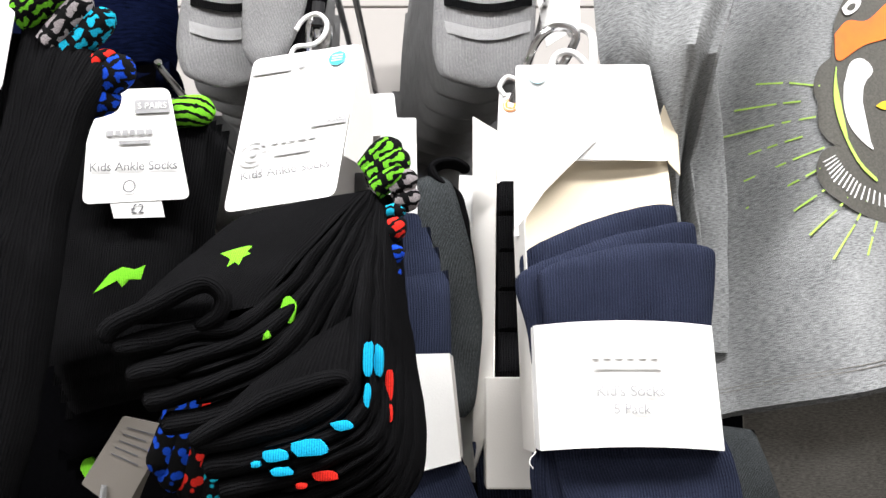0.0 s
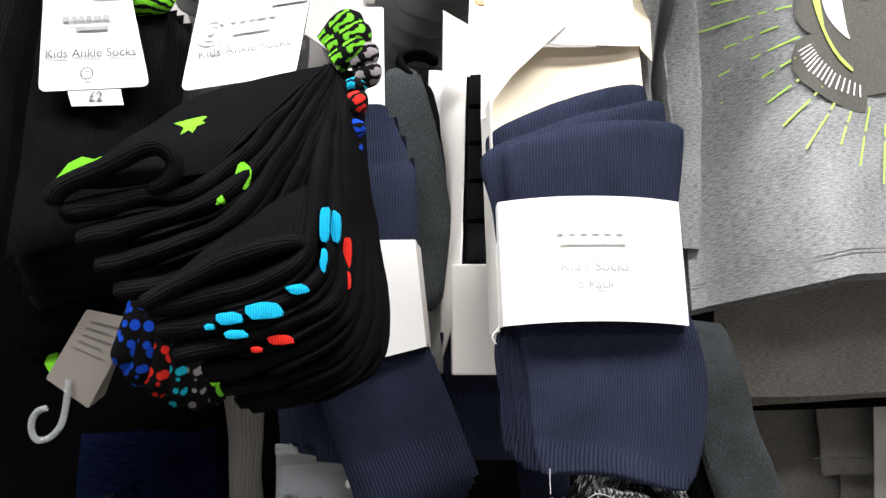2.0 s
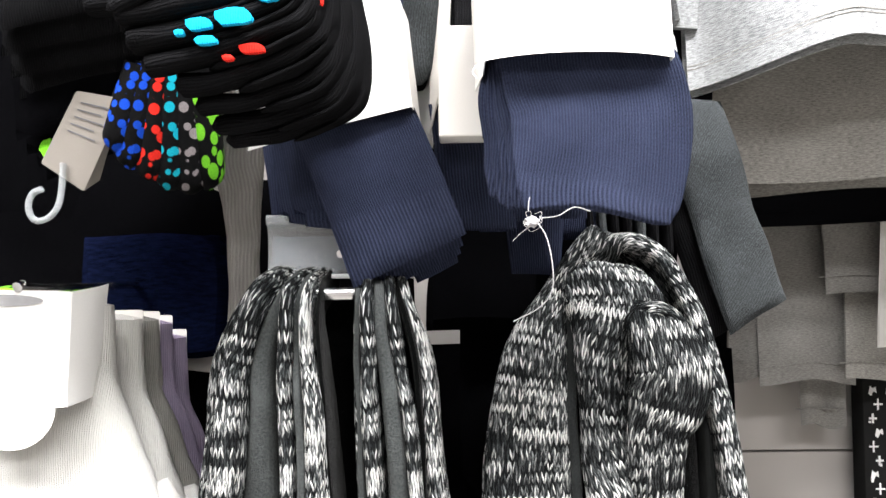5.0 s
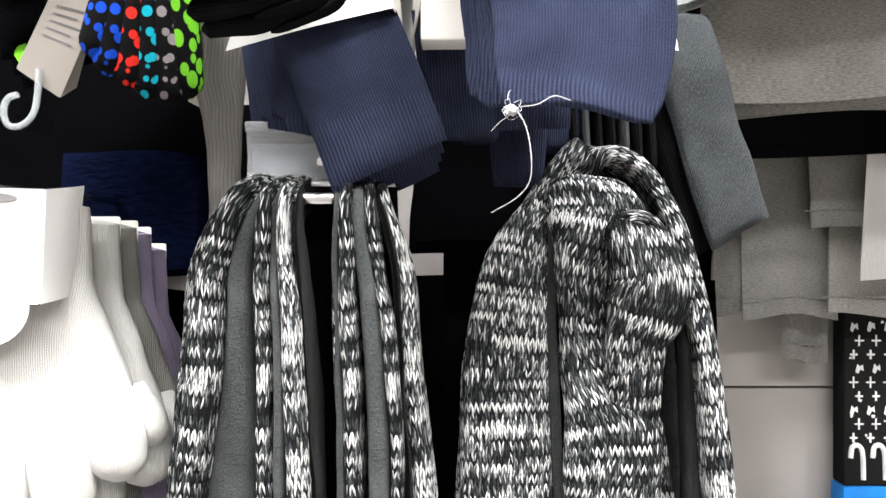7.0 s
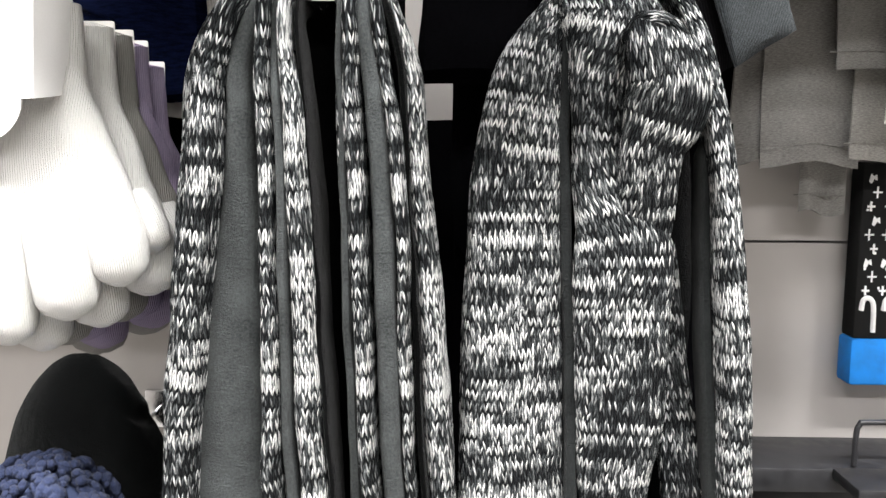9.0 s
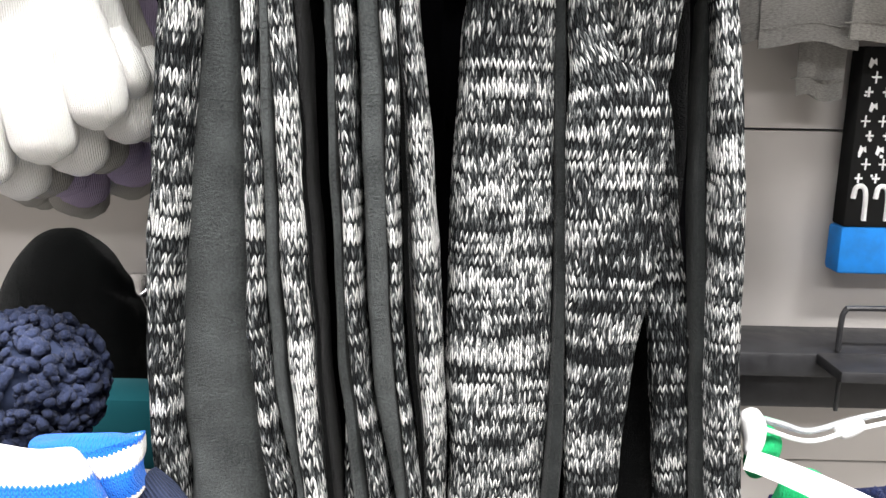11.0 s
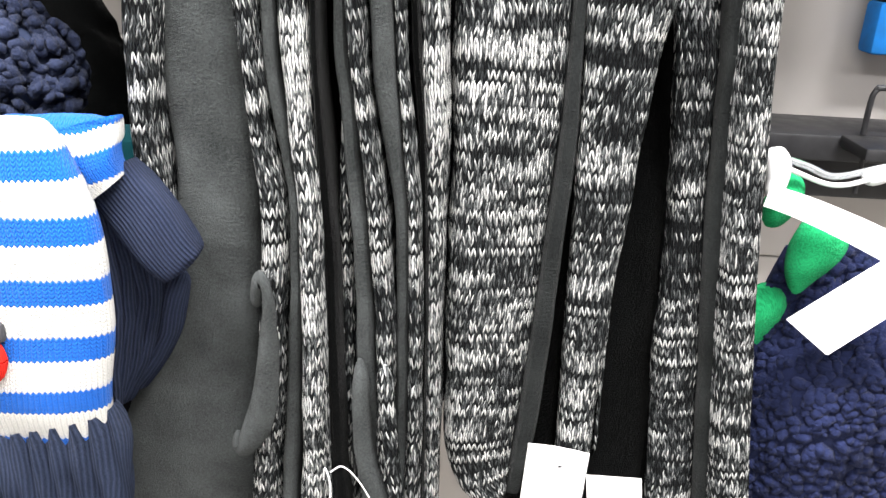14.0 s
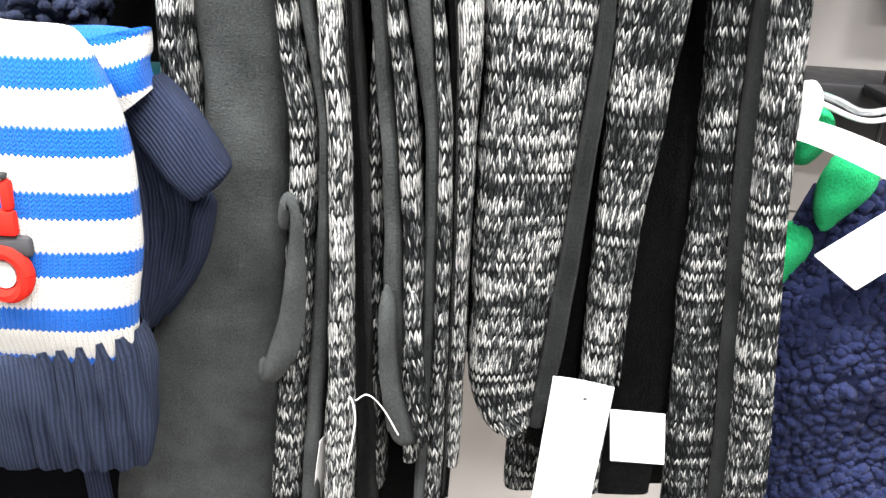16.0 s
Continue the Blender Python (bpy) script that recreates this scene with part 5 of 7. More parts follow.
bm, at, nn = pillow((-0.50, 0.80, 1.95), (-0.28, 0.80, 1.95), (-0.26, 0.79, 1.76), (-0.48, 0.79, 1.72), 0.06, 0.08, 16, 16, 2.2, 0, 0.006, 18)
part("body", bm, NAVY_J, fl)
part("hem", strap([(-0.48, 0.785, 1.722, 0.05, 0.03), (-0.37, 0.780, 1.738, 0.06, 0.03), (-0.262, 0.785, 1.758, 0.05, 0.03)], 8, 14, 2.2, (0, 1, 0), 0.004, 30), NAVY_J, fl)
peg(-0.40, 1.94, 0.79, "chrome peg that carries the navy fleece")


# ---- grey T-shirts ----
def shirt_front(x0, x1, z0, z1, y, mat, th=0.0016, wav=0.006, curl=0.012, seed=0.0):
    def fn(u, v):
        x = x0 + (x1 - x0) * u
        z = z1 + (z0 - z1) * v
        fold = wav * v * math.sin(u * 7.0 + seed) + 0.5 * wav * math.sin(u * 3.0 + v * 2 + seed)
        return Vector((x + 0.004 * math.sin(v * 4 + seed) * (1 - u), y + fold, z + curl * v * u - 0.004 * math.sin(u * 6 + seed) * v))
    return surface(fn, 30, 24, th, x1 - x0, z1 - z0)


shirt = thing("t_shirt", "light grey melange T-shirt with a dark and lime print", "t-shirt", "grey t-shirts")


def chest(x, z):
    """The depth of the shirt's front, which swings out towards the aisle."""
    a = max(0.0, min(1.0, (x - 0.212) / 0.075))
    return 0.643 - 0.070 * a * a * (3 - 2 * a) + 0.25 * max(0.0, x - 0.30) + 0.08 * (z - 1.45) + 0.004 * math.sin(x * 60 + z * 9)


def front_at(u, v, back=0.0):
    x = 0.212 + 0.348 * u + 0.003 * math.sin(v * 5) * (1 - u)
    z = 1.90 - 0.463 * v + v * (0.020 * min(1.0, u * 4) + 0.03 * max(0.0, u - 0.25) - 0.004 * back)
    return Vector((x, chest(x, z) + 0.002 * math.sin(u * 31 + v * 3) * v + 0.010 * back, z))


body = part("body", surface(front_at, 60, 40, 0.0016, 0.348, 0.463), GREY_J, shirt)
part("body_back", surface(lambda u, v: front_at(u, v, 1.0), 40, 24, 0.0016, 0.348, 0.463), GREY_J, shirt)
for k in (0, 1):
    part("hem_stitch", surface(lambda u, v: front_at(u, 0.966 - 0.006 * k + 0.0012 * v) + Vector((0, -0.0011, 0)), 80, 1, 0.0004), GREY_J2, body)
SL_L = [(0.105, 0.570, 1.84), (0.116, 0.585, 1.70), (0.152, 0.622, 1.57), (0.184, 0.650, 1.482)]
SL_R = [(0.245, 0.530, 1.84), (0.186, 0.528, 1.676), (0.181, 0.605, 1.615), (0.203, 0.650, 1.486)]


def sleeve_at(u, v):
    i = min(2, int(v * 3))
    f = v * 3 - i
    p = lerp(lerp(SL_L[i], SL_L[i + 1], f), lerp(SL_R[i], SL_R[i + 1], f), u)
    return p + Vector((0, -0.010 * math.sin(u * 3.1) + 0.009 * math.sin(u * 13 + v * 6) * (0.4 + u), 0.003 * math.sin(u * 8)))


part("sleeve", surface(sleeve_at, 30, 36, 0.003, 0.09, 0.36), GREY_J, shirt)
part("sleeve_fold", strap([(0.185, 0.60, 1.69, 0.04, 0.012), (0.200, 0.625, 1.63, 0.034, 0.012), (0.207, 0.640, 1.56, 0.026, 0.012), (0.2085, 0.645, 1.50, 0.020, 0.010), (0.2085, 0.646, 1.484, 0.018, 0.008)], 8, 18, 3.0, (1, 0, 0), 0.0015, 30), GREY_J, shirt)


def on_shirt(x, z, lift=0.0016):
    x, z = x * 0.914, 1.45 + (z - 1.45) * 0.914
    return Vector((x, chest(x, z) - 0.0008 - lift, z))


def inkshape(name, pts, mat, lift=0.0014, n=6):
    o = cr(pts + pts[:1], n)[:-1]
    bm = plate([(a[0], 0.0, a[1]) for a in o], 0.0002)
    bmesh.ops.triangulate(bm, faces=bm.faces)
    for _ in range(2):
        bmesh.ops.subdivide_edges(bm, edges=bm.edges, cuts=1)
    for v in bm.verts:
        v.co = on_shirt(v.co.x, v.co.z, lift) + Vector((0, v.co.y, 0))
    part(name, bm, mat, body)


inkshape("print_shape", [(0.340, 1.788), (0.324, 1.755), (0.322, 1.730), (0.307, 1.715), (0.301, 1.696), (0.304, 1.681), (0.301, 1.664), (0.307, 1.650), (0.316, 1.645), (0.320, 1.627), (0.330, 1.604), (0.349, 1.598), (0.388, 1.617), (0.415, 1.708), (0.425, 1.799)], PRINT_DK, 0.0014)
inkshape("print_shape", [(0.296, 1.629), (0.301, 1.642), (0.312, 1.646), (0.320, 1.639), (0.324, 1.624), (0.336, 1.616), (0.354, 1.613), (0.354, 1.599), (0.349, 1.585), (0.323, 1.591), (0.304, 1.604), (0.297, 1.617)], PRINT_DK, 0.0016)
inkshape("print_shape", [(0.323, 1.745), (0.335, 1.757), (0.352, 1.758), (0.376, 1.778), (0.392, 1.773), (0.374, 1.746), (0.346, 1.735), (0.323, 1.721)], PRINT_OR, 0.0022)
inkshape("print_shape", [(0.325, 1.699), (0.333, 1.719), (0.344, 1.723), (0.351, 1.712), (0.338, 1.695), (0.334, 1.668), (0.344, 1.645), (0.328, 1.659), (0.323, 1.679)], PRINT_WH, 0.0022)
inkshape("print_shape", [(0.350, 1.682), (0.357, 1.686), (0.367, 1.685), (0.364, 1.680), (0.356, 1.679)], PRINT_YE, 0.0024)
inkshape("print_shape", [(0.331, 1.768), (0.339, 1.776), (0.348, 1.775), (0.343, 1.766), (0.334, 1.762)], PRINT_WH, 0.0026)
inkshape("print_shape", [(0.335, 1.768), (0.339, 1.772), (0.343, 1.772), (0.341, 1.767), (0.337, 1.766)], PRINT_DK, 0.0030)
EDGE_A, EDGE_B = [(0.3, 1.633), (0.305, 1.616), (0.32, 1.603), (0.347, 1.597)], [(0.309, 1.638), (0.315, 1.627), (0.327, 1.615), (0.348, 1.607)]
for k in range(16):
    a = k / 15 * 2.999
    i, f = int(a), a - int(a)
    (ax, az), (bx, bz) = [(e[i][0] + (e[i + 1][0] - e[i][0]) * f, e[i][1] + (e[i + 1][1] - e[i][1]) * f) for e in (EDGE_A, EDGE_B)]
    part("print_line", plate([on_shirt(ax, az, 0.0024), on_shirt(ax + 0.0011, az - 0.0003, 0.0024), on_shirt(bx + 0.0011, bz - 0.0003, 0.0024), on_shirt(bx, bz, 0.0024)], 0.0002), PRINT_WH, body)
for k in range(12):
    a = radians(158 + 9.5 * k)
    for r0, r1 in ((0.078 + 0.010 * (k % 2), 0.098), (0.102, 0.118 + 0.008 * (k % 3))):
        c, s = math.cos(a), math.sin(a)
        cx, cz = 0.378, 1.668
        p0, p1 = (cx + c * r0, cz + s * r0 * 1.05), (cx + c * r1, cz + s * r1 * 1.05)
        if p1[0] < 0.24 or p0[0] > 0.5:
            continue
        w = 0.0007
        part("print_ray", plate([on_shirt(p0[0] - s * w, p0[1] + c * w), on_shirt(p1[0] - s * w, p1[1] + c * w), on_shirt(p1[0] + s * w, p1[1] - c * w), on_shirt(p0[0] + s * w, p0[1] - c * w)], 0.0003), PRINT_GR, body)
inkshape("print_line", [(0.321, 1.714), (0.316, 1.689), (0.319, 1.665), (0.329, 1.636), (0.343, 1.621), (0.341, 1.619), (0.327, 1.634), (0.317, 1.664), (0.315, 1.689), (0.320, 1.714)], PRINT_GR, 0.0026, 3)

shirt = thing("t_shirt", "mid grey melange T-shirt hanging behind another", "t-shirt", "grey t-shirts")
for k in range(3):
    part("body", shirt_front(0.236 + 0.012 * k, 0.58, 1.372 - 0.004 * k, 1.80, 0.668 + 0.016 * k, GREY_J2, 0.0016, 0.005, 0.004 + 0.012 * (k == 0), k * 1.3), GREY_J2, shirt)
shirt = thing("t_shirt", "black shirt hem hanging behind the grey shirts", "t-shirt")
part("body", shirt_front(0.20, 0.75, 1.352, 1.75, 0.86, BLACK_J, 0.002, 0.004, 0.0, 0.5), BLACK_J, shirt)
part("hem", shirt_front(0.201, 0.749, 1.3515, 1.362, 0.857, BLACK_J, 0.003, 0.004, 0.0, 0.5), BLACK_J, shirt)

LEGS = [(0.328, 0.374, 1.190, 0.93, GREY_J3), (0.355, 0.452, 1.188, 0.915, GREY_J3), (0.408, 0.62, 1.278, 0.893, GREY_J3), (0.430, 0.60, 1.190, 0.902, GREY_J2), (0.402, 0.455, 1.136, 0.95, GREY_J3)]
for x0, x1, z0, y, mat in LEGS:
    leg = thing("jogging_bottoms", "grey melange jersey leg hanging at the back panel", "trousers", "grey jersey bottoms")
    part("leg", shirt_front(x0, x1, z0, 1.50, y, mat, 0.003, 0.004, 0.0, x0 * 40), mat, leg)
    part("hem", shirt_front(x0 + 0.001, x1 - 0.001, z0 + 0.018, z0 + 0.0195, y - 0.0022, mat, 0.001, 0.004, 0.0, x0 * 40), mat, leg)
leg = thing("jogging_bottoms", "black jersey leg hanging at the back panel", "trousers", "grey jersey bottoms")
part("leg", shirt_front(0.29, 0.345, 1.205, 1.50, 0.945, BLACK_J), BLACK_J, leg)
leg = thing("top", "cream jersey hem hanging beside grey bottoms", "top")
part("body", shirt_front(0.452, 0.60, 1.228, 1.50, 0.86, CREAM, curl=0.03), CREAM, leg)

# printed boxers with a bright blue hem
bx = thing("pyjama_bottoms", "black pyjama leg with white print and bright blue hem", "pyjamas")
pl = part("leg", bevelled((0.476, 0.955, 0.998), (0.62, 0.985, 1.19), 0.004), PAT_BLK, bx)
part("hem", bevelled((0.474, 0.953, 0.946), (0.62, 0.987, 0.9985), 0.005), BOX_BLUE, bx, "bright blue hem")
rnd = random.Random(5)
for r in range(9):
    for c in range(7):
        x, z = 0.486 + 0.0185 * c + 0.006 * (r % 2), 1.052 + 0.0152 * r
        if r % 3 == 2:
            o = [(x - 0.004, z - 0.004), (x - 0.001, z - 0.006), (x + 0.0015, z - 0.001), (x + 0.005, z - 0.003), (x + 0.004, z + 0.004), (x + 0.001, z + 0.002), (x - 0.002, z + 0.005)]
            part("white_print", plate([(a, 0.9542, b) for a, b in o], 0.0004), PRINT_WH, pl)
            continue
        a, b = (0.0052, 0.0011) if r % 3 == 0 else (0.0062, 0.0009)
        part("white_print", plate([(x - b, 0.9542, z - a), (x + b, 0.9542, z - a), (x + b, 0.9542, z + a), (x - b, 0.9542, z + a)], 0.0004), PRINT_WH, pl)
        part("white_print", plate([(x - a * 0.8, 0.9538, z - b), (x + a * 0.8, 0.9538, z - b), (x + a * 0.8, 0.9538, z + b), (x - a * 0.8, 0.9538, z + b)], 0.0004), PRINT_WH, pl)
for k in range(26):
    x, z = 0.482 + 0.12 * rnd.random(), 1.046 + 0.138 * rnd.random()
    o = blotch(x, z, 0.0012 + 0.001 * rnd.random(), 0.0012 + 0.001 * rnd.random(), 0, 8, 0.3, k)
    part("white_print", plate([(a, 0.9535, b) for a, b in o], 0.0004), PRINT_WH, pl)
for x in (0.489, 0.513):
    part("white_print", rod([(x - 0.006, 0.9545, 1.030), (x - 0.004, 0.9545, 1.042), (x + 0.003, 0.9545, 1.043), (x + 0.007, 0.9545, 1.034), (x + 0.008, 0.9545, 1.006)], 0.0028, 5), PRINT_WH, pl)

# ---- black shelf and wire bracket ----
shelf = thing("shelf", "black metal shelf edge with a wire bracket", "shelf")
part("board", bevelled((0.355, 0.90, 0.845), (1.2, 0.999, 0.872), 0.003), BLACK_SHELF, shelf)
part("apron", bevelled((0.355, 0.925, 0.800), (1.2, 0.999, 0.8445), 0.003), BLACK_SHELF, shelf)
part("bracket", bevelled((0.438, 0.84, 0.862), (0.60, 0.899, 0.874), 0.002), BLACK_SHELF, shelf)
part("wire", rod([(0.463, 0.905, 0.874), (0.463, 0.905, 0.905), (0.466, 0.905, 0.918), (0.480, 0.905, 0.921), (0.60, 0.905, 0.921)], 0.003, 5), DARK_WIRE, shelf)
part("wire", rod([(0.446, 0.86, 0.862), (0.446, 0.86, 0.825)], 0.0022), DARK_WIRE, shelf)

# ---- ticket holder and scarf pegs ----
tick = thing("ticket_holder", "clear plastic ticket holder on the scarf peg", "ticket holder")
part("pocket", surface(lambda u, v: Vector((-0.089 + 0.099 * u, 0.588 + 0.004 * math.sin(v * 3), 1.342 - 0.037 * v)), 6, 8, 0.0012), CLEAR, tick, "clear bent plastic pocket")
part("insert", plate([(-0.086, 0.593, 1.332), (0.008, 0.593, 1.332), (0.008, 0.593, 1.309), (-0.086, 0.593, 1.309)], 0.0006), plain("blue_grey_insert", (0.16, 0.18, 0.24), 0.25), tick)
part("rolled_edge", rod([(-0.089, 0.587, 1.343), (-0.04, 0.587, 1.343), (0.010, 0.587, 1.342)], 0.0035, 4), CLEAR, tick)
part("lower_edge", rod([(-0.089, 0.587, 1.3055), (-0.04, 0.587, 1.305), (0.010, 0.587, 1.3045)], 0.0016, 4), WHITE_PL, tick)
part("stem", rod([(-0.040, 0.590, 1.32), (-0.040, 0.75, 1.312), (-0.040, 1.0, 1.312)], 0.003), CHROME, tick)
p = thing("display_peg", "flat chrome peg end under the ticket holder", "display peg", "display pegs")
part("tip", bevelled((-0.0545, 0.553, 1.2895), (-0.0255, 0.562, 1.2975), 0.003), CHROME, p)
part("arm", bevelled((-0.052, 0.562, 1.290), (-0.028, 0.999, 1.297), 0.002), CHROME, p)
p = thing("display_peg", "flat chrome peg inside the scarf loop", "display peg", "display pegs")
part("arm", bevelled((0.125, 0.60, 1.288), (0.165, 0.999, 1.296), 0.002), CHROME, p)

# ---- scarves ----
LV = (1.285, 1.19, 1.0, 0.87, 0.64)
# centre and width of each hanging layer at those heights, and the depth of its front
LEFT = [("k", (-0.095, -0.113, -0.131, -0.126, -0.130), (0.014, 0.018, 0.016, 0.014, 0.016), 0.556, 0.85),
        ("k", (-0.086, -0.0995, -0.1215, -0.1195, -0.125), (0.014, 0.022, 0.022, 0.018, 0.020), 0.538, 0.80),
        ("f", (-0.072, -0.080, -0.091, -0.087, -0.128), (0.010, 0.022, 0.050, 0.054, 0.115), 0.546, 0.56),
        ("k", (-0.066, -0.0635, -0.061, -0.052, -0.063), (0.010, 0.011, 0.013, 0.017, 0.022), 0.530, 0.56),
        ("f", (-0.060, -0.056, -0.052, -0.040, -0.046), (0.006, 0.008, 0.008, 0.008, 0.012), 0.536, 0.56),
        ("k", (-0.055, -0.047, -0.040, -0.030, -0.026), (0.006, 0.015, 0.019, 0.015, 0.022), 0.530, 0.60),
        ("f", (-0.048, -0.0385, -0.029, -0.019, -0.010), (0.004, 0.005, 0.006, 0.010, 0.014), 0.536, 0.60),
        ("k", (-0.026, -0.0215, -0.014, -0.009, -0.003), (0.003, 0.005, 0.006, 0.010, 0.012), 0.548, 0.62),
        ("f", (-0.0245, -0.019, -0.013, 0.001, 0.013), (0.005, 0.006, 0.009, 0.011, 0.018), 0.542, 0.68),
        ("k", (-0.0185, -0.013, -0.004, 0.012, 0.021), (0.008, 0.012, 0.011, 0.013, 0.012), 0.532, 0.66),
        ("f", (-0.011, 0.0, 0.009, 0.0225, 0.030), (0.009, 0.014, 0.014, 0.009, 0.010), 0.540, 0.60),
        ("k", (-0.003, 0.010, 0.017, 0.030, 0.037), (0.008, 0.009, 0.008, 0.009, 0.013), 0.538, 0.62),
        ("f", (0.001, 0.016, 0.025, 0.036, 0.043), (0.006, 0.006, 0.006, 0.006, 0.006), 0.550, 0.62),
        ("k", (0.005, 0.023, 0.036, 0.043, 0.049), (0.008, 0.014, 0.018, 0.015, 0.012), 0.552, 0.64)]


def layer_rows(xs, ws, y, low, deep, k, heights=LV, top=(0.60, 1.305)):
    rows = [(-0.04 + (xs[0] + 0.04) * 0.5, top[0] + 0.008, top[1] + 0.002, ws[0] * 0.8, deep * 0.4), (-0.04 + (xs[0] + 0.04) * 0.82, top[0] - 0.008, top[1] - 0.006, ws[0] * 0.95, deep * 0.5), (xs[0], y + 0.018, heights[0], ws[0], deep * 0.6)]
    bulge = -0.0065 if xs[0] < -0.07 else 0.004 if xs[0] > 0.0 else 0.0
    rows.append((xs[0] + (xs[1] - xs[0]) * 0.42 + bulge, y + deep / 2 - 0.013, 1.250, ws[0] + (ws[1] - ws[0]) * 0.5, deep * 0.85))
    for z, x, w in list(zip(heights, xs, ws))[1:]:
        if z > low + 0.02:
            rows.append((x + 0.0015 * math.sin(z * 40 + k), y + deep / 2 - 0.016 + 0.003 * math.sin(z * 23 + k * 2), z, w, deep))
    i = len(rows) - 3
    a = rows[-1]
    z0, x0, w0 = heights[i - 1], xs[i - 1], ws[i - 1]
    if a[2] - low > 0.03:
        n = min(len(heights) - 1, i)
        t = (a[2] - low) / max(0.01, heights[n - 1] - heights[n]) if heights[n] < a[2] else 0.0
        rows.append((x0 + (xs[n] - x0) * min(1, t), a[1], low, w0 + (ws[n] - w0) * min(1, t), deep))
    return rows


scarf = thing("scarf_bundle", "black and white marl scarves lined with charcoal fleece on a peg", "scarf", "marl knit scarves")
for k, (kind, xs, ws, y, low) in enumerate(LEFT):
    rows = layer_rows(xs, ws, y, low, 0.05 if kind == "k" else 0.042, k)
    bm = strap(rows, 16, 18, 3.0 if kind == "k" else 3.6, (1, 0, 0), 0.0018, 26, (0.004, 0.006), k * 2.3)
    if kind == "k":
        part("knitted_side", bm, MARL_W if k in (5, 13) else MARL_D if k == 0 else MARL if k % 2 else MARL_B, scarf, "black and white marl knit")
    else:
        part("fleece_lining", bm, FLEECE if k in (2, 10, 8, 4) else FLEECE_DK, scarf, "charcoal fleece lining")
# near-black folds paint the shade in the gaps between layers
part("shaded_inner_fold", strap([(-0.039, 0.60, 1.29, 0.034, 0.02), (-0.036, 0.60, 1.19, 0.04, 0.02), (-0.026, 0.60, 1.0, 0.06, 0.02), (0.0, 0.60, 0.80, 0.10, 0.02), (0.0, 0.60, 0.58, 0.10, 0.02)], 8, 10), FLEECE_DK, scarf)
part("shaded_inner_fold", strap([(-0.075, 0.62, 1.30, 0.04, 0.02), (-0.085, 0.62, 1.15, 0.09, 0.03), (-0.09, 0.61, 0.9, 0.08, 0.03), (-0.12, 0.62, 0.58, 0.14, 0.03)], 8, 10), FLEECE_DK, scarf)
part("fleece_loop", strap([(-0.062, 0.516, 0.836, 0.006, 0.012), (-0.058, 0.511, 0.854, 0.008, 0.012), (-0.0535, 0.510, 0.850, 0.006, 0.013), (-0.0525, 0.510, 0.825, 0.010, 0.014), (-0.0550, 0.510, 0.785, 0.015, 0.016), (-0.0610, 0.509, 0.758, 0.017, 0.016), (-0.0680, 0.509, 0.743, 0.013, 0.014), (-0.0740, 0.510, 0.741, 0.007, 0.010), (-0.0740, 0.512, 0.750, 0.005, 0.008)], 8, 14, 2.6, (1, 0.3, 0), 0.0008, 60, (0.006, 0.006)), FLEECE, scarf, "curled edge of the charcoal fleece")
part("fleece_tip", strap([(0.000, 0.524, 0.80, 0.010, 0.02), (0.004, 0.520, 0.74, 0.013, 0.02), (0.012, 0.519, 0.705, 0.016, 0.02), (0.021, 0.520, 0.688, 0.015, 0.016)], 8, 14, 2.4, (1, 0, 0), 0.001, 50, (0.02, 0.01)), FLEECE, scarf)
part("knitted_tip", strap([(0.016, 0.515, 0.80, 0.010, 0.01), (0.022, 0.512, 0.74, 0.010, 0.01), (0.028, 0.512, 0.690, 0.009, 0.01)], 8, 12, 2.4, (1, 0, 0), 0.001, 50, (0.01, 0.008)), MARL, scarf)
part("care_label", surface(lambda u, v: Vector((-0.040 + 0.005 * u - 0.009 * v, 0.520 + 0.016 * u, 0.684 - 0.085 * v)), 3, 6, 0.0005), CARD, scarf, "white hang tag seen edge-on")
part("tag_string", rod([(-0.022, 0.518, 0.700), (-0.020, 0.512, 0.725), (-0.016, 0.510, 0.712), (-0.018, 0.511, 0.690), (-0.021, 0.513, 0.670)], 0.0006, 5), WHITE_PL, scarf)
part("tag_string", rod([(-0.016, 0.510, 0.724), (-0.008, 0.508, 0.730), (0.002, 0.508, 0.720), (0.012, 0.510, 0.700)], 0.0005, 5), WHITE_PL, scarf)

scarf = thing("scarf_bundle", "black and white marl scarf looped over a peg, fleece lined", "scarf", "marl knit scarves")
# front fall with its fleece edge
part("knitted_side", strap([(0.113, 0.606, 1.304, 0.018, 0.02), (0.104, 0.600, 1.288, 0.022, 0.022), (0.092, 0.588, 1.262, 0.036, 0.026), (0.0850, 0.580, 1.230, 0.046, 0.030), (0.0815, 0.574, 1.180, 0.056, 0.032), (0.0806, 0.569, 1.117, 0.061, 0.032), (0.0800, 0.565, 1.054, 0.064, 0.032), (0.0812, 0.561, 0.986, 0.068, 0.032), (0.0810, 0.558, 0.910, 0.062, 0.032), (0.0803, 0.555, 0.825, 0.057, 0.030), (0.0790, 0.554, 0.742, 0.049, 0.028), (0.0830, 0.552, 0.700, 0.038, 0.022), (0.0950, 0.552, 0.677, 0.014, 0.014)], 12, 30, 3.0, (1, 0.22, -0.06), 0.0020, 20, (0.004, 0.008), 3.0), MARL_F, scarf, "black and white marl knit")
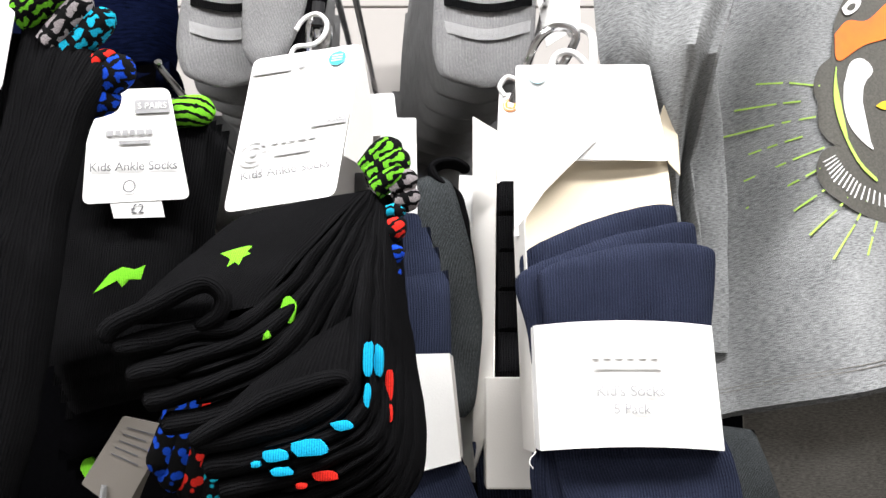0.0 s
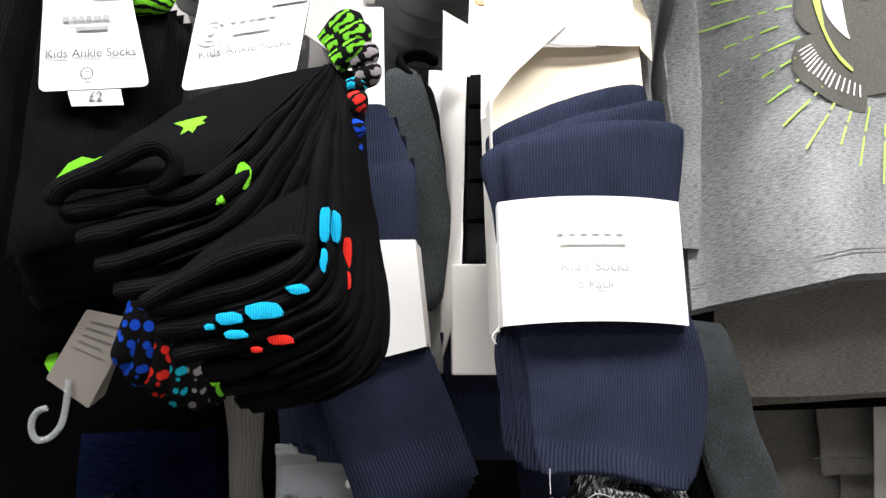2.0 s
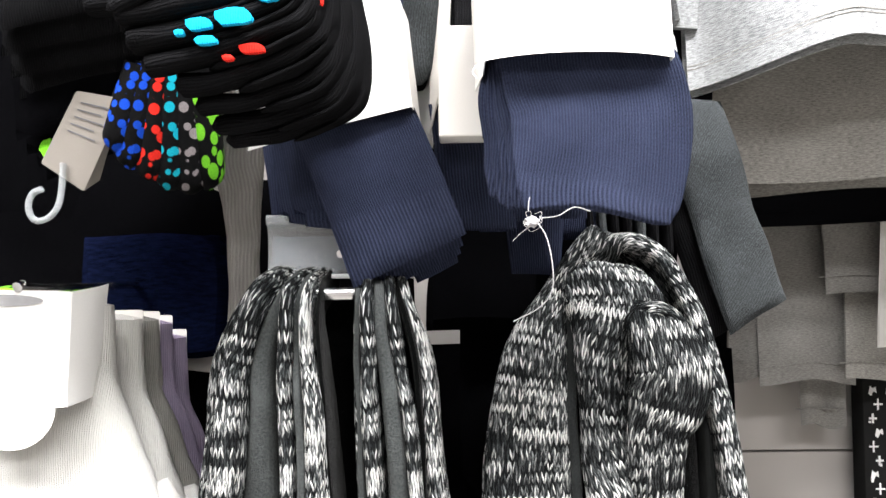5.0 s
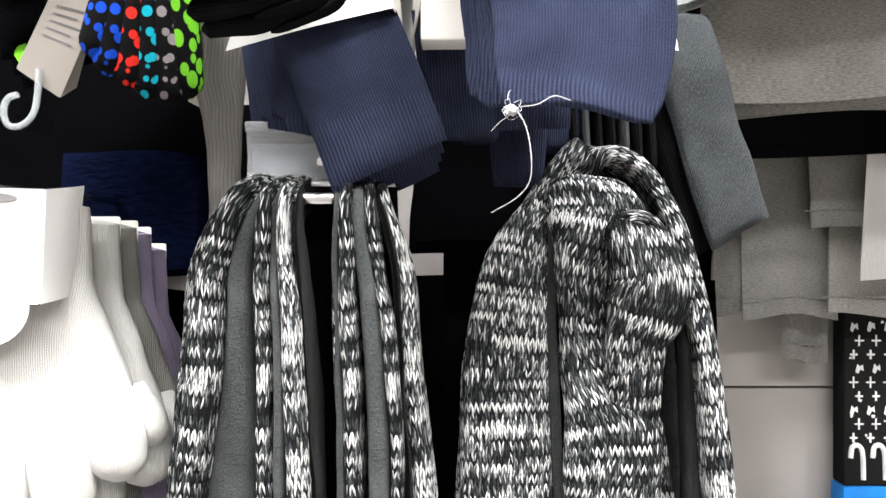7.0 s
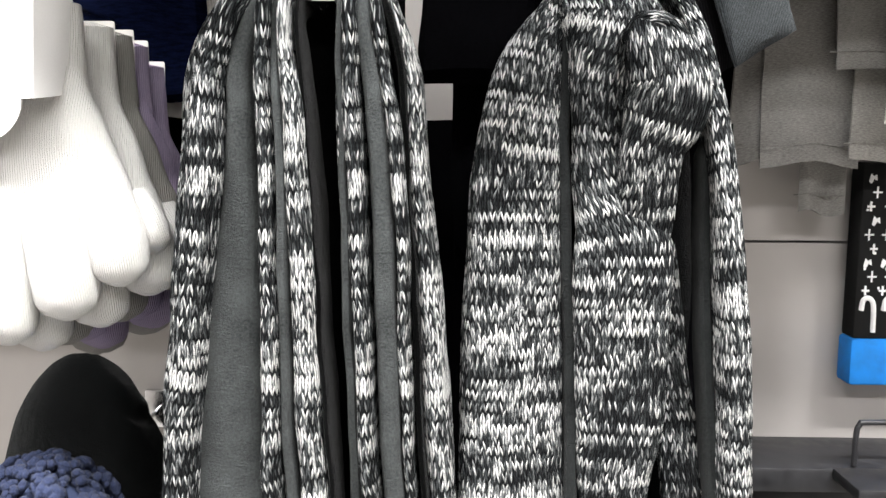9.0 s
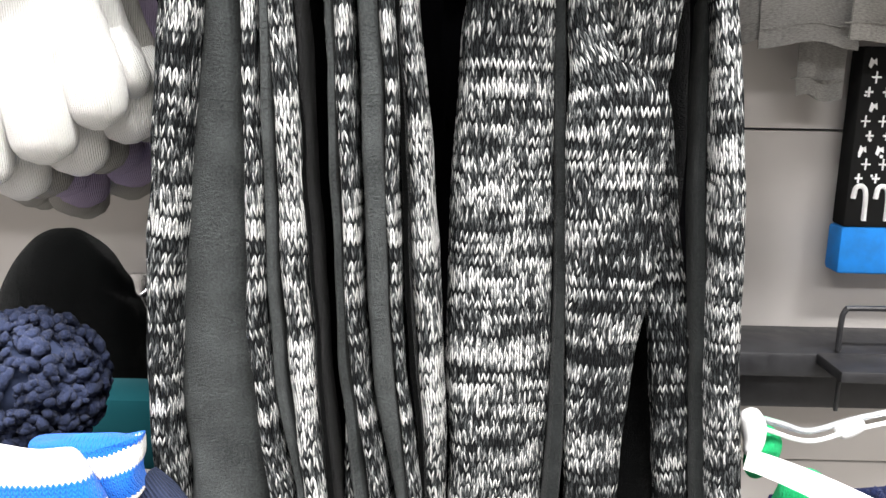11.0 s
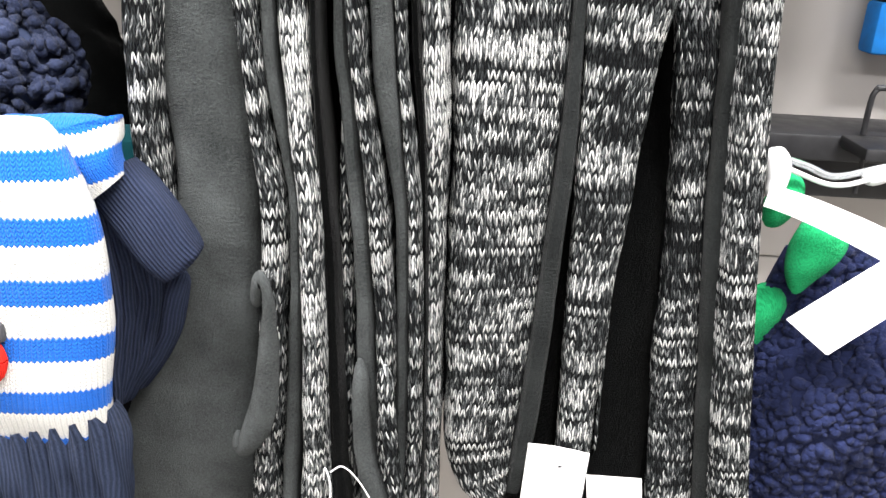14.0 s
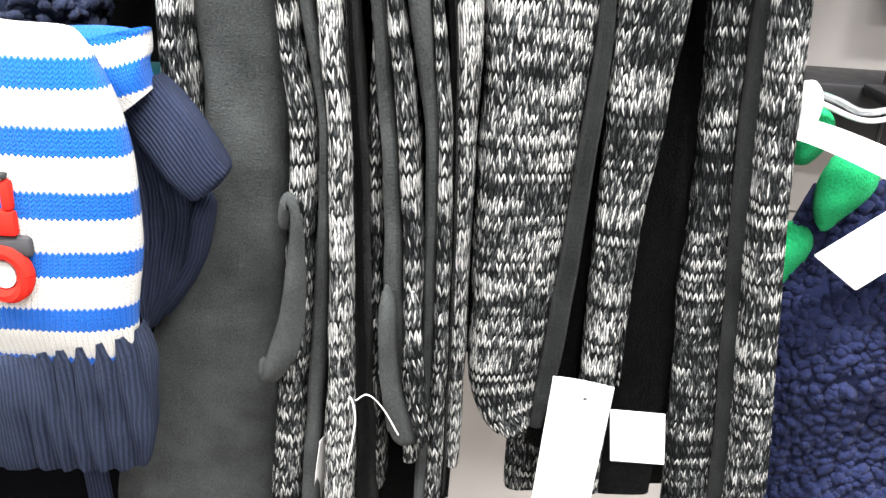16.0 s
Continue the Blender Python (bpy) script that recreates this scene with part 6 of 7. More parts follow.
part("fleece_lining", strap([(0.112, 0.604, 1.285, 0.006, 0.03), (0.1115, 0.592, 1.24, 0.008, 0.03), (0.1110, 0.582, 1.19, 0.009, 0.03), (0.1165, 0.575, 1.06, 0.009, 0.03), (0.1180, 0.568, 0.99, 0.009, 0.03), (0.1175, 0.562, 0.92, 0.011, 0.03), (0.1140, 0.560, 0.827, 0.0135, 0.03), (0.1095, 0.560, 0.735, 0.0145, 0.03), (0.104, 0.560, 0.680, 0.012, 0.02)], 12, 16, 3.4, (1, 0, 0), 0.0010, 26, (0.004, 0.006), 5), FLEECE_SHADE, scarf, "charcoal fleece lining")
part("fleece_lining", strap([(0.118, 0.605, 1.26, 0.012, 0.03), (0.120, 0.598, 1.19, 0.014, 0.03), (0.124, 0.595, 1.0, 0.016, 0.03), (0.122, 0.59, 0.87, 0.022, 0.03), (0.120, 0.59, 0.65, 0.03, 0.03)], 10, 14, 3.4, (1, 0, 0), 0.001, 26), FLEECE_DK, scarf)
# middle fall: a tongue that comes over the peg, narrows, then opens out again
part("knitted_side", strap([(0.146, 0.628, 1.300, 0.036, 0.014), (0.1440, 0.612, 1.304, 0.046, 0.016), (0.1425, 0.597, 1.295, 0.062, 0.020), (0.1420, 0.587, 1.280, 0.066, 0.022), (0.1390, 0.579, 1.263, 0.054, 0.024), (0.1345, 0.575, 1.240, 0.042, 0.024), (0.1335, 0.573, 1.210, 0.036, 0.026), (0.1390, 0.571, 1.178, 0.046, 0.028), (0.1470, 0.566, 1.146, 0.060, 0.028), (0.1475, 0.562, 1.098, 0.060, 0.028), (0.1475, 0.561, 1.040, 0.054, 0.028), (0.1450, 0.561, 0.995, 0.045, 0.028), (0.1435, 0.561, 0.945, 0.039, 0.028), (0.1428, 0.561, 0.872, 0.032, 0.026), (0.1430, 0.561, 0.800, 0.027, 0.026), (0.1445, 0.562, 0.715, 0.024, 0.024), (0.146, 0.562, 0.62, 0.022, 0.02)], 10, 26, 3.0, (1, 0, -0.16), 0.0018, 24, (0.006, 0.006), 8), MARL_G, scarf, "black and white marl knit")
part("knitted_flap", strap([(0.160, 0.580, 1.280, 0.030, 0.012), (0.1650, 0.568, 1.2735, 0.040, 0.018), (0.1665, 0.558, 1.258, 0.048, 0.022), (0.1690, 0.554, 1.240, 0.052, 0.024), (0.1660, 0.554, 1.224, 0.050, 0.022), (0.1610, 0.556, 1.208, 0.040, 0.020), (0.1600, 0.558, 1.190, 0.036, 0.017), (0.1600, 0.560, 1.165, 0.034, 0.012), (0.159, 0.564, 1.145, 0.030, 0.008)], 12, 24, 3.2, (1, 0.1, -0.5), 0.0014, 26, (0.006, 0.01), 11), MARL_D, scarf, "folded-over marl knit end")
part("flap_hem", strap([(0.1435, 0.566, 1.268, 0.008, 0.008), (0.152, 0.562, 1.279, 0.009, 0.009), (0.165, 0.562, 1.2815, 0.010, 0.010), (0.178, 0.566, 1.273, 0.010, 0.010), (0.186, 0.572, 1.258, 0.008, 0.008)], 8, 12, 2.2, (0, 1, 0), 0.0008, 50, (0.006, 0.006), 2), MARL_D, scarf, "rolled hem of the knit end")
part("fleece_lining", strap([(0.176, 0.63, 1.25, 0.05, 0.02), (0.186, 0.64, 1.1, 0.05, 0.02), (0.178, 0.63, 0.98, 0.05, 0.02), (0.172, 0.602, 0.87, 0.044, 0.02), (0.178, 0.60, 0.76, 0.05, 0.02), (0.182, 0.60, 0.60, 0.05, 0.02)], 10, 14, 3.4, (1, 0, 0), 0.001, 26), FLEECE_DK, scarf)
part("knitted_edge", strap([(0.173, 0.585, 1.02, 0.004, 0.012), (0.166, 0.582, 0.95, 0.004, 0.012), (0.161, 0.580, 0.88, 0.004, 0.012), (0.160, 0.578, 0.80, 0.004, 0.012), (0.163, 0.578, 0.70, 0.004, 0.012)], 10, 10, 2.4, (1, 0, 0), 0.0008, 60, (0.01, 0.01), 44), MARL_G, scarf, "marl knit seen edge-on")
# inner dark fall, then the outer one that comes over the loop
part("knitted_side", strap([(0.187, 0.640, 1.16, 0.018, 0.018), (0.190, 0.625, 1.08, 0.026, 0.02), (0.1930, 0.590, 1.000, 0.027, 0.02), (0.1975, 0.584, 0.94, 0.024, 0.02), (0.2035, 0.582, 0.873, 0.023, 0.022), (0.2102, 0.580, 0.785, 0.030, 0.022), (0.2200, 0.578, 0.690, 0.032, 0.022), (0.228, 0.578, 0.60, 0.034, 0.022)], 12, 18, 3.0, (1, 0, 0), 0.0015, 26, (0.01, 0.004), 14), MARL_D, scarf, "black and white marl knit")
part("fleece_lining", strap([(0.200, 0.590, 1.21, 0.007, 0.024), (0.203, 0.584, 1.10, 0.009, 0.024), (0.2105, 0.578, 1.0, 0.011, 0.024), (0.2155, 0.578, 0.94, 0.013, 0.024), (0.2205, 0.577, 0.876, 0.0140, 0.024), (0.2296, 0.576, 0.788, 0.0125, 0.024), (0.2405, 0.575, 0.694, 0.0120, 0.024), (0.250, 0.575, 0.60, 0.012, 0.024)], 12, 14, 3.4, (1, 0, 0), 0.001, 26, (0.01, 0.004), 15), FLEECE_SHADE, scarf, "charcoal fleece lining")
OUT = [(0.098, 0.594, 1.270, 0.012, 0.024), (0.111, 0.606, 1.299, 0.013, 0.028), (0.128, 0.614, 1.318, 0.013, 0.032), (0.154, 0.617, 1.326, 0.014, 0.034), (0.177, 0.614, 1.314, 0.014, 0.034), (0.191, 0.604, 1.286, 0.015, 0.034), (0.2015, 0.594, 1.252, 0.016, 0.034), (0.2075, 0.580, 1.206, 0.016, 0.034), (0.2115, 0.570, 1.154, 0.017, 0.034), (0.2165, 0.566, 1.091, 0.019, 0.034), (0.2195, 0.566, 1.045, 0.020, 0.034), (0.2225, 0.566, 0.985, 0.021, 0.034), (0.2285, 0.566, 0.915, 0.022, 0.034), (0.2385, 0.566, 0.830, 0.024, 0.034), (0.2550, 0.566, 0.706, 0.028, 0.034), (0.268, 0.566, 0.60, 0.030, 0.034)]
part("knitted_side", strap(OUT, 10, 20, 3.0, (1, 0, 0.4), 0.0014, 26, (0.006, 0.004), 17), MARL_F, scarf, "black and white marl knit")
# near-black fold puts shade into the hollow of the loop
part("shaded_inner_fold", strap([(0.122, 0.655, 1.306, 0.04, 0.02), (0.152, 0.655, 1.304, 0.07, 0.02), (0.162, 0.65, 1.26, 0.07, 0.02), (0.17, 0.65, 1.20, 0.075, 0.02), (0.17, 0.65, 1.0, 0.09, 0.02), (0.18, 0.64, 0.75, 0.14, 0.02), (0.19, 0.64, 0.58, 0.15, 0.02)], 8, 12, 3.0), FLEECE_DK, scarf)
part("knitted_lining", strap([(0.118, 0.632, 1.296, 0.02, 0.012), (0.136, 0.636, 1.312, 0.03, 0.012), (0.156, 0.638, 1.316, 0.03, 0.012), (0.174, 0.634, 1.302, 0.024, 0.012)], 8, 14, 2.6, (0, 0.4, 1), 0.001, 40), MARL_D, scarf, "dark knit inside the loop")
part("hang_tag", surface(lambda u, v: Vector((0.112 + 0.042 * u - 0.004 * v, 0.545 + 0.002 * math.sin(u * 3) + 0.006 * v, 0.730 - 0.006 * u - 0.125 * v)), 6, 8, 0.0006), CARD, scarf, "blank white hang tag")
part("hang_tag", surface(lambda u, v: Vector((0.154 + 0.040 * u + 0.006 * v, 0.548 + 0.006 * u, 0.705 - 0.005 * u - 0.042 * v)), 6, 4, 0.0006), CARD, scarf, "blank white sewn label")
part("tag_pin", rod([(0.131, 0.5295, 0.7235), (0.133, 0.5285, 0.7245)], 0.0007), DARK_WIRE, scarf)
part("knitted_tip", strap([(0.100, 0.600, 0.74, 0.03, 0.02), (0.104, 0.598, 0.68, 0.030, 0.02), (0.108, 0.598, 0.60, 0.03, 0.02)], 8, 14, 3.0, (1, 0, 0), 0.0015, 30), MARL_G, scarf)


# ---- gloves ----
def glove(parent, dx, dy, dz, mat, lab="", spread=1.0):
    """A broad knitted glove hanging fingers down, its side sloping out from the cuff to the little finger."""
    def q(rows):
        return [(x + dx, y + dy, z + dz, w, t) for x, y, z, w, t in rows]
    part("cuff", strap(q([(-0.197, 0.556, 1.292, 0.034, 0.016), (-0.197, 0.556, 1.270, 0.036, 0.018), (-0.198, 0.553, 1.244, 0.044, 0.020)]), 6, 18, 2.8, (1, 0, 0), 0.0008, 60, (0.003, 0)), mat, parent, lab)
    part("palm", strap(q([(-0.199, 0.552, 1.252, 0.042, 0.020), (-0.203, 0.547, 1.228, 0.076, 0.026), (-0.206, 0.543, 1.198, 0.104, 0.030), (-0.206, 0.541, 1.168, 0.126, 0.030), (-0.206, 0.543, 1.140, 0.126, 0.018)]), 8, 26, 2.6, (1, 0, 0), 0.0016, 26, (0, 0.010)), mat, parent)
    for rows in ([(-0.154, 0.550, 1.178, 0.022, 0.020), (-0.143, 0.551, 1.158, 0.025, 0.022), (-0.139, 0.555, 1.140, 0.024, 0.020)],
                 [(-0.166, 0.541, 1.180, 0.034, 0.024), (-0.158, 0.539, 1.152, 0.038, 0.027), (-0.156, 0.541, 1.122, 0.035, 0.024)],
                 [(-0.194, 0.538, 1.176, 0.036, 0.026), (-0.189, 0.535, 1.140, 0.040, 0.029), (-0.186, 0.537, 1.102, 0.037, 0.025)],
                 [(-0.224, 0.538, 1.172, 0.036, 0.026), (-0.224, 0.535, 1.130, 0.040, 0.029), (-0.224, 0.537, 1.086, 0.036, 0.025)],
                 [(-0.254, 0.541, 1.172, 0.034, 0.026), (-0.258, 0.539, 1.130, 0.038, 0.028), (-0.260, 0.541, 1.092, 0.034, 0.024)]):
        part("finger", strap(q(rows), 8, 16, 2.2, (1, 0, 0), 0.0009, 45, (0.004, 0.014)), mat, parent)


# the third cream pair uses the grey knit, its shade put into colour
GL = [("cream", CREAM, 0.0, 0.0, 0.0), ("cream", CREAM, 0.008, 0.026, -0.010), ("cream", GREYG, 0.010, 0.052, -0.012), ("lilac", LILAC, 0.010, 0.078, -0.016), ("lilac", LILAC, 0.012, 0.104, -0.028), ("grey", GREYG, -0.008, 0.135, -0.040), ("grey", GREYG, -0.020, 0.180, -0.050)]
for col, mat, dx, dy, dz in GL:
    g = thing("glove_pack", "%s knitted magic gloves hanging on a white card" % col, "gloves", "knitted glove packs")
    glove(g, dx, dy, dz, mat, "ribbed cuff")
    if dy == 0.0:
        tl, tr, br, bl = (-0.262, 0.530, 1.300), (-0.192, 0.526, 1.298), (-0.190, 0.514, 1.231), (-0.262, 0.514, 1.231)
        f = Face(tl, tr, br, bl)
        c = part("header_card", plate(rounded(tl, tr, br, bl, 0.002), 0.0008), CARD, g, "white card sleeve with a hanging slot")
        part("card_fold", surface(lambda u, v: Vector((-0.192 + 0.009 * math.sin(u * 1.57) + 0.002 * v - 0.004 * u * v, 0.526 + 0.030 * u - 0.012 * v, 1.298 - 0.067 * v + 0.004 * u)), 8, 4, 0.0008), CARD, g)
        part("card_foot", plate([Vector((-0.222 + 0.026 * math.cos(a), 0.5135, 1.2305 + 0.024 * math.sin(a))) for a in (math.pi * (1 + k / 16) for k in range(17))], 0.0008), CARD, g)
        part("slot", plate([f.at(0.42 + 0.34 * math.cos(a), 0.09 + 0.050 * math.sin(a), 0.0012) for a in (2 * math.pi * k / 20 for k in range(20))], 0.0002), INK_BAR, c, "grey hanging slot")
        writing("MAGIC", f.at(0.55, 0.66, 0.0018), f.right, f.up, 0.0085, INK_FAINT, c)
        writing("MITTENS", f.at(0.55, 0.80, 0.0018), f.right, f.up, 0.0085, INK_FAINT, c)
    else:
        x, y, z = -0.197 + dx, 0.556 + dy, 1.270 + dz
        part("header_card", plate(rounded((x - 0.05, y + 0.012, z + 0.024), (x + 0.014, y + 0.012, z + 0.024), (x + 0.014, y + 0.012, z - 0.026), (x - 0.05, y + 0.012, z - 0.026), 0.002), 0.0008), CARD_SHADE, g)
p = peg(-0.225, 1.300, 0.53, "chrome peg that carries knitted gloves")
lime = thing("sock_pack", "lime and black striped socks above the gloves", "sock pack")
for k, (x, y, z) in enumerate(((-0.275, 0.60, 1.290), (-0.236, 0.62, 1.288))):
    part("toe", strap([(x - 0.02, y, z - 0.012, 0.02, 0.014), (x, y - 0.002, z, 0.022, 0.016), (x + 0.02, y, z + 0.004, 0.016, 0.013)], 7, 14, 2.2, (0, 0, 1), 0.001, 50, (0.005, 0.008)), TOE["lime"], lime, "black sock toe striped in lime")

# ---- cloths and dark stock at the back ----
cl = thing("hanging_cloth", "pale grey cloth hanging beside the dark stock", "cloth")
part("cloth", strap([(-0.135, 0.70, 1.46, 0.05, 0.02), (-0.136, 0.698, 1.40, 0.04, 0.02), (-0.132, 0.696, 1.34, 0.028, 0.02), (-0.131, 0.696, 1.26, 0.028, 0.02)], 8, 16, 2.4, (1, 0, 0), 0.003, 30), sock_knit("pale_grey_cloth", (0.28, 0.265, 0.25), 0.003, lo=0.8, hi=1.15), cl)
part("card_back", plate([(-0.175, 0.71, 1.44), (-0.13, 0.705, 1.44), (-0.125, 0.705, 1.36), (-0.165, 0.71, 1.38)], 0.001), CARD_SHADE, cl)
# near-black sheets, some added to cover pale gaps; the widest shades the panel below
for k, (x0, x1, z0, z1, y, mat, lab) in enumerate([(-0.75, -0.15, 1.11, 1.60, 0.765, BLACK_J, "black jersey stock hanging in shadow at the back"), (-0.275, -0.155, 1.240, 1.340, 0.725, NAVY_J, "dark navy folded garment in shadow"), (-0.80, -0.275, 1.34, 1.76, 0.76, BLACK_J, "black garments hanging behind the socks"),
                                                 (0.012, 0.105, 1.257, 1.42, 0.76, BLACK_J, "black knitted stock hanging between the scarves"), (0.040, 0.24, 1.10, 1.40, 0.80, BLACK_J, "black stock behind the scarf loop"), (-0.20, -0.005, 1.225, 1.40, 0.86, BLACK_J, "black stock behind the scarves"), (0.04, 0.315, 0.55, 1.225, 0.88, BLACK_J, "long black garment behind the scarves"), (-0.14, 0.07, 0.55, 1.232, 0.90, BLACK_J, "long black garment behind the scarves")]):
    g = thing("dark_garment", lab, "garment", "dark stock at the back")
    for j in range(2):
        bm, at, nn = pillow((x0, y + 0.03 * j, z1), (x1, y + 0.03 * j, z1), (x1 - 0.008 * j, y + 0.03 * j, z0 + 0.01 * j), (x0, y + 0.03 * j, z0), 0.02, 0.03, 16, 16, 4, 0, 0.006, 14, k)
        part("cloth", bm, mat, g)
g = thing("sock_pack", "navy ribbed sock cuffs hanging under the navy pack", "sock pack", "navy sock packs")
for tl, tr, br, bl in (((0.040, 0.592, 1.42), (0.126, 0.592, 1.42), (0.125, 0.590, 1.341), (0.046, 0.590, 1.339)), ((0.068, 0.622, 1.40), (0.118, 0.622, 1.40), (0.110, 0.620, 1.303), (0.076, 0.620, 1.305)), ((0.110, 0.632, 1.40), (0.150, 0.632, 1.40), (0.138, 0.630, 1.330), (0.110, 0.630, 1.328))):
    bm, at, nn = pillow(tl, tr, br, bl, 0.012, 0.012, 14, 14, 3.4, 0, 0.0012, 34)
    part("ribbed_cuff", bm, NAVY_RIB, g)
g = thing("sock_pack", "black and charcoal ribbed sock legs hanging side by side", "sock pack", "charcoal sock packs")
for k in range(7):
    x = 0.131 + 0.0085 * k
    part("sock", strap([(x - 0.002, 0.640 - 0.003 * k, 1.40, 0.007, 0.03), (x, 0.637 - 0.003 * k, 1.36, 0.008, 0.03), (x + 0.002, 0.635 - 0.003 * k, 1.322 - 0.002 * k, 0.007, 0.028)], 6, 12, 2.4, (1, 0, 0), 0.0008, 50, (0, 0.006), k), CHARCOAL if k % 3 == 1 else BLACK, g, "ribbed sock leg")
tp = thing("price_tag", "small pale card tag lying among dark stock", "tag")
part("card", plate(rounded((-0.205, 0.738, 1.243), (-0.152, 0.738, 1.240), (-0.158, 0.734, 1.224), (-0.198, 0.734, 1.229), 0.003), 0.0008), CARD_SHADE, tp)

# ---- hats, mitten and pompom ----
hat = thing("beanie_hat", "black fleece beanie hanging against the back panel", "hat")
part("crown", strap([(-0.281, 0.835, 0.986, 0.040, 0.030), (-0.288, 0.832, 0.978, 0.085, 0.045), (-0.299, 0.830, 0.962, 0.118, 0.055), (-0.308, 0.828, 0.938, 0.142, 0.060), (-0.314, 0.828, 0.905, 0.154, 0.062), (-0.318, 0.828, 0.86, 0.162, 0.062), (-0.320, 0.828, 0.80, 0.166, 0.062)], 8, 24, 2.5, (1, 0, 0), 0.004, 18, (0.006, 0)), FLEECE_DK, hat, "black fleece crown")
part("turn_up", strap([(-0.320, 0.822, 0.83, 0.172, 0.064), (-0.320, 0.822, 0.80, 0.174, 0.066), (-0.320, 0.824, 0.775, 0.172, 0.064)], 6, 24, 2.6, (1, 0, 0), 0.003, 20), FLEECE_DK, hat)
tl = thing("folded_cloth", "dark teal folded cloth behind the pompom hat", "cloth")
part("cloth", bevelled((-0.42, 0.74, 0.80), (-0.19, 0.80, 0.872), 0.012), TEALC, tl)
# near-black sheet keeps the space under the mitten dark
low = thing("dark_garment", "black cloth below the striped mitten", "garment", "dark stock at the back")
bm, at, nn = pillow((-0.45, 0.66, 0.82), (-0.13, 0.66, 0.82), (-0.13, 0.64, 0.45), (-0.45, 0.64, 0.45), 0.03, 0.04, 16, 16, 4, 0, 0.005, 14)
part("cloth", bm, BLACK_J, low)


def clumps(n, place, r, seed, squash=0.6, sub=1):
    """Many small curly tufts as one mesh."""
    rnd = random.Random(seed)
    base = bmesh.new()
    bmesh.ops.create_icosphere(base, subdivisions=sub, radius=1.0)
    bv = [v.co.copy() for v in base.verts]
    bf = [[v.index for v in f.verts] for f in base.faces]
    base.free()
    verts, faces = [], []
    for k in range(n):
        c, nn = place(rnd)
        q = nn.to_track_quat("Z", "Y").to_matrix() @ Matrix.Rotation(rnd.random() * 6.28, 3, "Z")
        s = r * (0.6 + 0.8 * rnd.random())
        st = 1.0 + 0.9 * rnd.random()
        o = len(verts)
        for v in bv:
            d = Vector((v.x * s * st, v.y * s, v.z * s * squash)) * (1 + 0.35 * noise.noise(v * 1.7 + Vector((k, 0, 0))))
            verts.append(c + q @ d)
        faces += [[o + i for i in f] for f in bf]
    bm = bmesh.new()
    me = bpy.data.meshes.new("tmp")
    me.from_pydata(verts, [], faces)
    bm.from_mesh(me)
    bpy.data.meshes.remove(me)
    uvl = bm.loops.layers.uv.new("uv")
    for f in bm.faces:
        for lp in f.loops:
            lp[uvl].uv = (lp.vert.co.x + lp.vert.co.y, lp.vert.co.z)
    return bm


def on_ball(c, rx, ry, rz):
    def place(rnd):
        while True:
            v = Vector((rnd.uniform(-1, 1), rnd.uniform(-1, 0.5), rnd.uniform(-1, 1)))
            if 0.1 < v.length < 1:
                break
        v.normalize()
        k = rnd.uniform(0.86, 1.02)
        return Vector(c) + Vector((v.x * rx, v.y * ry, v.z * rz)) * k, v
    return place


hat = thing("pompom_hat", "navy chunky yarn pompom of a knitted hat", "hat")
ball = bmesh.new()
bmesh.ops.create_icosphere(ball, subdivisions=3, radius=1.0)
for v in ball.verts:
    v.co = Vector((-0.232, 0.585, 0.950)) + Vector((v.co.x * 0.043, v.co.y * 0.035, v.co.z * 0.040))
ball.loops.layers.uv.new("uv")
part("core", ball, NAVY_M, hat)
tagged(part("pompom", clumps(1000, on_ball((-0.232, 0.583, 0.950), 0.051, 0.043, 0.048), 0.0034, 3, 0.9), POM, hat, "curly navy yarn", True, 0), kind="stuff")

mit = thing("mitten", "blue and white striped mitten with navy ribbed cuff and red patch", "mitten")
def striped_by_height(bm, z0, lean=0.0, x0=0.0):
    """Knit rows lie level, rising past x0 by lean."""
    uv = bm.loops.layers.uv.active
    for f in bm.faces:
        for lp in f.loops:
            co = lp.vert.co
            lp[uv].uv.y = co.z - z0 - lean * max(0.0, co.x - x0)
    return bm


MROWS = [(-0.222, 0.484, 0.952, 0.086, 0.018), (-0.221, 0.479, 0.942, 0.122, 0.028), (-0.2165, 0.475, 0.920, 0.147, 0.034), (-0.211, 0.472, 0.887, 0.162, 0.036), (-0.210, 0.471, 0.846, 0.164, 0.036), (-0.2125, 0.472, 0.80, 0.158, 0.034), (-0.214, 0.477, 0.768, 0.156, 0.030)]
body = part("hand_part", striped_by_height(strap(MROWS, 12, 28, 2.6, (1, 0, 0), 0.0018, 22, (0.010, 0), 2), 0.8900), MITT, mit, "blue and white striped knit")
def ribbed_cuff():
    bm = strap([(-0.212, 0.478, 0.772, 0.158, 0.032), (-0.211, 0.479, 0.762, 0.164, 0.040), (-0.213, 0.482, 0.724, 0.160, 0.040), (-0.215, 0.486, 0.694, 0.152, 0.036), (-0.215, 0.487, 0.688, 0.144, 0.030)], 8, 150, 3.0, (1, 0, 0), 0.0012, 40)
    for v in bm.verts:
        v.co.y -= 0.0024 * math.sin(v.co.x * 2 * math.pi / 0.0105 + 6 * noise.noise(v.co * 12))
    return bm


part("cuff", ribbed_cuff(), NAVY_R, mit, "navy ribbed cuff")
part("cord", strap([(-0.185, 0.50, 0.70, 0.016, 0.008), (-0.182, 0.502, 0.64, 0.016, 0.008), (-0.180, 0.504, 0.58, 0.016, 0.008)], 6, 12, 2.4), NAVY_M, mit)
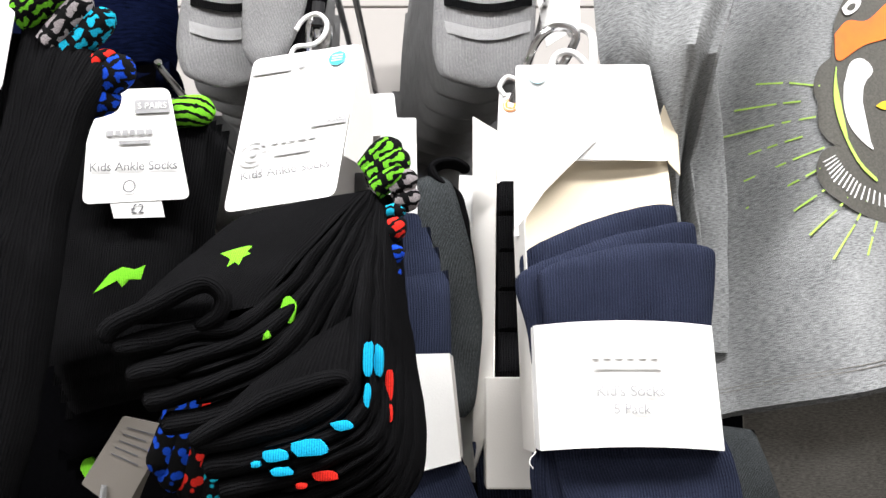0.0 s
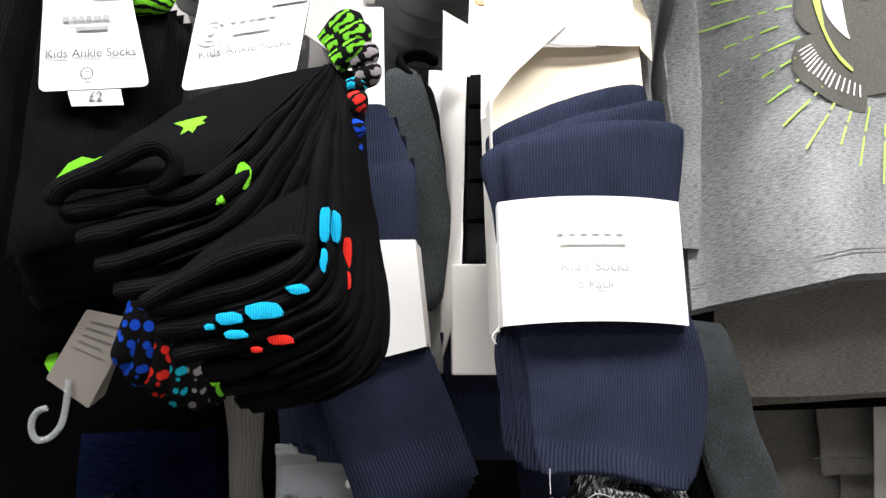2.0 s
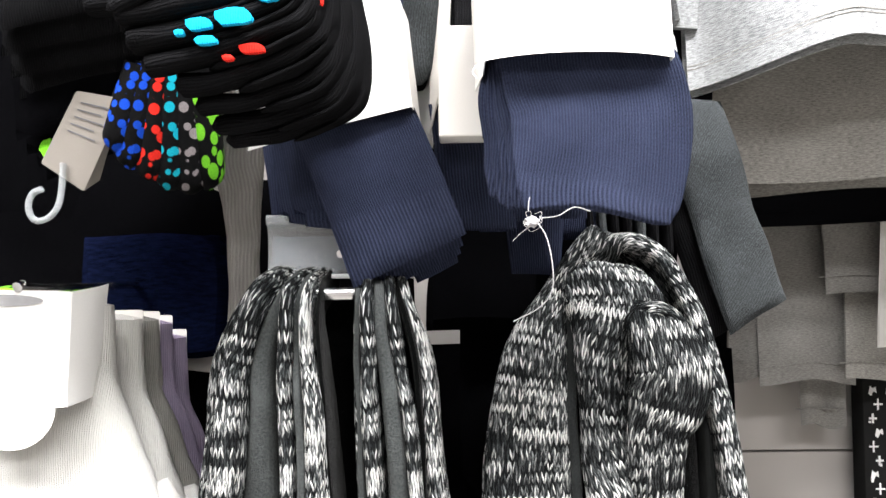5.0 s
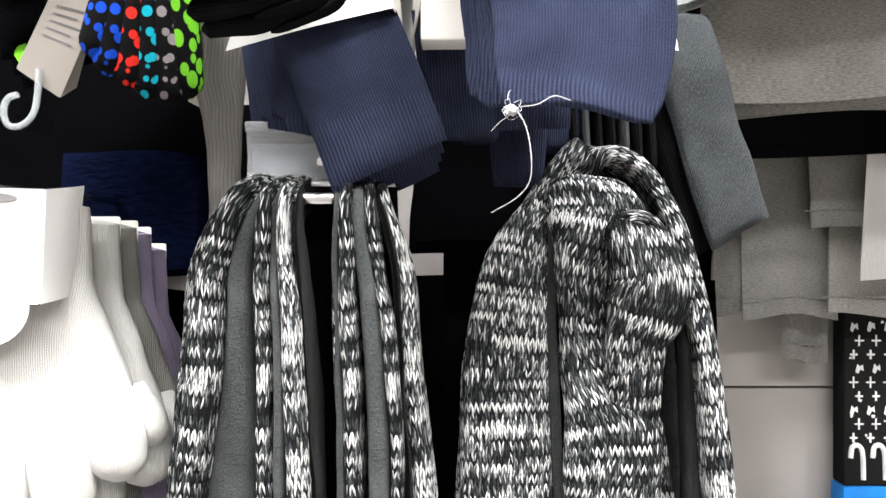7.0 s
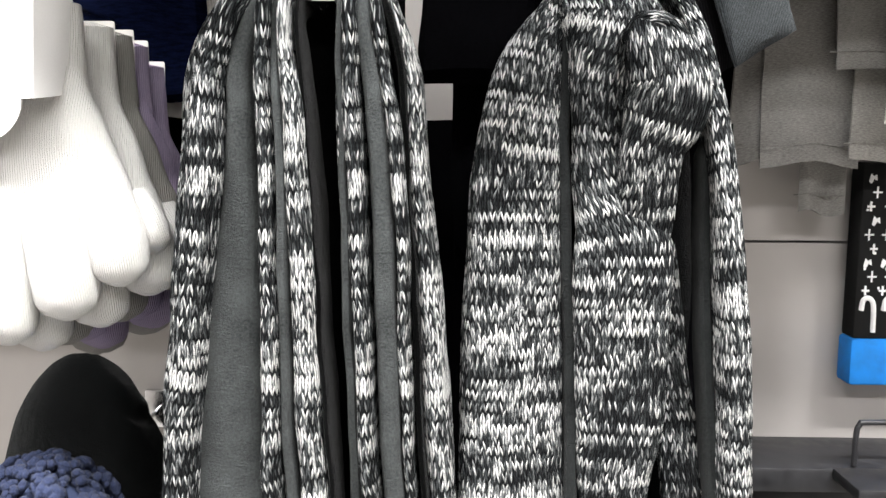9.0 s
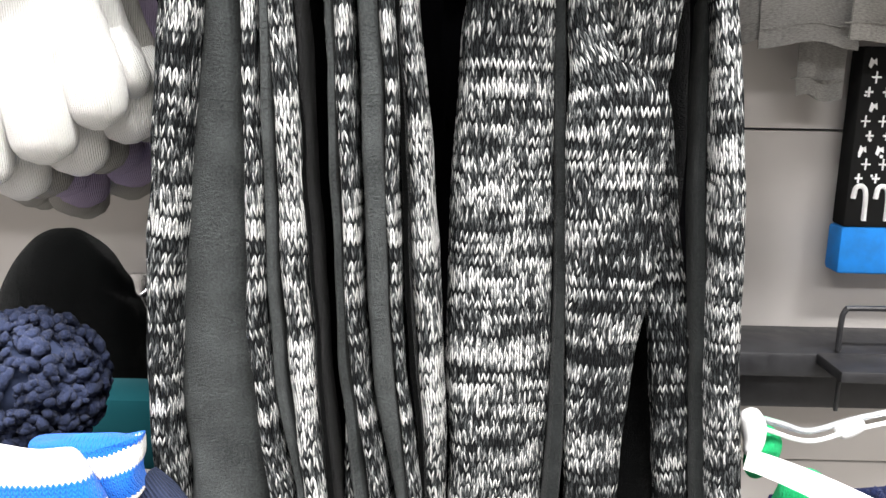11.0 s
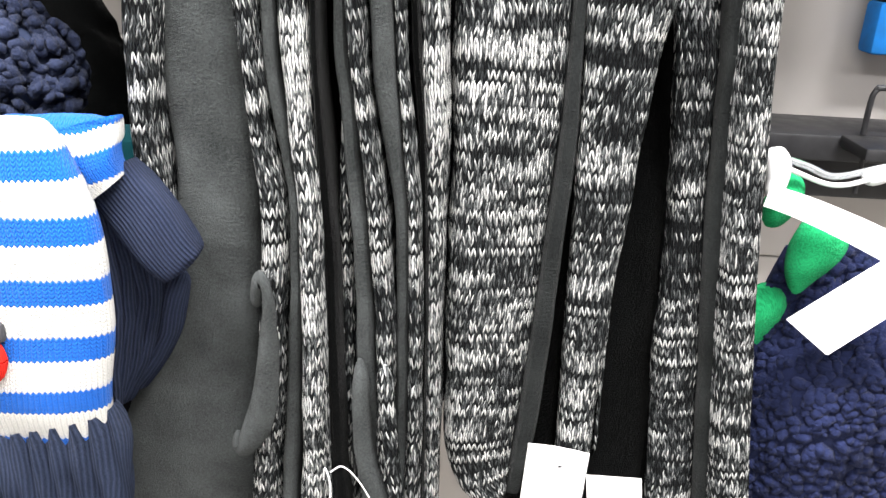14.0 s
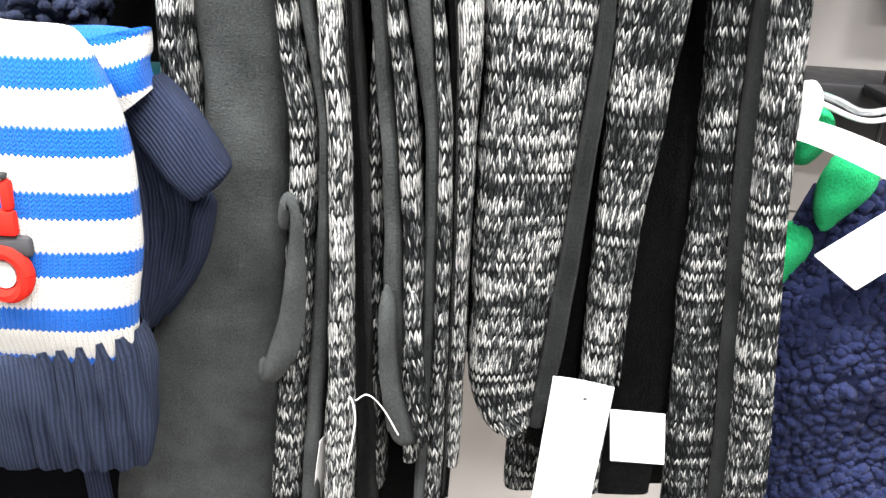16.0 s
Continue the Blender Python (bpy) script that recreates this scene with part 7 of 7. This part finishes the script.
part("red_patch", rod([(-0.1935 + 0.0110 * math.cos(a), 0.4515, 0.8265 + 0.0125 * math.sin(a)) for a in (2 * math.pi * k / 14 for k in range(15))], 0.0044, 2), RED, mit, "red knitted wheel shape")
part("patch_hub", plate([(-0.1935 + 0.0065 * math.cos(a), 0.4515, 0.8265 + 0.0075 * math.sin(a)) for a in (2 * math.pi * k / 16 for k in range(16))], 0.004), yarn("pale_yarn", (0.6, 0.6, 0.58)), mit)
part("red_patch", bevelled((-0.216, 0.4495, 0.848), (-0.184, 0.456, 0.862), 0.002), RED, mit, "red knitted block")
part("red_patch", bevelled((-0.190, 0.4495, 0.862), (-0.1845, 0.456, 0.878), 0.002), RED, mit)
part("dark_patch", bevelled((-0.222, 0.4505, 0.836), (-0.178, 0.457, 0.848), 0.003), plain("charcoal_yarn", (0.05, 0.05, 0.055), 0.9), mit)
part("dark_patch", bevelled((-0.222, 0.449, 0.879), (-0.186, 0.454, 0.882), 0.001), plain("dark_yarn", (0.03, 0.03, 0.03), 0.9), mit)
mit2 = thing("mitten", "navy mitten with blue and white striped thumb end", "mitten")
part("striped_end", striped_by_height(strap([(-0.162, 0.507, 0.947, 0.062, 0.018), (-0.161, 0.506, 0.938, 0.066, 0.026), (-0.153, 0.502, 0.921, 0.056, 0.028), (-0.142, 0.503, 0.906, 0.038, 0.026)], 10, 28, 3.4, (1, 0, -0.28), 0.001, 40, (0.004, 0.0)), 0.9115, 0.35, -0.148), MITT_T, mit2, "blue and white striped knit")
part("thumb", strap([(-0.138, 0.512, 0.914, 0.030, 0.020), (-0.127, 0.510, 0.900, 0.036, 0.024), (-0.115, 0.506, 0.886, 0.037, 0.024), (-0.103, 0.503, 0.871, 0.034, 0.022), (-0.096, 0.503, 0.863, 0.028, 0.018)], 10, 22, 4.0, (0.80, 0, 0.60), 0.0012, 40, (0, 0.004)), NAVY_M, mit2)
for k in range(4):
    x = -0.1500 + 0.0068 * k
    part("hand_fold", strap([(x, 0.514 + 0.003 * k, 0.905 - 0.008 * k, 0.010, 0.022), (x + 0.007, 0.514 + 0.003 * k, 0.872 - 0.004 * k, 0.011, 0.024), (x + 0.008, 0.516 + 0.003 * k, 0.835, 0.011, 0.024), (x + 0.003 - 0.002 * k, 0.519 + 0.003 * k, 0.795, 0.010, 0.022), (x - 0.003 - 0.006 * k, 0.522 + 0.003 * k, 0.757, 0.009, 0.018)], 9, 14, 2.2, (1, 0, 0), 0.0016, 40, (0.006, 0.006), k), NAVY_M, mit2)
part("hand_fold", strap([(-0.106, 0.528, 0.850, 0.012, 0.020), (-0.113, 0.528, 0.830, 0.015, 0.022), (-0.119, 0.530, 0.808, 0.016, 0.022), (-0.132, 0.532, 0.784, 0.016, 0.022), (-0.146, 0.534, 0.764, 0.012, 0.018)], 10, 16, 2.2, (1, 0, 0), 0.002, 30, (0.008, 0.01)), NAVY_M, mit2)

# ---- sherpa coat, green plush and tags at the other side ----
coat = thing("sherpa_coat", "navy curly sherpa fleece with a white hang tag", "coat")


def coat_at(u, v):
    z = 0.845 - 0.32 * v
    x = 0.262 + 0.20 * u + 0.05 * (1 - u) * max(0.0, 0.35 - v) * 2
    return Vector((x, 0.640 - 0.045 * math.sin(u * 2.6 + 0.2) * min(1, v * 3 + 0.3) + 0.008 * math.sin(v * 9 + u * 4), z + 0.03 * u))


part("body", surface(coat_at, 24, 24, 0.012, 0.2, 0.32), SHERPA, coat)


def on_coat(rnd):
    u, v = rnd.random(), rnd.random()
    return coat_at(u, v) + Vector((0, -0.007, 0)), Vector((rnd.uniform(-0.4, 0.4), -1, rnd.uniform(-0.2, 0.6)))


tagged(part("sherpa_surface", clumps(2600, on_coat, 0.0040, 8, 0.8), SHERPA, coat, "curly navy pile", True, 0), kind="stuff")
tagt = part("hang_tag", plate(rounded((0.345, 0.568, 0.881), (0.366, 0.545, 0.872), (0.305, 0.563, 0.799), (0.285, 0.590, 0.811), 0.0015), 0.0007), CARD, coat, "blank white hang tag")
part("tag_strap", surface(lambda u, v: Vector((0.262 + 0.085 * u - 0.004 * v, 0.603 - 0.030 * u - 0.003 * v, 0.902 - 0.024 * u ** 1.35 - (0.014 + 0.006 * u) * v)), 12, 4, 0.0007), CARD, coat, "white paper strap")
hg = thing("coat_hanger", "clear plastic hanger arm with white ends", "hanger")
part("arm", rod([(0.272, 0.632, 0.915), (0.296, 0.634, 0.908), (0.320, 0.640, 0.900), (0.358, 0.650, 0.906), (0.42, 0.660, 0.916)], 0.0024, 6), CLEAR, hg, "clear plastic arm")
part("arm_rib", rod([(0.279, 0.625, 0.908), (0.316, 0.630, 0.8965), (0.354, 0.640, 0.902), (0.42, 0.652, 0.912)], 0.0018, 6), WHITE_PL, hg)
part("end_clip", strap([(0.267, 0.630, 0.920, 0.014, 0.016), (0.272, 0.628, 0.911, 0.018, 0.018), (0.273, 0.624, 0.899, 0.015, 0.016), (0.269, 0.620, 0.888, 0.010, 0.012)], 6, 14, 2.6, (1, 0, 0.2), 0.0006, 60, (0.004, 0.004)), WHITE_PL, hg, "white end clip")
part("end_clip", strap([(0.340, 0.640, 0.898, 0.008, 0.012), (0.350, 0.642, 0.902, 0.012, 0.014), (0.362, 0.646, 0.905, 0.010, 0.012)], 6, 12, 2.4, (0, 0, 1), 0.0005, 60, (0.004, 0.004)), WHITE_PL, hg)
pl = thing("plush_spikes", "bright green plush spikes on the navy coat hood", "plush trim")
for rows in ([(0.312, 0.622, 0.876, 0.022, 0.018), (0.308, 0.612, 0.868, 0.034, 0.024), (0.302, 0.610, 0.852, 0.034, 0.026), (0.298, 0.612, 0.836, 0.022, 0.020), (0.297, 0.614, 0.821, 0.006, 0.010)],
             [(0.276, 0.638, 0.806, 0.024, 0.016), (0.284, 0.630, 0.804, 0.032, 0.022), (0.283, 0.630, 0.788, 0.026, 0.020), (0.284, 0.634, 0.768, 0.016, 0.016), (0.287, 0.638, 0.752, 0.006, 0.010)],
             [(0.286, 0.652, 0.898, 0.012, 0.014), (0.292, 0.648, 0.888, 0.022, 0.018), (0.288, 0.648, 0.872, 0.024, 0.018), (0.283, 0.650, 0.858, 0.012, 0.014)],
             [(0.283, 0.650, 0.748, 0.012, 0.014), (0.286, 0.646, 0.738, 0.016, 0.016), (0.288, 0.648, 0.722, 0.008, 0.012)]):
    part("spike", strap(rows, 8, 16, 2.2, (1, 0, 0.4), 0.0015, 40, (0.006, 0.006)), PLUSH, pl)
peg(-0.30, 0.90, 0.86, "chrome peg that carries the black beanie")
